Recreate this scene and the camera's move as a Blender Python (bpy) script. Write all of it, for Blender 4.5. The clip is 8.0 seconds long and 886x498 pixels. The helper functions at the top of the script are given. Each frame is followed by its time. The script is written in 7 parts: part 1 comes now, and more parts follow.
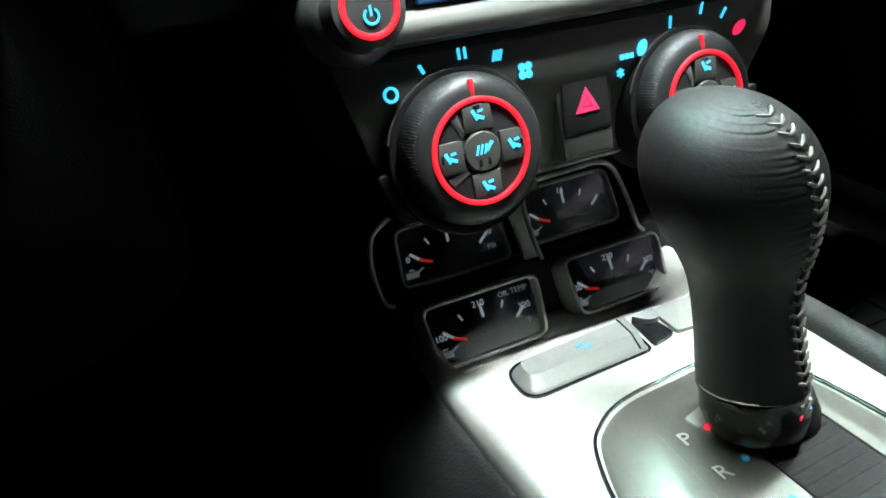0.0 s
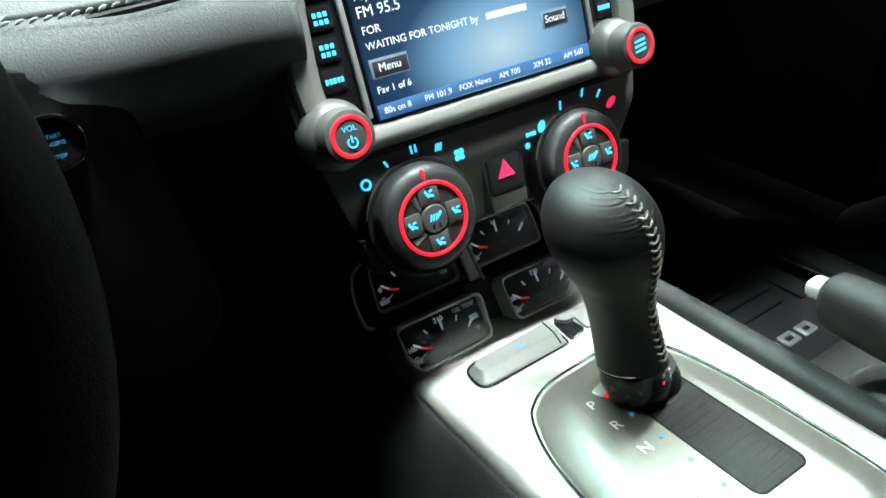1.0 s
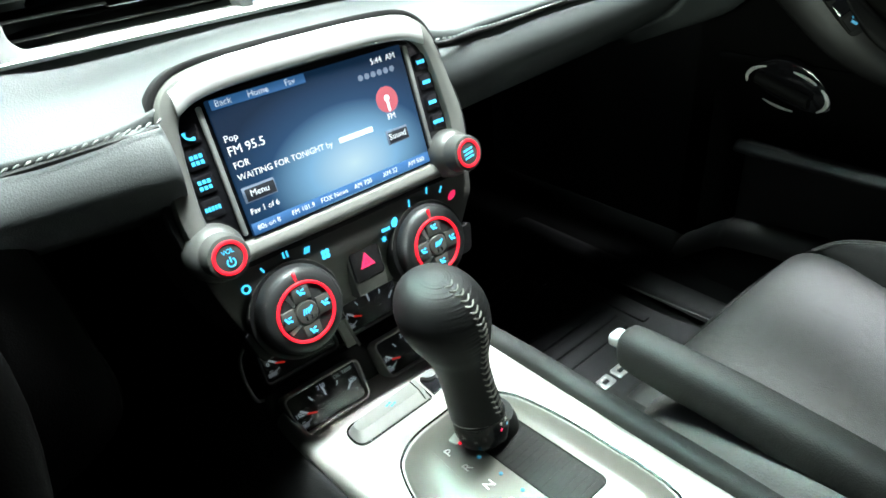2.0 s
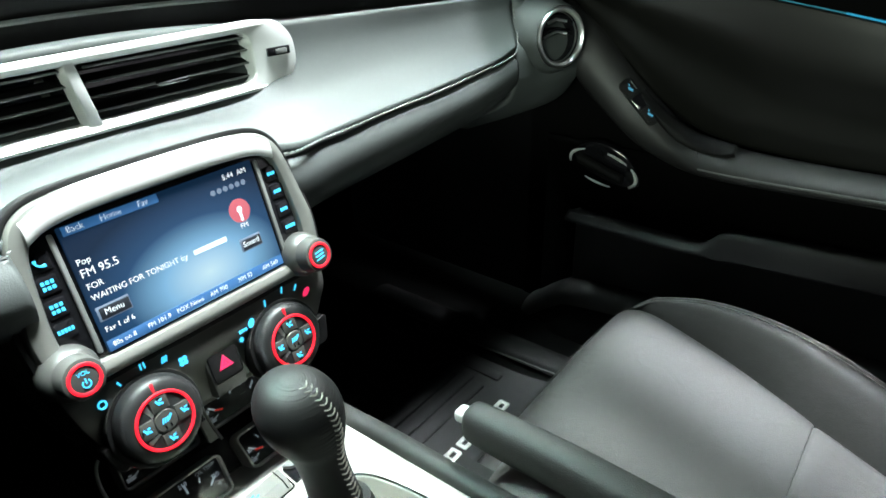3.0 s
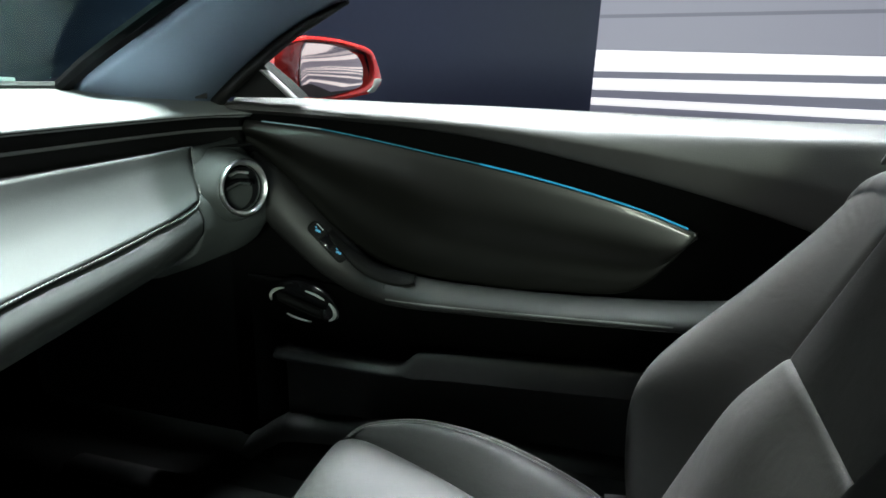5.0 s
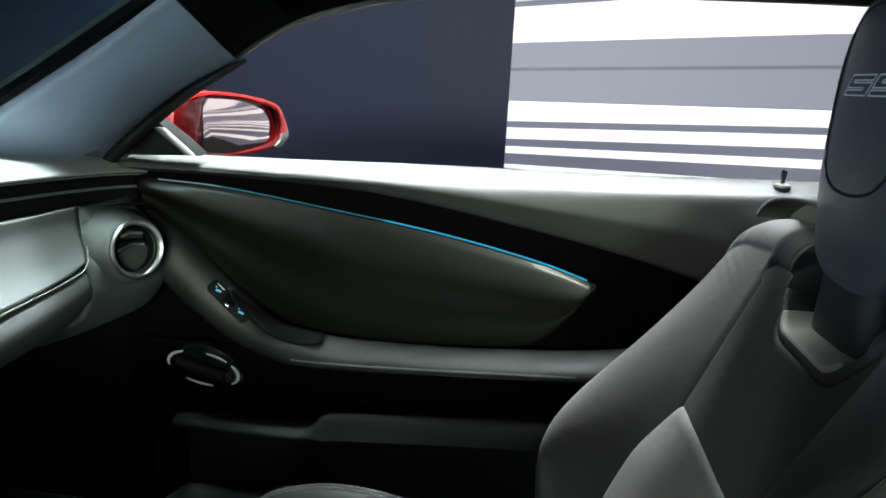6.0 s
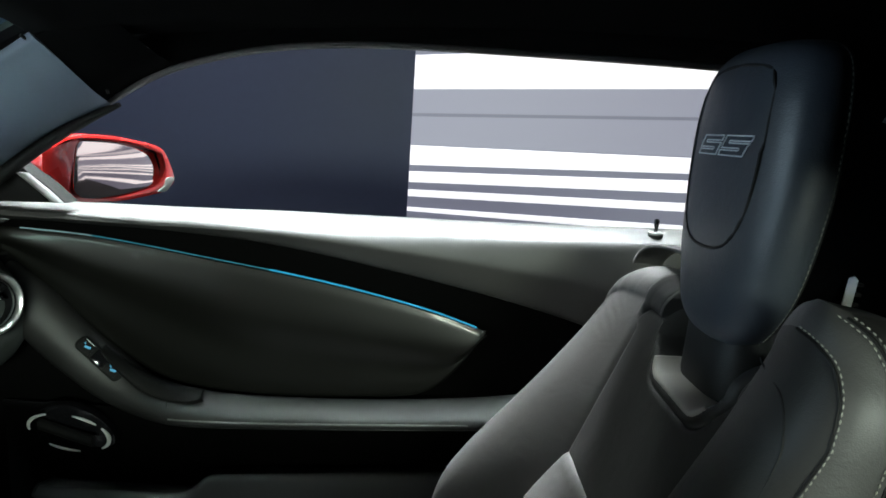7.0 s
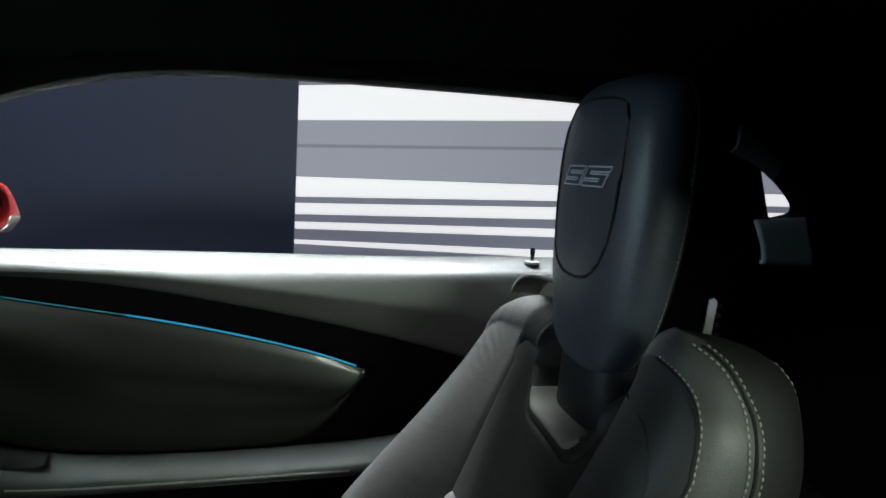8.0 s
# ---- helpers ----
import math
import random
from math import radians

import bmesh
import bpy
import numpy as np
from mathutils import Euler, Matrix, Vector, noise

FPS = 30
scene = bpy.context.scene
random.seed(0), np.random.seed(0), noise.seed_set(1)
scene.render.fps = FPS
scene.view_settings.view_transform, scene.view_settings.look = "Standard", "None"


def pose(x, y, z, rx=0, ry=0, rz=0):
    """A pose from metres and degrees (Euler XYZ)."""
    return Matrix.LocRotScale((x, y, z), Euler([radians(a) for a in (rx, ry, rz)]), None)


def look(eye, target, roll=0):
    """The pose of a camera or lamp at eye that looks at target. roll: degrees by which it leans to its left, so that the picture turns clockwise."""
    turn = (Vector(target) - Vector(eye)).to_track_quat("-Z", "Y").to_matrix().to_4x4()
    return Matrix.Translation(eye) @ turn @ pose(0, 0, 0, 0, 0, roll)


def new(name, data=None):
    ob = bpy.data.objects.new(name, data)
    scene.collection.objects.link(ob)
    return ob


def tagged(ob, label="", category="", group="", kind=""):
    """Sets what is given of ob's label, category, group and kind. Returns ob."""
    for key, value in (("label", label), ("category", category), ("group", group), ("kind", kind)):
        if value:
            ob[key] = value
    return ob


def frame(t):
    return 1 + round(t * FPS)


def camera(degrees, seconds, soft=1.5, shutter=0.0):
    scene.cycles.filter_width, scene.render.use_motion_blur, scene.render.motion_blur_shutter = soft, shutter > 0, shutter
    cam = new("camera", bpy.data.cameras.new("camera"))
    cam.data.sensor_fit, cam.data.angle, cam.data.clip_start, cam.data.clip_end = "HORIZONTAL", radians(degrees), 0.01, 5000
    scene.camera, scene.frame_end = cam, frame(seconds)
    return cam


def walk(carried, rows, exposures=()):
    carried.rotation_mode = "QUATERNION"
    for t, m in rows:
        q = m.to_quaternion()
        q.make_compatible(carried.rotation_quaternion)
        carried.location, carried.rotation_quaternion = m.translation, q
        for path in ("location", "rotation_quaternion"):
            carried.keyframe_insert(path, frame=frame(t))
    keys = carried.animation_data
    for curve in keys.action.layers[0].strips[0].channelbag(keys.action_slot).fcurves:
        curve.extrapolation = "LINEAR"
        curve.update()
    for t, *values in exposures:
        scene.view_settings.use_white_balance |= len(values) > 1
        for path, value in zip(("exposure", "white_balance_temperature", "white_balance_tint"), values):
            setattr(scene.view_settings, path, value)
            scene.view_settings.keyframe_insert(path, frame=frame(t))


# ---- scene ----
cam = camera(67.9, 8.0, soft=1.7, shutter=0.0)
PATH = [
    (0, (-0.178, -0.277, 0.872), (0.481, 1.294, -0.176), -4.2),
    (0.5, (-0.208, -0.308, 0.914), (0.557, 1.196, -0.159), -5.0),
    (1, (-0.217, -0.344, 0.953), (0.582, 1.136, -0.128), -6.4),
    (1.2, (-0.2185, -0.354, 0.968), (0.66, 1.079, -0.115), -5.9),
    (2.3, (-0.217, -0.415, 1.054), (0.933, 0.851, 0.017), -3.6),
    (2.5, (-0.216, -0.422, 1.066), (1.018, 0.777, 0.048), -2.0),
    (3, (-0.223, -0.431, 1.091), (1.166, 0.65, 0.141), -1.0),
    (3.5, (-0.228, -0.443, 1.108), (1.296, 0.5, 0.22), -1.2),
    (4, (-0.227, -0.46, 1.125), (1.435, 0.286, 0.299), 0.8),
    (4.5, (-0.218, -0.477, 1.134), (1.546, 0.12, 0.405), 1.6),
    (5.8, (-0.191, -0.513, 1.157), (1.719, -0.229, 0.636), 2.7),
    (6, (-0.192, -0.518, 1.159), (1.728, -0.267, 0.66), 2.7),
    (6.5, (-0.186, -0.529, 1.163), (1.762, -0.4, 0.727), 3.3),
    (7, (-0.182, -0.542, 1.169), (1.785, -0.561, 0.807), 3.8),
    (7.5, (-0.172, -0.554, 1.172), (1.799, -0.726, 0.884), 3.6),
    (8, (-0.159, -0.566, 1.172), (1.796, -0.9, 0.919), 3.4),
]
walk(cam, [(t, look(eye, target, roll)) for t, eye, target, roll in PATH],
     exposures=[(0, -0.4), (1, -0.36), (2.5, -0.13), (3.5, -0.29), (4.5, -0.3), (5.9, -0.12), (6.5, -0.12), (7.2, -0.15), (8, -0.54)])

# ---- world, hall lights and added fill lamps ----
world = bpy.data.worlds.new("hall_world")
scene.world = world
world.use_nodes = True
world.node_tree.nodes["Background"].inputs["Color"].default_value = (0.6, 0.7, 0.8, 1)
world.node_tree.nodes["Background"].inputs["Strength"].default_value = 0.001


def area_lamp(name, eye, target, sx, sy, watts, colour, spread=180):
    data = bpy.data.lights.new(name, "AREA")
    data.shape, data.size, data.size_y, data.energy, data.color = "RECTANGLE", sx, sy, watts, colour
    data.spread = radians(spread)
    ob = new(name, data)
    ob.matrix_world = look(eye, target)
    return ob


area_lamp("hall_light_above", (0.1, 0.12, 4.9), (0.16, -0.06, 0.8), 1.3, 1.0, 33, (0.84, 1.0, 0.97), 30)
area_lamp("hall_light_overhead", (0.25, 1.65, 4.6), (0.36, -0.1, 0.8), 1.6, 0.9, 36, (0.84, 1.0, 0.96), 30)
# Four unseen fill lamps added for the seat, dash end and headrest.
area_lamp("fill_left", (-6.0, -1.9, 2.2), (0.45, -0.85, 0.98), 1.0, 0.5, 26, (0.86, 1.0, 0.82), 60)
area_lamp("fill_rear_left", (-5.5, -2.6, 2.1), (0.55, -0.05, 0.93), 1.6, 0.5, 18, (0.84, 1.0, 0.92), 60)
area_lamp("fill_ahead", (-0.8, 8.0, 1.55), (0.4, -0.8, 1.1), 3.0, 0.4, 24, (0.60, 0.82, 1.0), 60)
area_lamp("fill_ahead_left", (-6.2, 3.6, 2.7), (0.4, -0.8, 0.95), 1.6, 0.6, 18, (0.92, 1.0, 0.92), 60)
area_lamp("hall_light_right", (1.75, -0.5, 4.7), (0.76, -0.4, 1.0), 1.0, 2.2, 75, (0.91, 0.98, 1.0), 14)
area_lamp("hall_light_ahead_right", (2.95, 1.2, 4.7), (0.0, -0.2, 0.66), 1.0, 0.7, 7, (0.90, 1.0, 0.95), 12)
# Unseen lamp added to brighten the slate wall.
area_lamp("wall_fill", (2.3, 1.6, 4.3), (4.0, 1.2, 1.3), 0.6, 3.0, 30, (0.85, 0.9, 1.0), 100)


# ---- materials ----
def material(name, colour, rough=0.5, metal=0.0, bump=0.0, scale=200.0, grain="NOISE", vary=0.15, coat=0.0, stain=9.0, spec=0.5, wrinkle=0.0):
    m = bpy.data.materials.new(name)
    m.use_nodes = True
    n, l = m.node_tree.nodes, m.node_tree.links
    b = n["Principled BSDF"]
    b.inputs["Roughness"].default_value, b.inputs["Metallic"].default_value = rough, metal
    b.inputs["Coat Weight"].default_value = coat
    b.inputs["Specular IOR Level"].default_value = spec
    where = n.new("ShaderNodeTexCoord")
    large = n.new("ShaderNodeTexNoise")
    large.inputs["Scale"].default_value, large.inputs["Detail"].default_value = stain, 5
    l.new(where.outputs["Object"], large.inputs["Vector"])
    fine = n.new("ShaderNodeTexNoise")
    fine.inputs["Scale"].default_value, fine.inputs["Detail"].default_value = scale * 0.6, 3
    l.new(where.outputs["Object"], fine.inputs["Vector"])
    both = n.new("ShaderNodeMath")
    both.operation = "MULTIPLY_ADD"
    l.new(fine.outputs["Fac"], both.inputs[0])
    both.inputs[1].default_value = 0.4
    l.new(large.outputs["Fac"], both.inputs[2])
    ramp = n.new("ShaderNodeMapRange")
    ramp.inputs[1].default_value, ramp.inputs[2].default_value = 0.3, 1.1
    ramp.inputs[3].default_value, ramp.inputs[4].default_value = 1 - vary, 1 + vary
    l.new(both.outputs[0], ramp.inputs[0])
    tint = n.new("ShaderNodeVectorMath")
    tint.operation = "SCALE"
    tint.inputs[0].default_value = colour
    l.new(ramp.outputs[0], tint.inputs["Scale"])
    l.new(tint.outputs[0], b.inputs["Base Color"])
    gloss = n.new("ShaderNodeMapRange")
    gloss.inputs[1].default_value, gloss.inputs[2].default_value = 0.3, 0.7
    gloss.inputs[3].default_value, gloss.inputs[4].default_value = max(0.02, rough - 0.06), min(1, rough + 0.06)
    l.new(large.outputs["Fac"], gloss.inputs[0])
    l.new(gloss.outputs[0], b.inputs["Roughness"])
    if bump:
        bn = n.new("ShaderNodeBump")
        bn.inputs["Strength"].default_value, bn.inputs["Distance"].default_value = bump, 0.0006
        if grain == "VORONOI":
            g = n.new("ShaderNodeTexVoronoi")
            g.inputs["Scale"].default_value = scale
            l.new(where.outputs["Object"], g.inputs["Vector"])
            l.new(g.outputs["Distance"], bn.inputs["Height"])
        else:
            g = n.new("ShaderNodeTexNoise")
            g.inputs["Scale"].default_value, g.inputs["Detail"].default_value = scale, 3
            l.new(where.outputs["Object"], g.inputs["Vector"])
            l.new(g.outputs["Fac"], bn.inputs["Height"])
        l.new(bn.outputs[0], b.inputs["Normal"])
        if wrinkle:
            w = n.new("ShaderNodeTexNoise")
            w.inputs["Scale"].default_value, w.inputs["Detail"].default_value, w.inputs["Distortion"].default_value = 26, 4, 1.2
            l.new(where.outputs["Object"], w.inputs["Vector"])
            wb = n.new("ShaderNodeBump")
            wb.inputs["Strength"].default_value, wb.inputs["Distance"].default_value = wrinkle, 0.006
            l.new(w.outputs["Fac"], wb.inputs["Height"])
            l.new(wb.outputs[0], bn.inputs["Normal"])
    return m


def glow(name, colour, strength):
    m = bpy.data.materials.new(name)
    m.use_nodes = True
    b = m.node_tree.nodes["Principled BSDF"]
    b.inputs["Base Color"].default_value = (*[c * 0.3 for c in colour], 1)
    b.inputs["Emission Color"].default_value, b.inputs["Emission Strength"].default_value = (*colour, 1), strength
    return m


KNOBHIDE = material("knob_leather", (0.006, 0.0062, 0.0062), 0.55, 0, 0.10, 1600, "VORONOI", 0.08, spec=0.4)
GAUGEPRINT = glow("gauge_print", (0.70, 0.85, 0.95), 0.34)
GAUGEDIM = glow("dim_gauge_print", (0.62, 0.72, 0.78), 0.13)
LEATHER = material("black_leather", (0.045, 0.045, 0.046), 0.42, 0, 0.35, 900, "VORONOI", 0.12)
# Seat leather copied darker for the panels that lie in shade.
SEATSHADED = material("shaded_seat_leather", (0.018, 0.0178, 0.0172), 0.50, 0, 0.15, 1100, "VORONOI", 0.12, spec=0.35, wrinkle=0.10)
GUIDE = material("headrest_guide_plastic", (0.36, 0.35, 0.33), 0.45, 0, 0.1, 900, "NOISE", 0.08)
# Lightest copy of the seat leather, set for the lit bolsters.
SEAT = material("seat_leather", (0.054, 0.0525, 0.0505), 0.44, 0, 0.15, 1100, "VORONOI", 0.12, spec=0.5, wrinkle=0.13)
# Lighter, bluer leather holds the cool light that falls on the headrest.
HEADREST = material("bluish_lit_headrest_leather", (0.042, 0.049, 0.062), 0.42, 0, 0.25, 700, "VORONOI", 0.1, wrinkle=0.10)
DASH = material("dash_leather", (0.047, 0.053, 0.0515), 0.58, 0, 0.22, 1000, "VORONOI", 0.08, spec=0.3)
# Base lightened well past the dash leather to hold the windscreen light.
DASHTOP = material("lit_dash_top_vinyl", (0.24, 0.25, 0.245), 0.5, 0, 0.3, 700, "VORONOI", 0.08)
SHROUD = material("black_smooth_plastic", (0.005, 0.005, 0.005), 0.55, 0, 0.05, 1500, "NOISE", 0.1, spec=0.10)
DIALGRIP = material("dial_grip_rubber", (0.011, 0.0115, 0.0115), 0.48, 0, 0.05, 1500, "NOISE", 0.1, spec=0.30)
PLASTIC = material("black_grained_plastic", (0.006, 0.006, 0.006), 0.6, 0, 0.18, 1800, "VORONOI", 0.15, spec=0.10)
# Darker copies again for the dimmer cushion and its bolsters.
SEATSIDE = material("shaded_bolster_leather", (0.020, 0.0197, 0.0193), 0.55, 0, 0.2, 700, "VORONOI", 0.15, spec=0.25, wrinkle=0.10)
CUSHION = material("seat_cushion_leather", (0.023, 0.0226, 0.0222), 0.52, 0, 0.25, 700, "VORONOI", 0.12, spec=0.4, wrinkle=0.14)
# Mauve-grey base stands in for the reflection along the window seal.
SEAL = material("window_seal_sheen", (0.13, 0.12, 0.13), 0.4, 0, 0.2, 500, "NOISE", 0.1)
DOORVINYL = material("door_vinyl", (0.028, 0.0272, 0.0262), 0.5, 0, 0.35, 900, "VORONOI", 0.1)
# Darker copy of the door vinyl for parts that lie in shade.
ARMVINYL = material("shaded_door_vinyl", (0.0075, 0.0074, 0.0072), 0.48, 0, 0.35, 900, "VORONOI", 0.1)
INSERT = material("door_insert_lacquer", (0.0050, 0.0051, 0.0043), 0.34, 0.1, 0.02, 300, "NOISE", 0.06, 0.10, 3, spec=0.3)
SILVER = material("silver_console_paint", (0.43, 0.43, 0.39), 0.36, 0.55, 0.03, 900, "NOISE", 0.05)
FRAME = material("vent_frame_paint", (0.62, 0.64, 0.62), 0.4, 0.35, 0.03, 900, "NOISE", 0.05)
RAIL = material("console_rail_vinyl", (0.016, 0.017, 0.016), 0.55, 0, 0.3, 900, "VORONOI", 0.1, spec=0.25)
BOOT = material("brake_boot_leather", (0.08, 0.082, 0.08), 0.5, 0, 0.4, 600, "VORONOI", 0.15)
# Darker leather puts the headrest's shade on the neck.
NECK = material("shaded_neck_leather", (0.012, 0.013, 0.014), 0.5, 0, 0.3, 700, "VORONOI", 0.1, spec=0.3)
BRAKEHIDE = material("brake_grip_leather", (0.020, 0.021, 0.020), 0.55, 0, 0.3, 900, "VORONOI", 0.1, spec=0.25)
POCKET = material("door_pocket_vinyl", (0.034, 0.034, 0.034), 0.5, 0, 0.3, 900, "VORONOI", 0.1)
# Base near zero keeps the driver's side as dark as its shade.
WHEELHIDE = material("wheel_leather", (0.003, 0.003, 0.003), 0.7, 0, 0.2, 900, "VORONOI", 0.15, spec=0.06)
SEATTHREAD = material("seat_thread", (0.34, 0.34, 0.28), 0.7, 0, 0.3, 3000, "NOISE", 0.2)
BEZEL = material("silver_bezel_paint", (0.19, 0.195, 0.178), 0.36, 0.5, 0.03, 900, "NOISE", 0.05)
# Darker copy of the bezel silver; the lower face's shade is in the colour.
CLIMATE = material("grey_climate_face", (0.062, 0.062, 0.055), 0.42, 0.4, 0.03, 900, "NOISE", 0.08)
PLATE = material("shift_plate_paint", (0.17, 0.17, 0.15), 0.33, 0.6, 0.03, 900, "NOISE", 0.06)
KNOBGREY = material("knob_grey_paint", (0.055, 0.056, 0.052), 0.4, 0.3, 0.05, 700, "NOISE", 0.1)
TRIM = material("grey_console_trim", (0.13, 0.135, 0.13), 0.45, 0.2, 0.1, 700, "NOISE", 0.1)
GAUGEFRAME = material("gauge_frame_paint", (0.30, 0.30, 0.27), 0.35, 0.5, 0.03, 600, "NOISE", 0.08)
RUBBER = material("black_rubber", (0.008, 0.008, 0.008), 0.6, 0, 0.3, 500, "NOISE", 0.15, spec=0.25)
MAT = material("floor_mat_rubber", (0.009, 0.009, 0.0094), 0.75, 0, 0.3, 500, "NOISE", 0.15, spec=0.07)
# Carpet and headliner bases near zero hold the deep cabin shade.
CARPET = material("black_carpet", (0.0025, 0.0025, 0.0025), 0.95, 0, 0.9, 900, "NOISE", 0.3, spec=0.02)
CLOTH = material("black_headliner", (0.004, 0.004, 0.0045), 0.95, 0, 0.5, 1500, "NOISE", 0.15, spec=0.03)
# Blue-grey tint puts the bluish light on the pillars into the cloth.
PILLAR = material("bluish_lit_pillar_cloth", (0.16, 0.20, 0.27), 0.75, 0, 0.4, 1500, "NOISE", 0.08, spec=0.2)
GLOSS = material("piano_black", (0.006, 0.006, 0.007), 0.12, 0, 0, 100, "NOISE", 0.05)
WHITEMETAL = material("pale_enamel", (0.85, 0.85, 0.90), 0.3, 0.0, 0.02, 400, "NOISE", 0.05)
CHROME = material("chrome", (0.75, 0.76, 0.77), 0.1, 1.0, 0, 100, "NOISE", 0.03)
SATIN = material("satin_chrome", (0.80, 0.81, 0.80), 0.30, 1.0, 0, 100, "NOISE", 0.04)
DASHTHREAD = material("dash_thread", (0.16, 0.17, 0.16), 0.7, 0, 0.3, 3000, "NOISE", 0.2)
SAILEDGE = material("sail_highlight_vinyl", (0.16, 0.16, 0.16), 0.5, 0, 0.3, 700, "VORONOI", 0.1)
# Pale base holds the window light that falls on the rear ledge.
LEDGE = material("lit_ledge_vinyl", (0.42, 0.45, 0.42), 0.5, 0, 0.3, 700, "VORONOI", 0.1)
THREAD = material("pale_thread", (0.22, 0.22, 0.19), 0.7, 0, 0.3, 3000, "NOISE", 0.2)
BADGETHREAD = material("badge_thread", (0.62, 0.66, 0.70), 0.6, 0, 0.3, 3000, "NOISE", 0.1)
DARKTHREAD = material("grey_thread", (0.12, 0.12, 0.11), 0.7, 0, 0.3, 3000, "NOISE", 0.2)
REDPAINT = material("red_car_paint", (0.62, 0.015, 0.012), 0.25, 0.0, 0, 100, "NOISE", 0.05, 1.0)
MIRROR = material("mirror_glass", (0.85, 0.74, 0.72), 0.015, 1.0, 0, 100, "NOISE", 0.0)
SLATE = material("slate_wall_paint", (0.030, 0.037, 0.080), 0.6, 0, 0.1, 40, "NOISE", 0.12, stain=0.8)
HALL = material("dark_hall_paint", (0.03, 0.038, 0.038), 0.8, 0, 0.1, 10, "NOISE", 0.2, stain=0.6)
HALLFLOOR = material("hall_carpet", (0.03, 0.032, 0.034), 0.8, 0, 0.4, 200, "NOISE", 0.2, stain=1.0)
# Shell colour near zero stands in for shade in footwell and gaps.
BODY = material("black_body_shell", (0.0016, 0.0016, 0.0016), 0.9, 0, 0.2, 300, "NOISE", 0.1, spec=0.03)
WHITEPRINT = material("white_print", (0.75, 0.75, 0.72), 0.5, 0, 0, 100, "NOISE", 0.05)
DIALFACE = material("gauge_face_black", (0.012, 0.012, 0.013), 0.35, 0, 0.05, 600, "NOISE", 0.1)
CYAN = glow("cyan_backlight", (0.06, 0.62, 1.0), 1.6)
CYANMID = glow("mid_cyan_backlight", (0.10, 0.50, 0.80), 0.5)
CYANDIM = glow("dim_cyan_backlight", (0.05, 0.45, 0.75), 0.25)
REDRING = glow("red_backlight", (1.0, 0.012, 0.03), 1.5)
REDHAZ = glow("hazard_backlight", (1.0, 0.03, 0.14), 1.2)
REDNEEDLE = glow("needle_red", (1.0, 0.05, 0.03), 0.35)
BLUEDIM = glow("dim_blue_light", (0.05, 0.34, 0.48), 0.22)
BLUESTRIP = glow("blue_ambient_light", (0.03, 0.42, 0.72), 0.55)
STRIPEWALL = glow("grey_glowing_film", (0.54, 0.55, 0.72), 0.27)
WHITEPANEL = glow("white_lit_panel", (0.95, 1.0, 0.98), 1.1)
PALESTRIP = glow("pale_edge_highlight", (0.45, 0.72, 0.80), 0.18)
STRIPELIGHT = glow("white_light_stripe", (0.97, 0.97, 1.0), 1.15)
PALESTRIPE = glow("pale_light_stripe", (0.85, 0.84, 0.9), 0.8)
GREYSTRIPE = glow("grey_light_stripe", (0.59, 0.60, 0.74), 0.48)
SCRTEXT = glow("screen_white", (0.85, 0.95, 1.0), 1.0)
SCRDIM = glow("screen_dim_grey", (0.20, 0.28, 0.40), 0.34)
SCRBAR = glow("screen_blue_bar", (0.03, 0.13, 0.33), 0.8)
SCRBLACK = glow("screen_black", (0.004, 0.008, 0.016), 0.5)
SCRRED = glow("screen_red", (0.62, 0.13, 0.17), 0.42)


def screen_material():
    m = bpy.data.materials.new("screen_picture")
    m.use_nodes = True
    n, l = m.node_tree.nodes, m.node_tree.links
    b = n["Principled BSDF"]
    b.inputs["Base Color"].default_value, b.inputs["Roughness"].default_value = (0.004, 0.005, 0.008, 1), 0.25
    b.inputs["Specular IOR Level"].default_value = 0.08
    where = n.new("ShaderNodeTexCoord")
    shift = n.new("ShaderNodeMapping")
    shift.inputs["Location"].default_value = (-0.012 * 9.5, 0.024 * 15, 0)
    shift.inputs["Scale"].default_value = (9.5, 15, 0)
    l.new(where.outputs["Object"], shift.inputs["Vector"])
    size = n.new("ShaderNodeVectorMath")
    size.operation = "LENGTH"
    l.new(shift.outputs[0], size.inputs[0])
    ramp = n.new("ShaderNodeValToRGB")
    e = ramp.color_ramp.elements
    e[0].position, e[0].color = 0.0, (0.62, 0.88, 1.0, 1)
    e[1].position, e[1].color = 1.0, (0.004, 0.018, 0.045, 1)
    mid = e.new(0.35)
    mid.color = (0.24, 0.52, 0.78, 1)
    low = e.new(0.65)
    low.color = (0.020, 0.075, 0.17, 1)
    l.new(size.outputs["Value"], ramp.inputs["Fac"])
    l.new(ramp.outputs["Color"], b.inputs["Emission Color"])
    b.inputs["Emission Strength"].default_value = 1.1
    return m


SCREEN = screen_material()


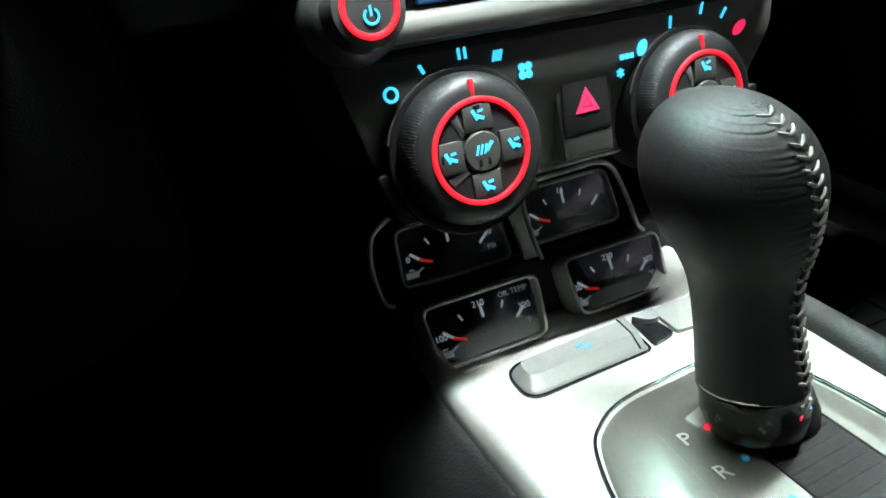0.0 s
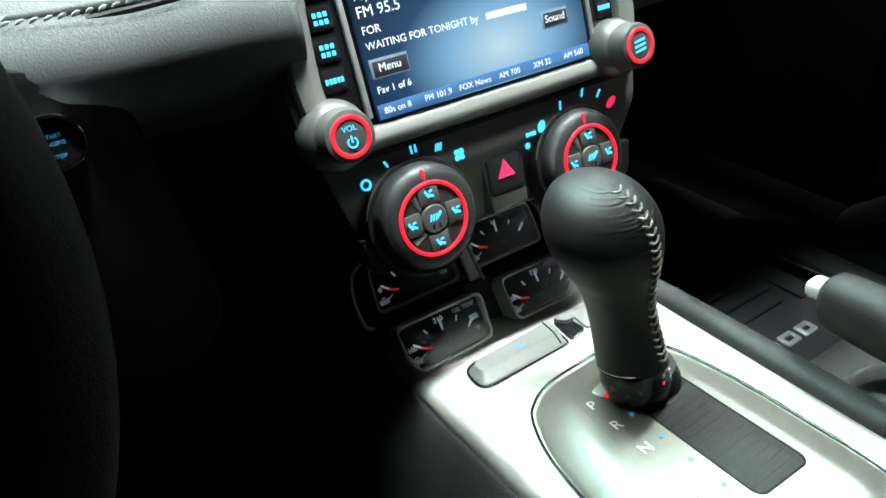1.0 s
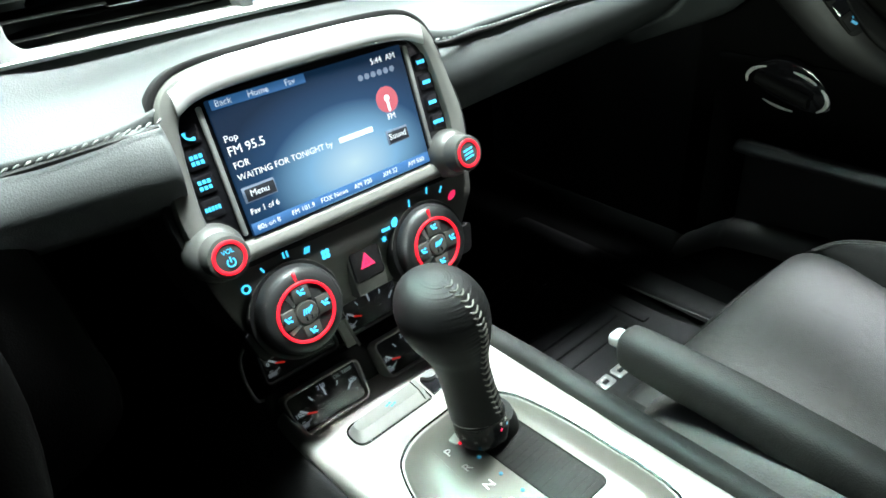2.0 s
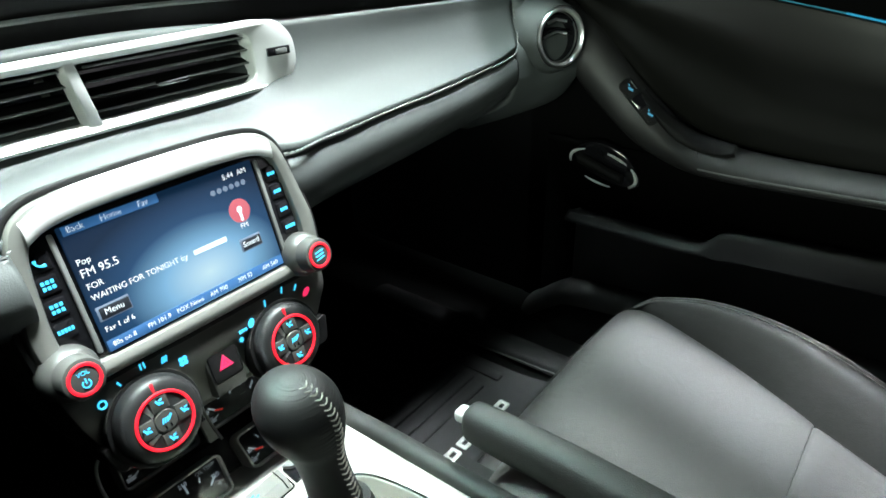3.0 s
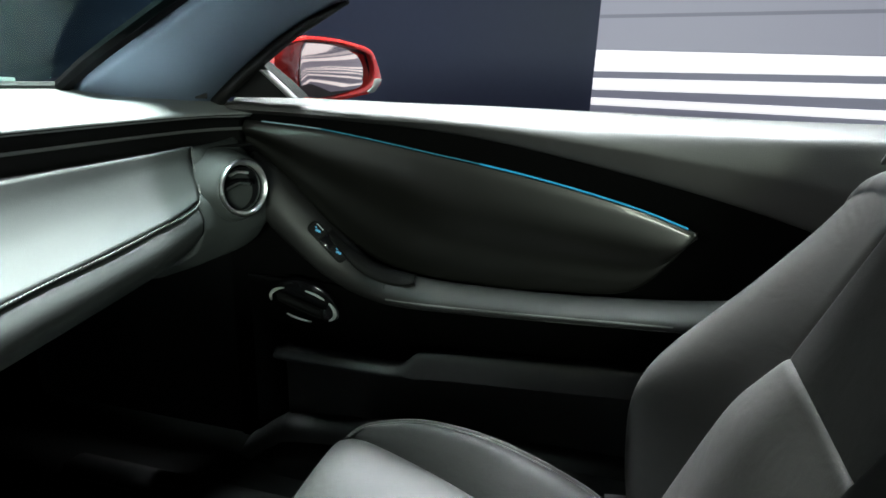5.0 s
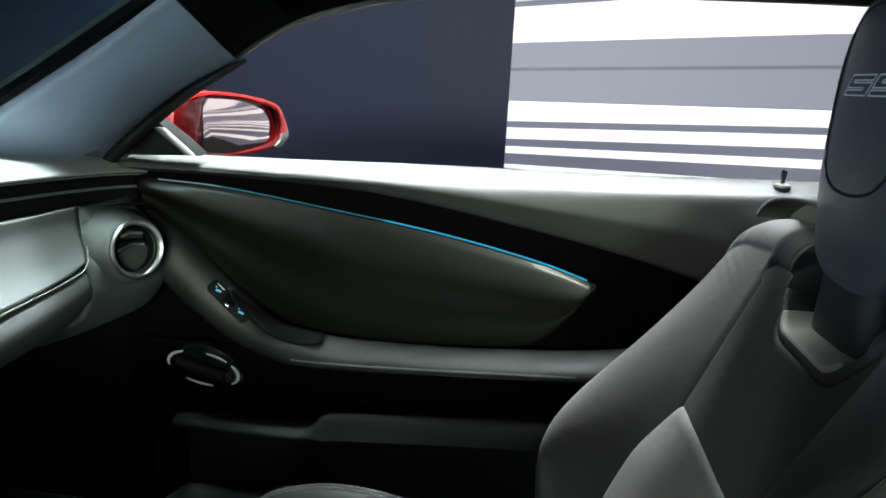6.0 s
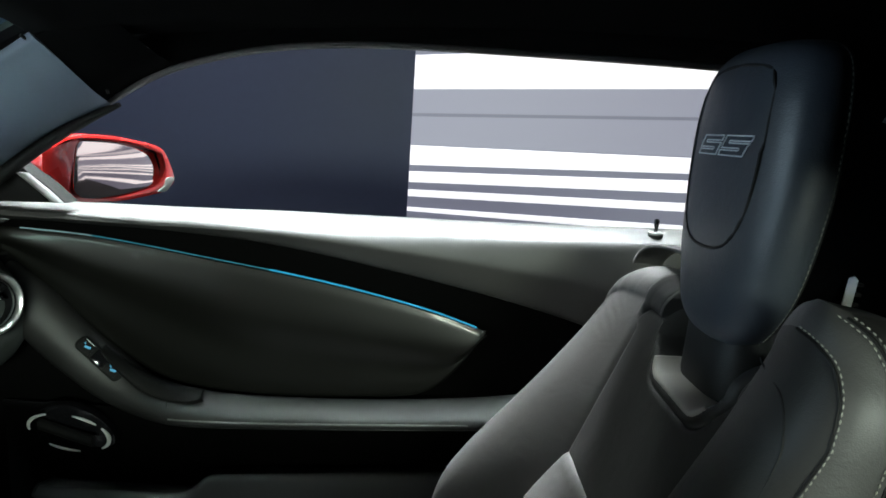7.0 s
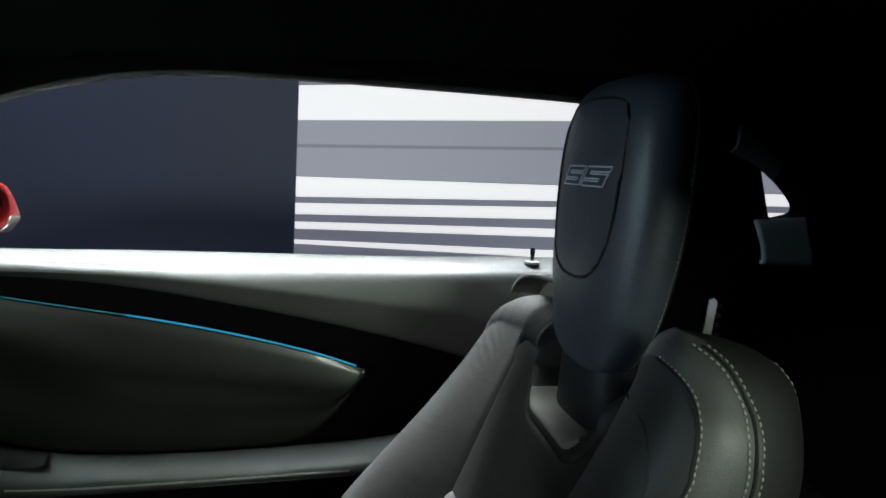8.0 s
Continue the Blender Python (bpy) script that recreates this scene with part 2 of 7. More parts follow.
def glass_material(name, colour, gloss=None):
    m = bpy.data.materials.new(name)
    m.use_nodes = True
    n, l = m.node_tree.nodes, m.node_tree.links
    n.remove(n["Principled BSDF"])
    clear, shine, mix, fres = n.new("ShaderNodeBsdfTransparent"), n.new("ShaderNodeBsdfGlossy"), n.new("ShaderNodeMixShader"), n.new("ShaderNodeFresnel")
    clear.inputs["Color"].default_value = (*colour, 1)
    shine.inputs["Roughness"].default_value = 0.02
    fres.inputs["IOR"].default_value = 1.45
    mix.inputs[0].default_value = gloss or 0.04
    if gloss is None:
        l.new(fres.outputs[0], mix.inputs[0])
    l.new(clear.outputs[0], mix.inputs[1])
    l.new(shine.outputs[0], mix.inputs[2])
    l.new(mix.outputs[0], n["Material Output"].inputs["Surface"])
    return m


GLASS = glass_material("clear_lens", (0.95, 0.95, 0.95), 0.07)
WINDSCREEN = glass_material("tinted_windscreen", (0.70, 0.88, 0.85), 0.03)


# ---- mesh helpers ----
def thing(name, at, label, category, group="", kind=""):
    ob = new(name)
    ob.empty_display_size = 0.05
    ob.location = at
    return tagged(ob, label, category, group, kind)


def world_of(ob):
    own = ob.matrix_parent_inverse @ Matrix.Translation(ob.location)
    return world_of(ob.parent) @ own if ob.parent else Matrix.Translation(ob.location)


def part(name, verts, faces, mat, parent, label="", smooth=True, sharp=40):
    """One mesh object in world metres under a thing or a part."""
    me = bpy.data.meshes.new(name)
    me.from_pydata([tuple(v) for v in verts], [], [tuple(f) for f in faces])
    bm = bmesh.new()
    bm.from_mesh(me)
    bmesh.ops.recalc_face_normals(bm, faces=bm.faces)
    bm.to_mesh(me)
    bm.free()
    me.materials.append(mat)
    if smooth:
        me.shade_smooth()
        me.set_sharp_from_angle(angle=radians(sharp))
    ob = new(name, me)
    if parent is not None:
        ob.parent = parent
        ob.matrix_parent_inverse = world_of(parent).inverted()
    return tagged(ob, label)


def thick(ob, t, offset=-1.0):
    mod = ob.modifiers.new("thickness", "SOLIDIFY")
    mod.thickness, mod.offset = t, offset
    return ob


def spline(pts, n, closed=False):
    """n points along a Catmull-Rom curve through pts."""
    p = np.array(pts, float)
    k = len(p)
    q = np.vstack([p[-1:], p, p[:2]]) if closed else np.vstack([2 * p[:1] - p[1:2], p, 2 * p[-1:] - p[-2:-1]])
    out = []
    for s in np.linspace(0, k if closed else k - 1, n, endpoint=not closed):
        i = min(int(s), (k if closed else k - 1) - 1)
        f = s - i
        a, b, c, d = q[i], q[i + 1], q[i + 2], q[i + 3]
        out.append(0.5 * (2 * b + (c - a) * f + (2 * a - 5 * b + 4 * c - d) * f**2 + (3 * b - a - 3 * c + d) * f**3))
    return np.array(out)


def skin(rows, nu, nv, closed=False, caps=False):
    """A smooth surface through a grid of control points; closed: each row is a ring."""
    rows = [spline(r, nv, closed) for r in rows]
    grid = np.array([spline([r[j] for r in rows], nu) for j in range(nv)]).transpose(1, 0, 2)
    verts = grid.reshape(-1, 3).tolist()
    wrap = nv if closed else nv - 1
    faces = [(i * nv + j, i * nv + (j + 1) % nv, (i + 1) * nv + (j + 1) % nv, (i + 1) * nv + j) for i in range(nu - 1) for j in range(wrap)]
    if caps:
        faces += [tuple(range(nv)), tuple(range((nu - 1) * nv, nu * nv))]
    return verts, faces


def tube(pts, r, n=8, closed=False):
    p = [Vector(a) for a in pts]
    verts, faces, k = [], [], len(p)
    last = Vector((0.123, 0.456, 0.88))
    for i, a in enumerate(p):
        way = (p[(i + 1) % k] - p[i - 1]) if closed else (p[min(i + 1, k - 1)] - p[max(i - 1, 0)])
        way.normalize()
        side = last - way * last.dot(way)
        side.normalize()
        last = side
        up = way.cross(side)
        rr = float(r[i] if isinstance(r, (list, tuple)) else r)
        verts += [a + rr * (math.cos(2 * math.pi * j / n) * side + math.sin(2 * math.pi * j / n) * up) for j in range(n)]
    for i in range(k if closed else k - 1):
        faces += [(i * n + j, i * n + (j + 1) % n, ((i + 1) % k) * n + (j + 1) % n, ((i + 1) % k) * n + j) for j in range(n)]
    if not closed:
        faces += [tuple(range(n)), tuple(range((k - 1) * n, k * n))]
    return verts, faces


def join(*pieces):
    verts, faces = [], []
    for v, f in pieces:
        faces += [tuple(i + len(verts) for i in q) for q in f]
        verts += list(v)
    return verts, faces


def basis(o, u, v):
    u = Vector(u).normalized()
    w = u.cross(Vector(v)).normalized()
    v = w.cross(u)
    m = Matrix((u, v, w)).transposed().to_4x4()
    m.translation = Vector(o)
    return m


def rrect(w, h, r, n=6, cx=0.0, cy=0.0):
    out = []
    for qx, qy, a0 in ((1, 1, 0), (-1, 1, 90), (-1, -1, 180), (1, -1, 270)):
        for i in range(n):
            a = radians(a0 + 90 * i / (n - 1))
            out.append((cx + qx * (w / 2 - r) + r * math.cos(a), cy + qy * (h / 2 - r) + r * math.sin(a)))
    return out


def circle(r, n=48, cx=0.0, cy=0.0):
    return [(cx + r * math.cos(2 * math.pi * i / n), cy + r * math.sin(2 * math.pi * i / n)) for i in range(n)]


def inset(loop, d):
    p = np.array(loop, float)
    a, b = p - np.roll(p, 1, 0), np.roll(p, -1, 0) - p
    a /= np.linalg.norm(a, axis=1)[:, None] + 1e-12
    b /= np.linalg.norm(b, axis=1)[:, None] + 1e-12
    t = a + b
    t /= np.linalg.norm(t, axis=1)[:, None] + 1e-12
    nrm = np.stack([-t[:, 1], t[:, 0]], 1)
    area = (p[:, 0] * np.roll(p[:, 1], -1) - p[:, 1] * np.roll(p[:, 0], -1)).sum()
    return p + nrm * d * (1 if area > 0 else -1)


def stacked(loops, m, cap_first=True, cap_last=True):
    """Loops of (x, y) with a height each, joined by faces and laid by m."""
    n, verts, faces = len(loops[0][0]), [], []
    for loop, h in loops:
        verts += [m @ Vector((x, y, h)) for x, y in loop]
    for i in range(len(loops) - 1):
        faces += [(i * n + j, i * n + (j + 1) % n, (i + 1) * n + (j + 1) % n, (i + 1) * n + j) for j in range(n)]
    if cap_first:
        faces.append(tuple(range(n)))
    if cap_last:
        faces.append(tuple(range((len(loops) - 1) * n, len(loops) * n)))
    return verts, faces


def plate(outline, m, depth, bevel=0.001, top=0.0):
    """A slab with a rounded front edge, its front at height top."""
    return stacked([(outline, top - depth), (outline, top - bevel), (inset(outline, bevel * 0.3), top - bevel * 0.3), (inset(outline, bevel), top)], m)


def rim(outer, inner, m, depth, bevel=0.001, top=0.0):
    """A frame between two outlines of as many points each, rounded in front."""
    loops = [(outer, top - depth), (outer, top - bevel), (inset(outer, bevel * 0.3), top - bevel * 0.3), (inset(outer, bevel), top),
             (inset(inner, -bevel), top), (inset(inner, -bevel * 0.3), top - bevel * 0.3), (inner, top - bevel), (inner, top - depth)]
    verts, faces = stacked(loops, m, False, False)
    n = len(outer)
    faces += [(j, (j + 1) % n, 7 * n + (j + 1) % n, 7 * n + j) for j in range(n)]
    return verts, faces


def soft_corners(poly, radii, n=7):
    out, k = [], len(poly)
    for i in range(k):
        p, a, b = Vector(poly[i]), Vector(poly[i - 1]), Vector(poly[(i + 1) % k])
        q0, q1 = p + (a - p).normalized() * radii[i], p + (b - p).normalized() * radii[i]
        for j in range(n):
            t = j / (n - 1)
            out.append(tuple(q0 * (1 - t) ** 2 + p * 2 * t * (1 - t) + q1 * t**2))
    return out


def lathe(profile, m, n=48, caps=True):
    return stacked([(circle(max(r, 1e-5), n), h) for r, h in profile], m, caps, caps)


def box(m, sx, sy, sz, r=0.0):
    return plate(rrect(sx, sy, max(r, min(sx, sy) * 0.02), 3), m @ Matrix.Translation((0, 0, sz / 2)), sz, max(r * 0.5, min(sx, sy, sz) * 0.08))


def lettering(text, size, m, mat, parent, name="lettering", align="CENTER", shear=0.0, depth=0.0002):
    data = bpy.data.curves.new("tmp", "FONT")
    data.body, data.size, data.align_x, data.align_y, data.shear, data.extrude, data.resolution_u = text, size, align, "CENTER", shear, depth, 3
    ob = new("tmp", data)
    bpy.context.view_layer.update()
    me = bpy.data.meshes.new_from_object(ob.evaluated_get(bpy.context.evaluated_depsgraph_get()))
    verts, faces = [m @ v.co for v in me.vertices], [tuple(p.vertices) for p in me.polygons]
    bpy.data.objects.remove(ob)
    bpy.data.curves.remove(data)
    bpy.data.meshes.remove(me)
    return part(name, verts, faces, mat, parent, smooth=False)


def stitches(pts, normal, length, gap, r, slant=0.0):
    """Single stitches laid along a line of points, as one joined mesh."""
    p = [Vector(a) for a in pts]
    acc, want, pieces = 0.0, 0.0, []
    nrm = Vector(normal).normalized()
    for a, b in zip(p, p[1:]):
        d = (b - a).length
        while want <= acc + d and d > 1e-9:
            way = (b - a).normalized()
            side = nrm.cross(way).normalized()
            c = a + way * (want - acc)
            w = (way + slant * side).normalized() * length / 2
            pieces.append(tube([c - w, c - w * 0.4 + nrm * r * 0.5, c + w * 0.4 + nrm * r * 0.5, c + w], [r * 0.4, r, r, r * 0.4], 5))
            want += length + gap
        acc += d
    return join(*pieces)


def bar(m, x, y, w, h, turn=0.0, top=0.0, t=0.0006):
    """A small raised bar on a face."""
    return box(m @ Matrix.Translation((x, y, top)) @ Matrix.Rotation(radians(turn), 4, "Z") @ Matrix.Translation((0, 0, 0)), w, h, t)

# ---- the hall ----
def slab(name, lo, hi, mat, parent=None, label="", kind="", category=""):
    (a, b, c), (d, e, f) = lo, hi
    v = [(x, y, z) for x in (a, d) for y in (b, e) for z in (c, f)]
    q = [(0, 1, 3, 2), (4, 6, 7, 5), (0, 4, 5, 1), (2, 3, 7, 6), (0, 2, 6, 4), (1, 5, 7, 3)]
    ob = part(name, v, q, mat, parent, smooth=False)
    return tagged(ob, label, category, "", kind)


slab("ground", (-40, -40, -0.1), (40, 40, 0), HALLFLOOR, None, "dark grey carpeted exhibition hall floor", "structure", "floor")
slab("wall_1", (4.02, -0.335, 0), (4.2, 12, 4.5), SLATE, None, "slate blue painted exhibition stand wall", "structure", "wall")
slab("wall_2", (-12.2, -14, 0), (-12, 12, 6), HALL, None, "dark far wall of the exhibition hall", "structure", "wall")
slab("wall_3", (-12, 12, 0), (4.2, 12.2, 6), HALL, None, "dark teal far wall of the exhibition hall", "structure", "wall")
slab("wall_4", (-12, -14.2, 0), (4.2, -14, 6), HALL, None, "dark far wall behind the car", "structure", "wall")
slab("ceiling", (-12, -14, 6), (4.2, 12, 6.2), HALL, None, "black ceiling of the exhibition hall", "structure", "ceiling")

stand = thing("light_box_wall", (3.95, 5.0, 0), "white glowing exhibition wall with a low plinth", "display wall")
slab("light_panel", (3.94, 4.80, 0.66), (4.02, 11.0, 4.4), WHITEPANEL, stand)
slab("plinth", (3.80, 4.02, 0), (4.02, 11.0, 0.655), WHITEPANEL, stand)
display = thing("display_wall", (4.0, -5, 0), "grey display wall crossed by glowing white stripes", "display wall")
# Panel glow is added so the grey keeps its brightness without lamps.
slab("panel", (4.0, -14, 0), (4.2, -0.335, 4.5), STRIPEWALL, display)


def stripe(name, z0, z1, e0, e1, mat, lift):
    """A light band whose lower and upper edges run from the panel's front edge backwards."""
    ys = [-0.337, -2.11, -4.5, -8.0, -13.9]
    lo = [z0 + (e0 - z0) * (y + 0.335) / -1.775 * (1.0 if y > -3 else 0.85) for y in ys]
    hi = [z1 + (e1 - z1) * (y + 0.335) / -1.775 * (1.0 if y > -3 else 0.85) for y in ys]
    v = [(3.999 - lift, y, z) for y, a, b in zip(ys, lo, hi) for z in (a, b)] + [(3.9995, y, z) for y, a, b in zip(ys, lo, hi) for z in (a, b)]
    n = 2 * len(ys)
    f = []
    for i in range(len(ys) - 1):
        a = 2 * i
        f += [(a, a + 2, a + 3, a + 1), (n + a, n + a + 1, n + a + 3, n + a + 2), (a, n + a, n + a + 2, a + 2), (a + 1, a + 3, n + a + 3, n + a + 1)]
    f += [(0, 1, n + 1, n), (n - 2, 2 * n - 2, 2 * n - 1, n - 1)]
    part(name, v, f, mat, display, smooth=False)


stripe("light_stripe", 1.625, 1.85, 1.83, 2.05, PALESTRIPE, 0.004)
stripe("light_stripe", 1.391, 1.595, 1.507, 1.76, STRIPELIGHT, 0.004)
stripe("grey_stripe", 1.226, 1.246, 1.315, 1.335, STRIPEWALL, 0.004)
stripe("grey_stripe", 1.246, 1.391, 1.335, 1.507, GREYSTRIPE, 0.003)
stripe("grey_stripe", 1.052, 1.226, 1.09, 1.315, GREYSTRIPE, 0.002)
stripe("light_stripe", 0.926, 1.049, 0.985, 1.084, STRIPELIGHT, 0.004)
stripe("light_stripe", 0.818, 0.886, 0.862, 0.941, STRIPELIGHT, 0.004)
stripe("light_stripe", 0.728, 0.771, 0.743, 0.797, STRIPELIGHT, 0.004)
stripe("light_stripe", 0.634, 0.659, 0.60, 0.652, STRIPELIGHT, 0.004)
stripe("light_stripe", 0.40, 0.50, 0.30, 0.42, STRIPELIGHT, 0.004)
stripe("light_stripe", 2.1, 2.35, 2.25, 2.55, STRIPELIGHT, 0.004)
stripe("light_stripe", 2.6, 2.8, 2.9, 3.1, PALESTRIPE, 0.004)

# ---- the car's shell ----
shell = thing("car_shell", (0, 0, 0.3), "black inside of a two-door coupe body", "car body", kind="structure")
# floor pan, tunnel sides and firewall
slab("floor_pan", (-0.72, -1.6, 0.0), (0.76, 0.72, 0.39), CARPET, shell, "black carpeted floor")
# Two slabs added to stop light leaking into the footwell.
slab("cowl", (-0.80, 0.50, 0.93), (0.80, 0.95, 0.978), BODY, shell, "black slab at the cowl that stops light under the dash")
slab("dash_light_block", (-0.72, 0.17, 0.865), (0.72, 0.62, 0.935), BODY, shell, "unseen black slab that stops light under the dash")
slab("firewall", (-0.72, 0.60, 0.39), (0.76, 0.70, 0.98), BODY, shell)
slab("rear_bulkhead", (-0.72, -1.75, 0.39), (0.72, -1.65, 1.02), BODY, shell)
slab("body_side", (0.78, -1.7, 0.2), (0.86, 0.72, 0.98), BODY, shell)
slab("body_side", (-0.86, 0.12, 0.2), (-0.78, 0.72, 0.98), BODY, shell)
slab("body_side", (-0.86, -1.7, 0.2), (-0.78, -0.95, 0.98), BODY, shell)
# Unseen slabs at door, rear and left quarter keep hall light out.
slab("driver_light_block", (-0.80, -0.98, 0.35), (-0.74, 0.14, 1.03), PLASTIC, shell, "unseen black slab that blocks light from the driver's side")
slab("rear_closing_slab", (-0.62, -1.80, 0.98), (0.64, -1.72, 1.27), CLOTH, shell)
slab("left_quarter_block", (-0.70, -1.76, 0.45), (-0.64, -1.14, 1.30), CLOTH, shell)
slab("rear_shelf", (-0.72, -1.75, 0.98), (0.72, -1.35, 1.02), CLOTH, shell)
# roof lining between the side rails
roof = [[(x * w, y, z - 0.05 * abs(x) ** 2.2) for x in (-1, -0.6, 0, 0.6, 1)] for y, w, z in ((-0.10, 0.565, 1.285), (-0.35, 0.60, 1.315), (-0.8, 0.60, 1.325), (-1.2, 0.57, 1.305), (-1.7, 0.50, 1.22))]
thick(part("roof_lining", *skin(roof, 24, 20), CLOTH, shell, "black cloth roof lining"), 0.03, 1)
# side rail over the door glass, and its rubber
rail = [(0.664, -0.10, 1.170), (0.642, -0.19, 1.217), (0.62, -0.29, 1.245), (0.605, -0.40, 1.260), (0.595, -0.55, 1.264), (0.585, -0.84, 1.262), (0.575, -1.0, 1.253)]
rail_line = spline(rail, 40)
ring = [[(p[0] + dx, p[1], p[2] + dz) for dx, dz in ((0.0, 0.0), (0.03, 0.004), (0.04, 0.05), (0.0, 0.065), (-0.035, 0.05), (-0.03, 0.02))] for p in rail_line]
part("roof_rail", *skin(ring, 60, 18, True, True), CLOTH, shell, "black trim over the door window")
part("window_seal", *tube([(p[0] + 0.012, p[1], p[2] - 0.004) for p in rail_line], 0.005, 8), SEAL, shell)
# front pillars: a broad trim, pale and blue from light put into its colour
def pillar(side, a, b, name, mat, label):
    rows = []
    for p, q in zip(a, b):
        p, q = np.array(p), np.array(q)
        m = (p + q) / 2
        rows.append([p, p * 0.75 + q * 0.25 + (-0.018, -0.004, 0.004), m + (-0.022, -0.012, -0.002), p * 0.25 + q * 0.75 + (-0.015, -0.012, -0.006), q, q + (0.025, 0.012, 0.0), m + (0.035, 0.03, 0.015), p + (0.03, 0.03, 0.02)])
    rows = [[(c[0] * side, c[1], c[2]) for c in r] for r in rows]
    return part(name, *skin(rows, 28, 32, True, True), mat, shell, label)


A_EDGE = [(0.671, 0.33, 1.026), (0.598, 0.2, 1.079), (0.585, 0.05, 1.160), (0.558, -0.055, 1.218), (0.543, -0.098, 1.238)]
B_EDGE = [(0.715, 0.16, 0.985), (0.685, 0.085, 1.045), (0.678, -0.012, 1.118), (0.664, -0.080, 1.155), (0.654, -0.122, 1.174)]
CORNER_A = [(0.543, -0.100, 1.239), (0.537, -0.130, 1.252), (0.53, -0.17, 1.266)]
CORNER_B = [(0.656, -0.116, 1.1755), (0.650, -0.150, 1.198), (0.634, -0.21, 1.224)]
for side_ in (1, -1):
    pillar(side_, CORNER_A, CORNER_B, "header_corner", CLOTH, "black cloth corner trim over the pillar")
pil = pillar(1, A_EDGE, B_EDGE, "front_pillar", PILLAR, "grey-blue cloth windscreen pillar trim")
pillar(-1, A_EDGE, B_EDGE, "front_pillar", PILLAR, "grey-blue cloth windscreen pillar trim")
part("trim_seam", *tube([(0.542, -0.088, 1.236), (0.560, -0.098, 1.225), (0.598, -0.118, 1.205), (0.632, -0.132, 1.188), (0.640, -0.130, 1.184)], 0.0020, 6), RUBBER, pil)
part("pillar_seal", *tube(spline([(x + 0.010, y - 0.010, z - 0.003) for x, y, z in B_EDGE], 24), [0.010 - 0.007 * (q / 23) ** 2 for q in range(24)], 10), RUBBER, pil, "black rubber seal along the pillar")
# windscreen with its black band
wrows = [[(x * w, y + 0.05 * (1 - x * x) , z) for x in (-1, -0.5, 0, 0.5, 1)] for y, w, z in ((0.52, 0.76, 1.022), (0.20, 0.66, 1.10), (-0.06, 0.585, 1.235), (-0.12, 0.565, 1.27))]
ws = thick(part("windscreen", *skin(wrows, 16, 20), WINDSCREEN, shell, "clear tinted windscreen"), 0.004)
ws.visible_shadow = False
part("windscreen_band", *tube(spline([(0.664, 0.345, 1.036), (0.599, 0.215, 1.090), (0.585, 0.065, 1.172), (0.552, -0.085, 1.246), (0.530, -0.17, 1.276)], 20), 0.012, 8), CLOTH, ws)
part("windscreen_band", *tube(spline([(-0.7, 0.44, 1.026), (-0.3, 0.55, 1.028), (0, 0.565, 1.028), (0.3, 0.55, 1.030), (0.55, 0.47, 1.032), (0.68, 0.34, 1.032)], 20), 0.010, 8), RUBBER, ws)
# rear side: quarter trim with the small rear window
def quarter():
    outer = [(-0.93, 1.30), (-1.10, 1.33), (-1.40, 1.33), (-1.72, 1.27), (-1.76, 0.99), (-1.74, 0.45), (-0.95, 0.45), (-0.925, 0.98)]
    hole = [(-1.072, 1.200), (-1.082, 1.203), (-1.115, 1.183), (-1.150, 1.150), (-1.148, 1.136), (-1.110, 1.127), (-1.095, 1.127), (-1.083, 1.16)]
    mm = Matrix(((0, 0, 1, 0.62), (1, 0, 0, 0), (0, 1, 0, 0), (0, 0, 0, 1)))
    o, h = spline(outer, 48, True), spline(hole, 48, True)
    return part("quarter_trim", *rim([tuple(p) for p in o], [tuple(p) for p in h], mm, 0.05, 0.006), CLOTH, shell, "black rear quarter trim round a small window")


quarter()
ledge = [[(0.572, y + 0.030, 1.1265 - 0.08 * (y + 1.10)), (0.566, y + 0.030, 1.123 - 0.08 * (y + 1.10)), (0.562, y + 0.028, 1.112), (0.561, y + 0.022, 1.096), (0.563, y + 0.018, 1.080), (0.569, y + 0.017, 1.076)] for y in (-1.103, -1.12, -1.14, -1.16, -1.172)]
thick(part("quarter_ledge", *skin(ledge, 14, 18), LEDGE, shell, "pale grey ledge under the small rear window"), 0.004, 0)
upper_q = [[(0.571, y + 0.004, z - 0.004), (0.565, y, z + 0.004), (0.563, y, z + 0.018), (0.568, y - 0.004, z + 0.028)] for y, z in ((-1.035, 1.212), (-1.052, 1.207), (-1.075, 1.195), (-1.098, 1.179))]
thick(part("quarter_upper_trim", *skin(upper_q, 14, 10), POCKET, shell, "grey trim over the small rear window"), 0.004, 0)
belt = thing("seat_belt_guide", (0.58, -1.045, 0.98), "chrome edged seat belt guide on the rear trim", "seat belt")
# Pale enamel stands in for the bright reflection on the guide.
part("guide_plate", *plate([(-0.029, -0.004), (0.026, -0.005), (0.029, 0.000), (0.026, 0.004), (-0.029, 0.006)], basis((0.561, -1.021, 1.003), (-0.03, -0.11, 1), (-0.25, -1, 0)), 0.006, 0.002), WHITEMETAL, belt, "bright metal guide plate")
for k in range(4):
    part("guide_slot", *box(basis((0.564, -1.033 - 0.001 * k, 0.985 + 0.012 * k), (0, 1, 0), (0, 0, 1)), 0.006, 0.004, 0.005), DOORVINYL, belt)

# ---- the dashboard ----
dash = thing("dashboard", (0, 0.3, 0.39), "dark grey leather dashboard with pale stitching", "dashboard")
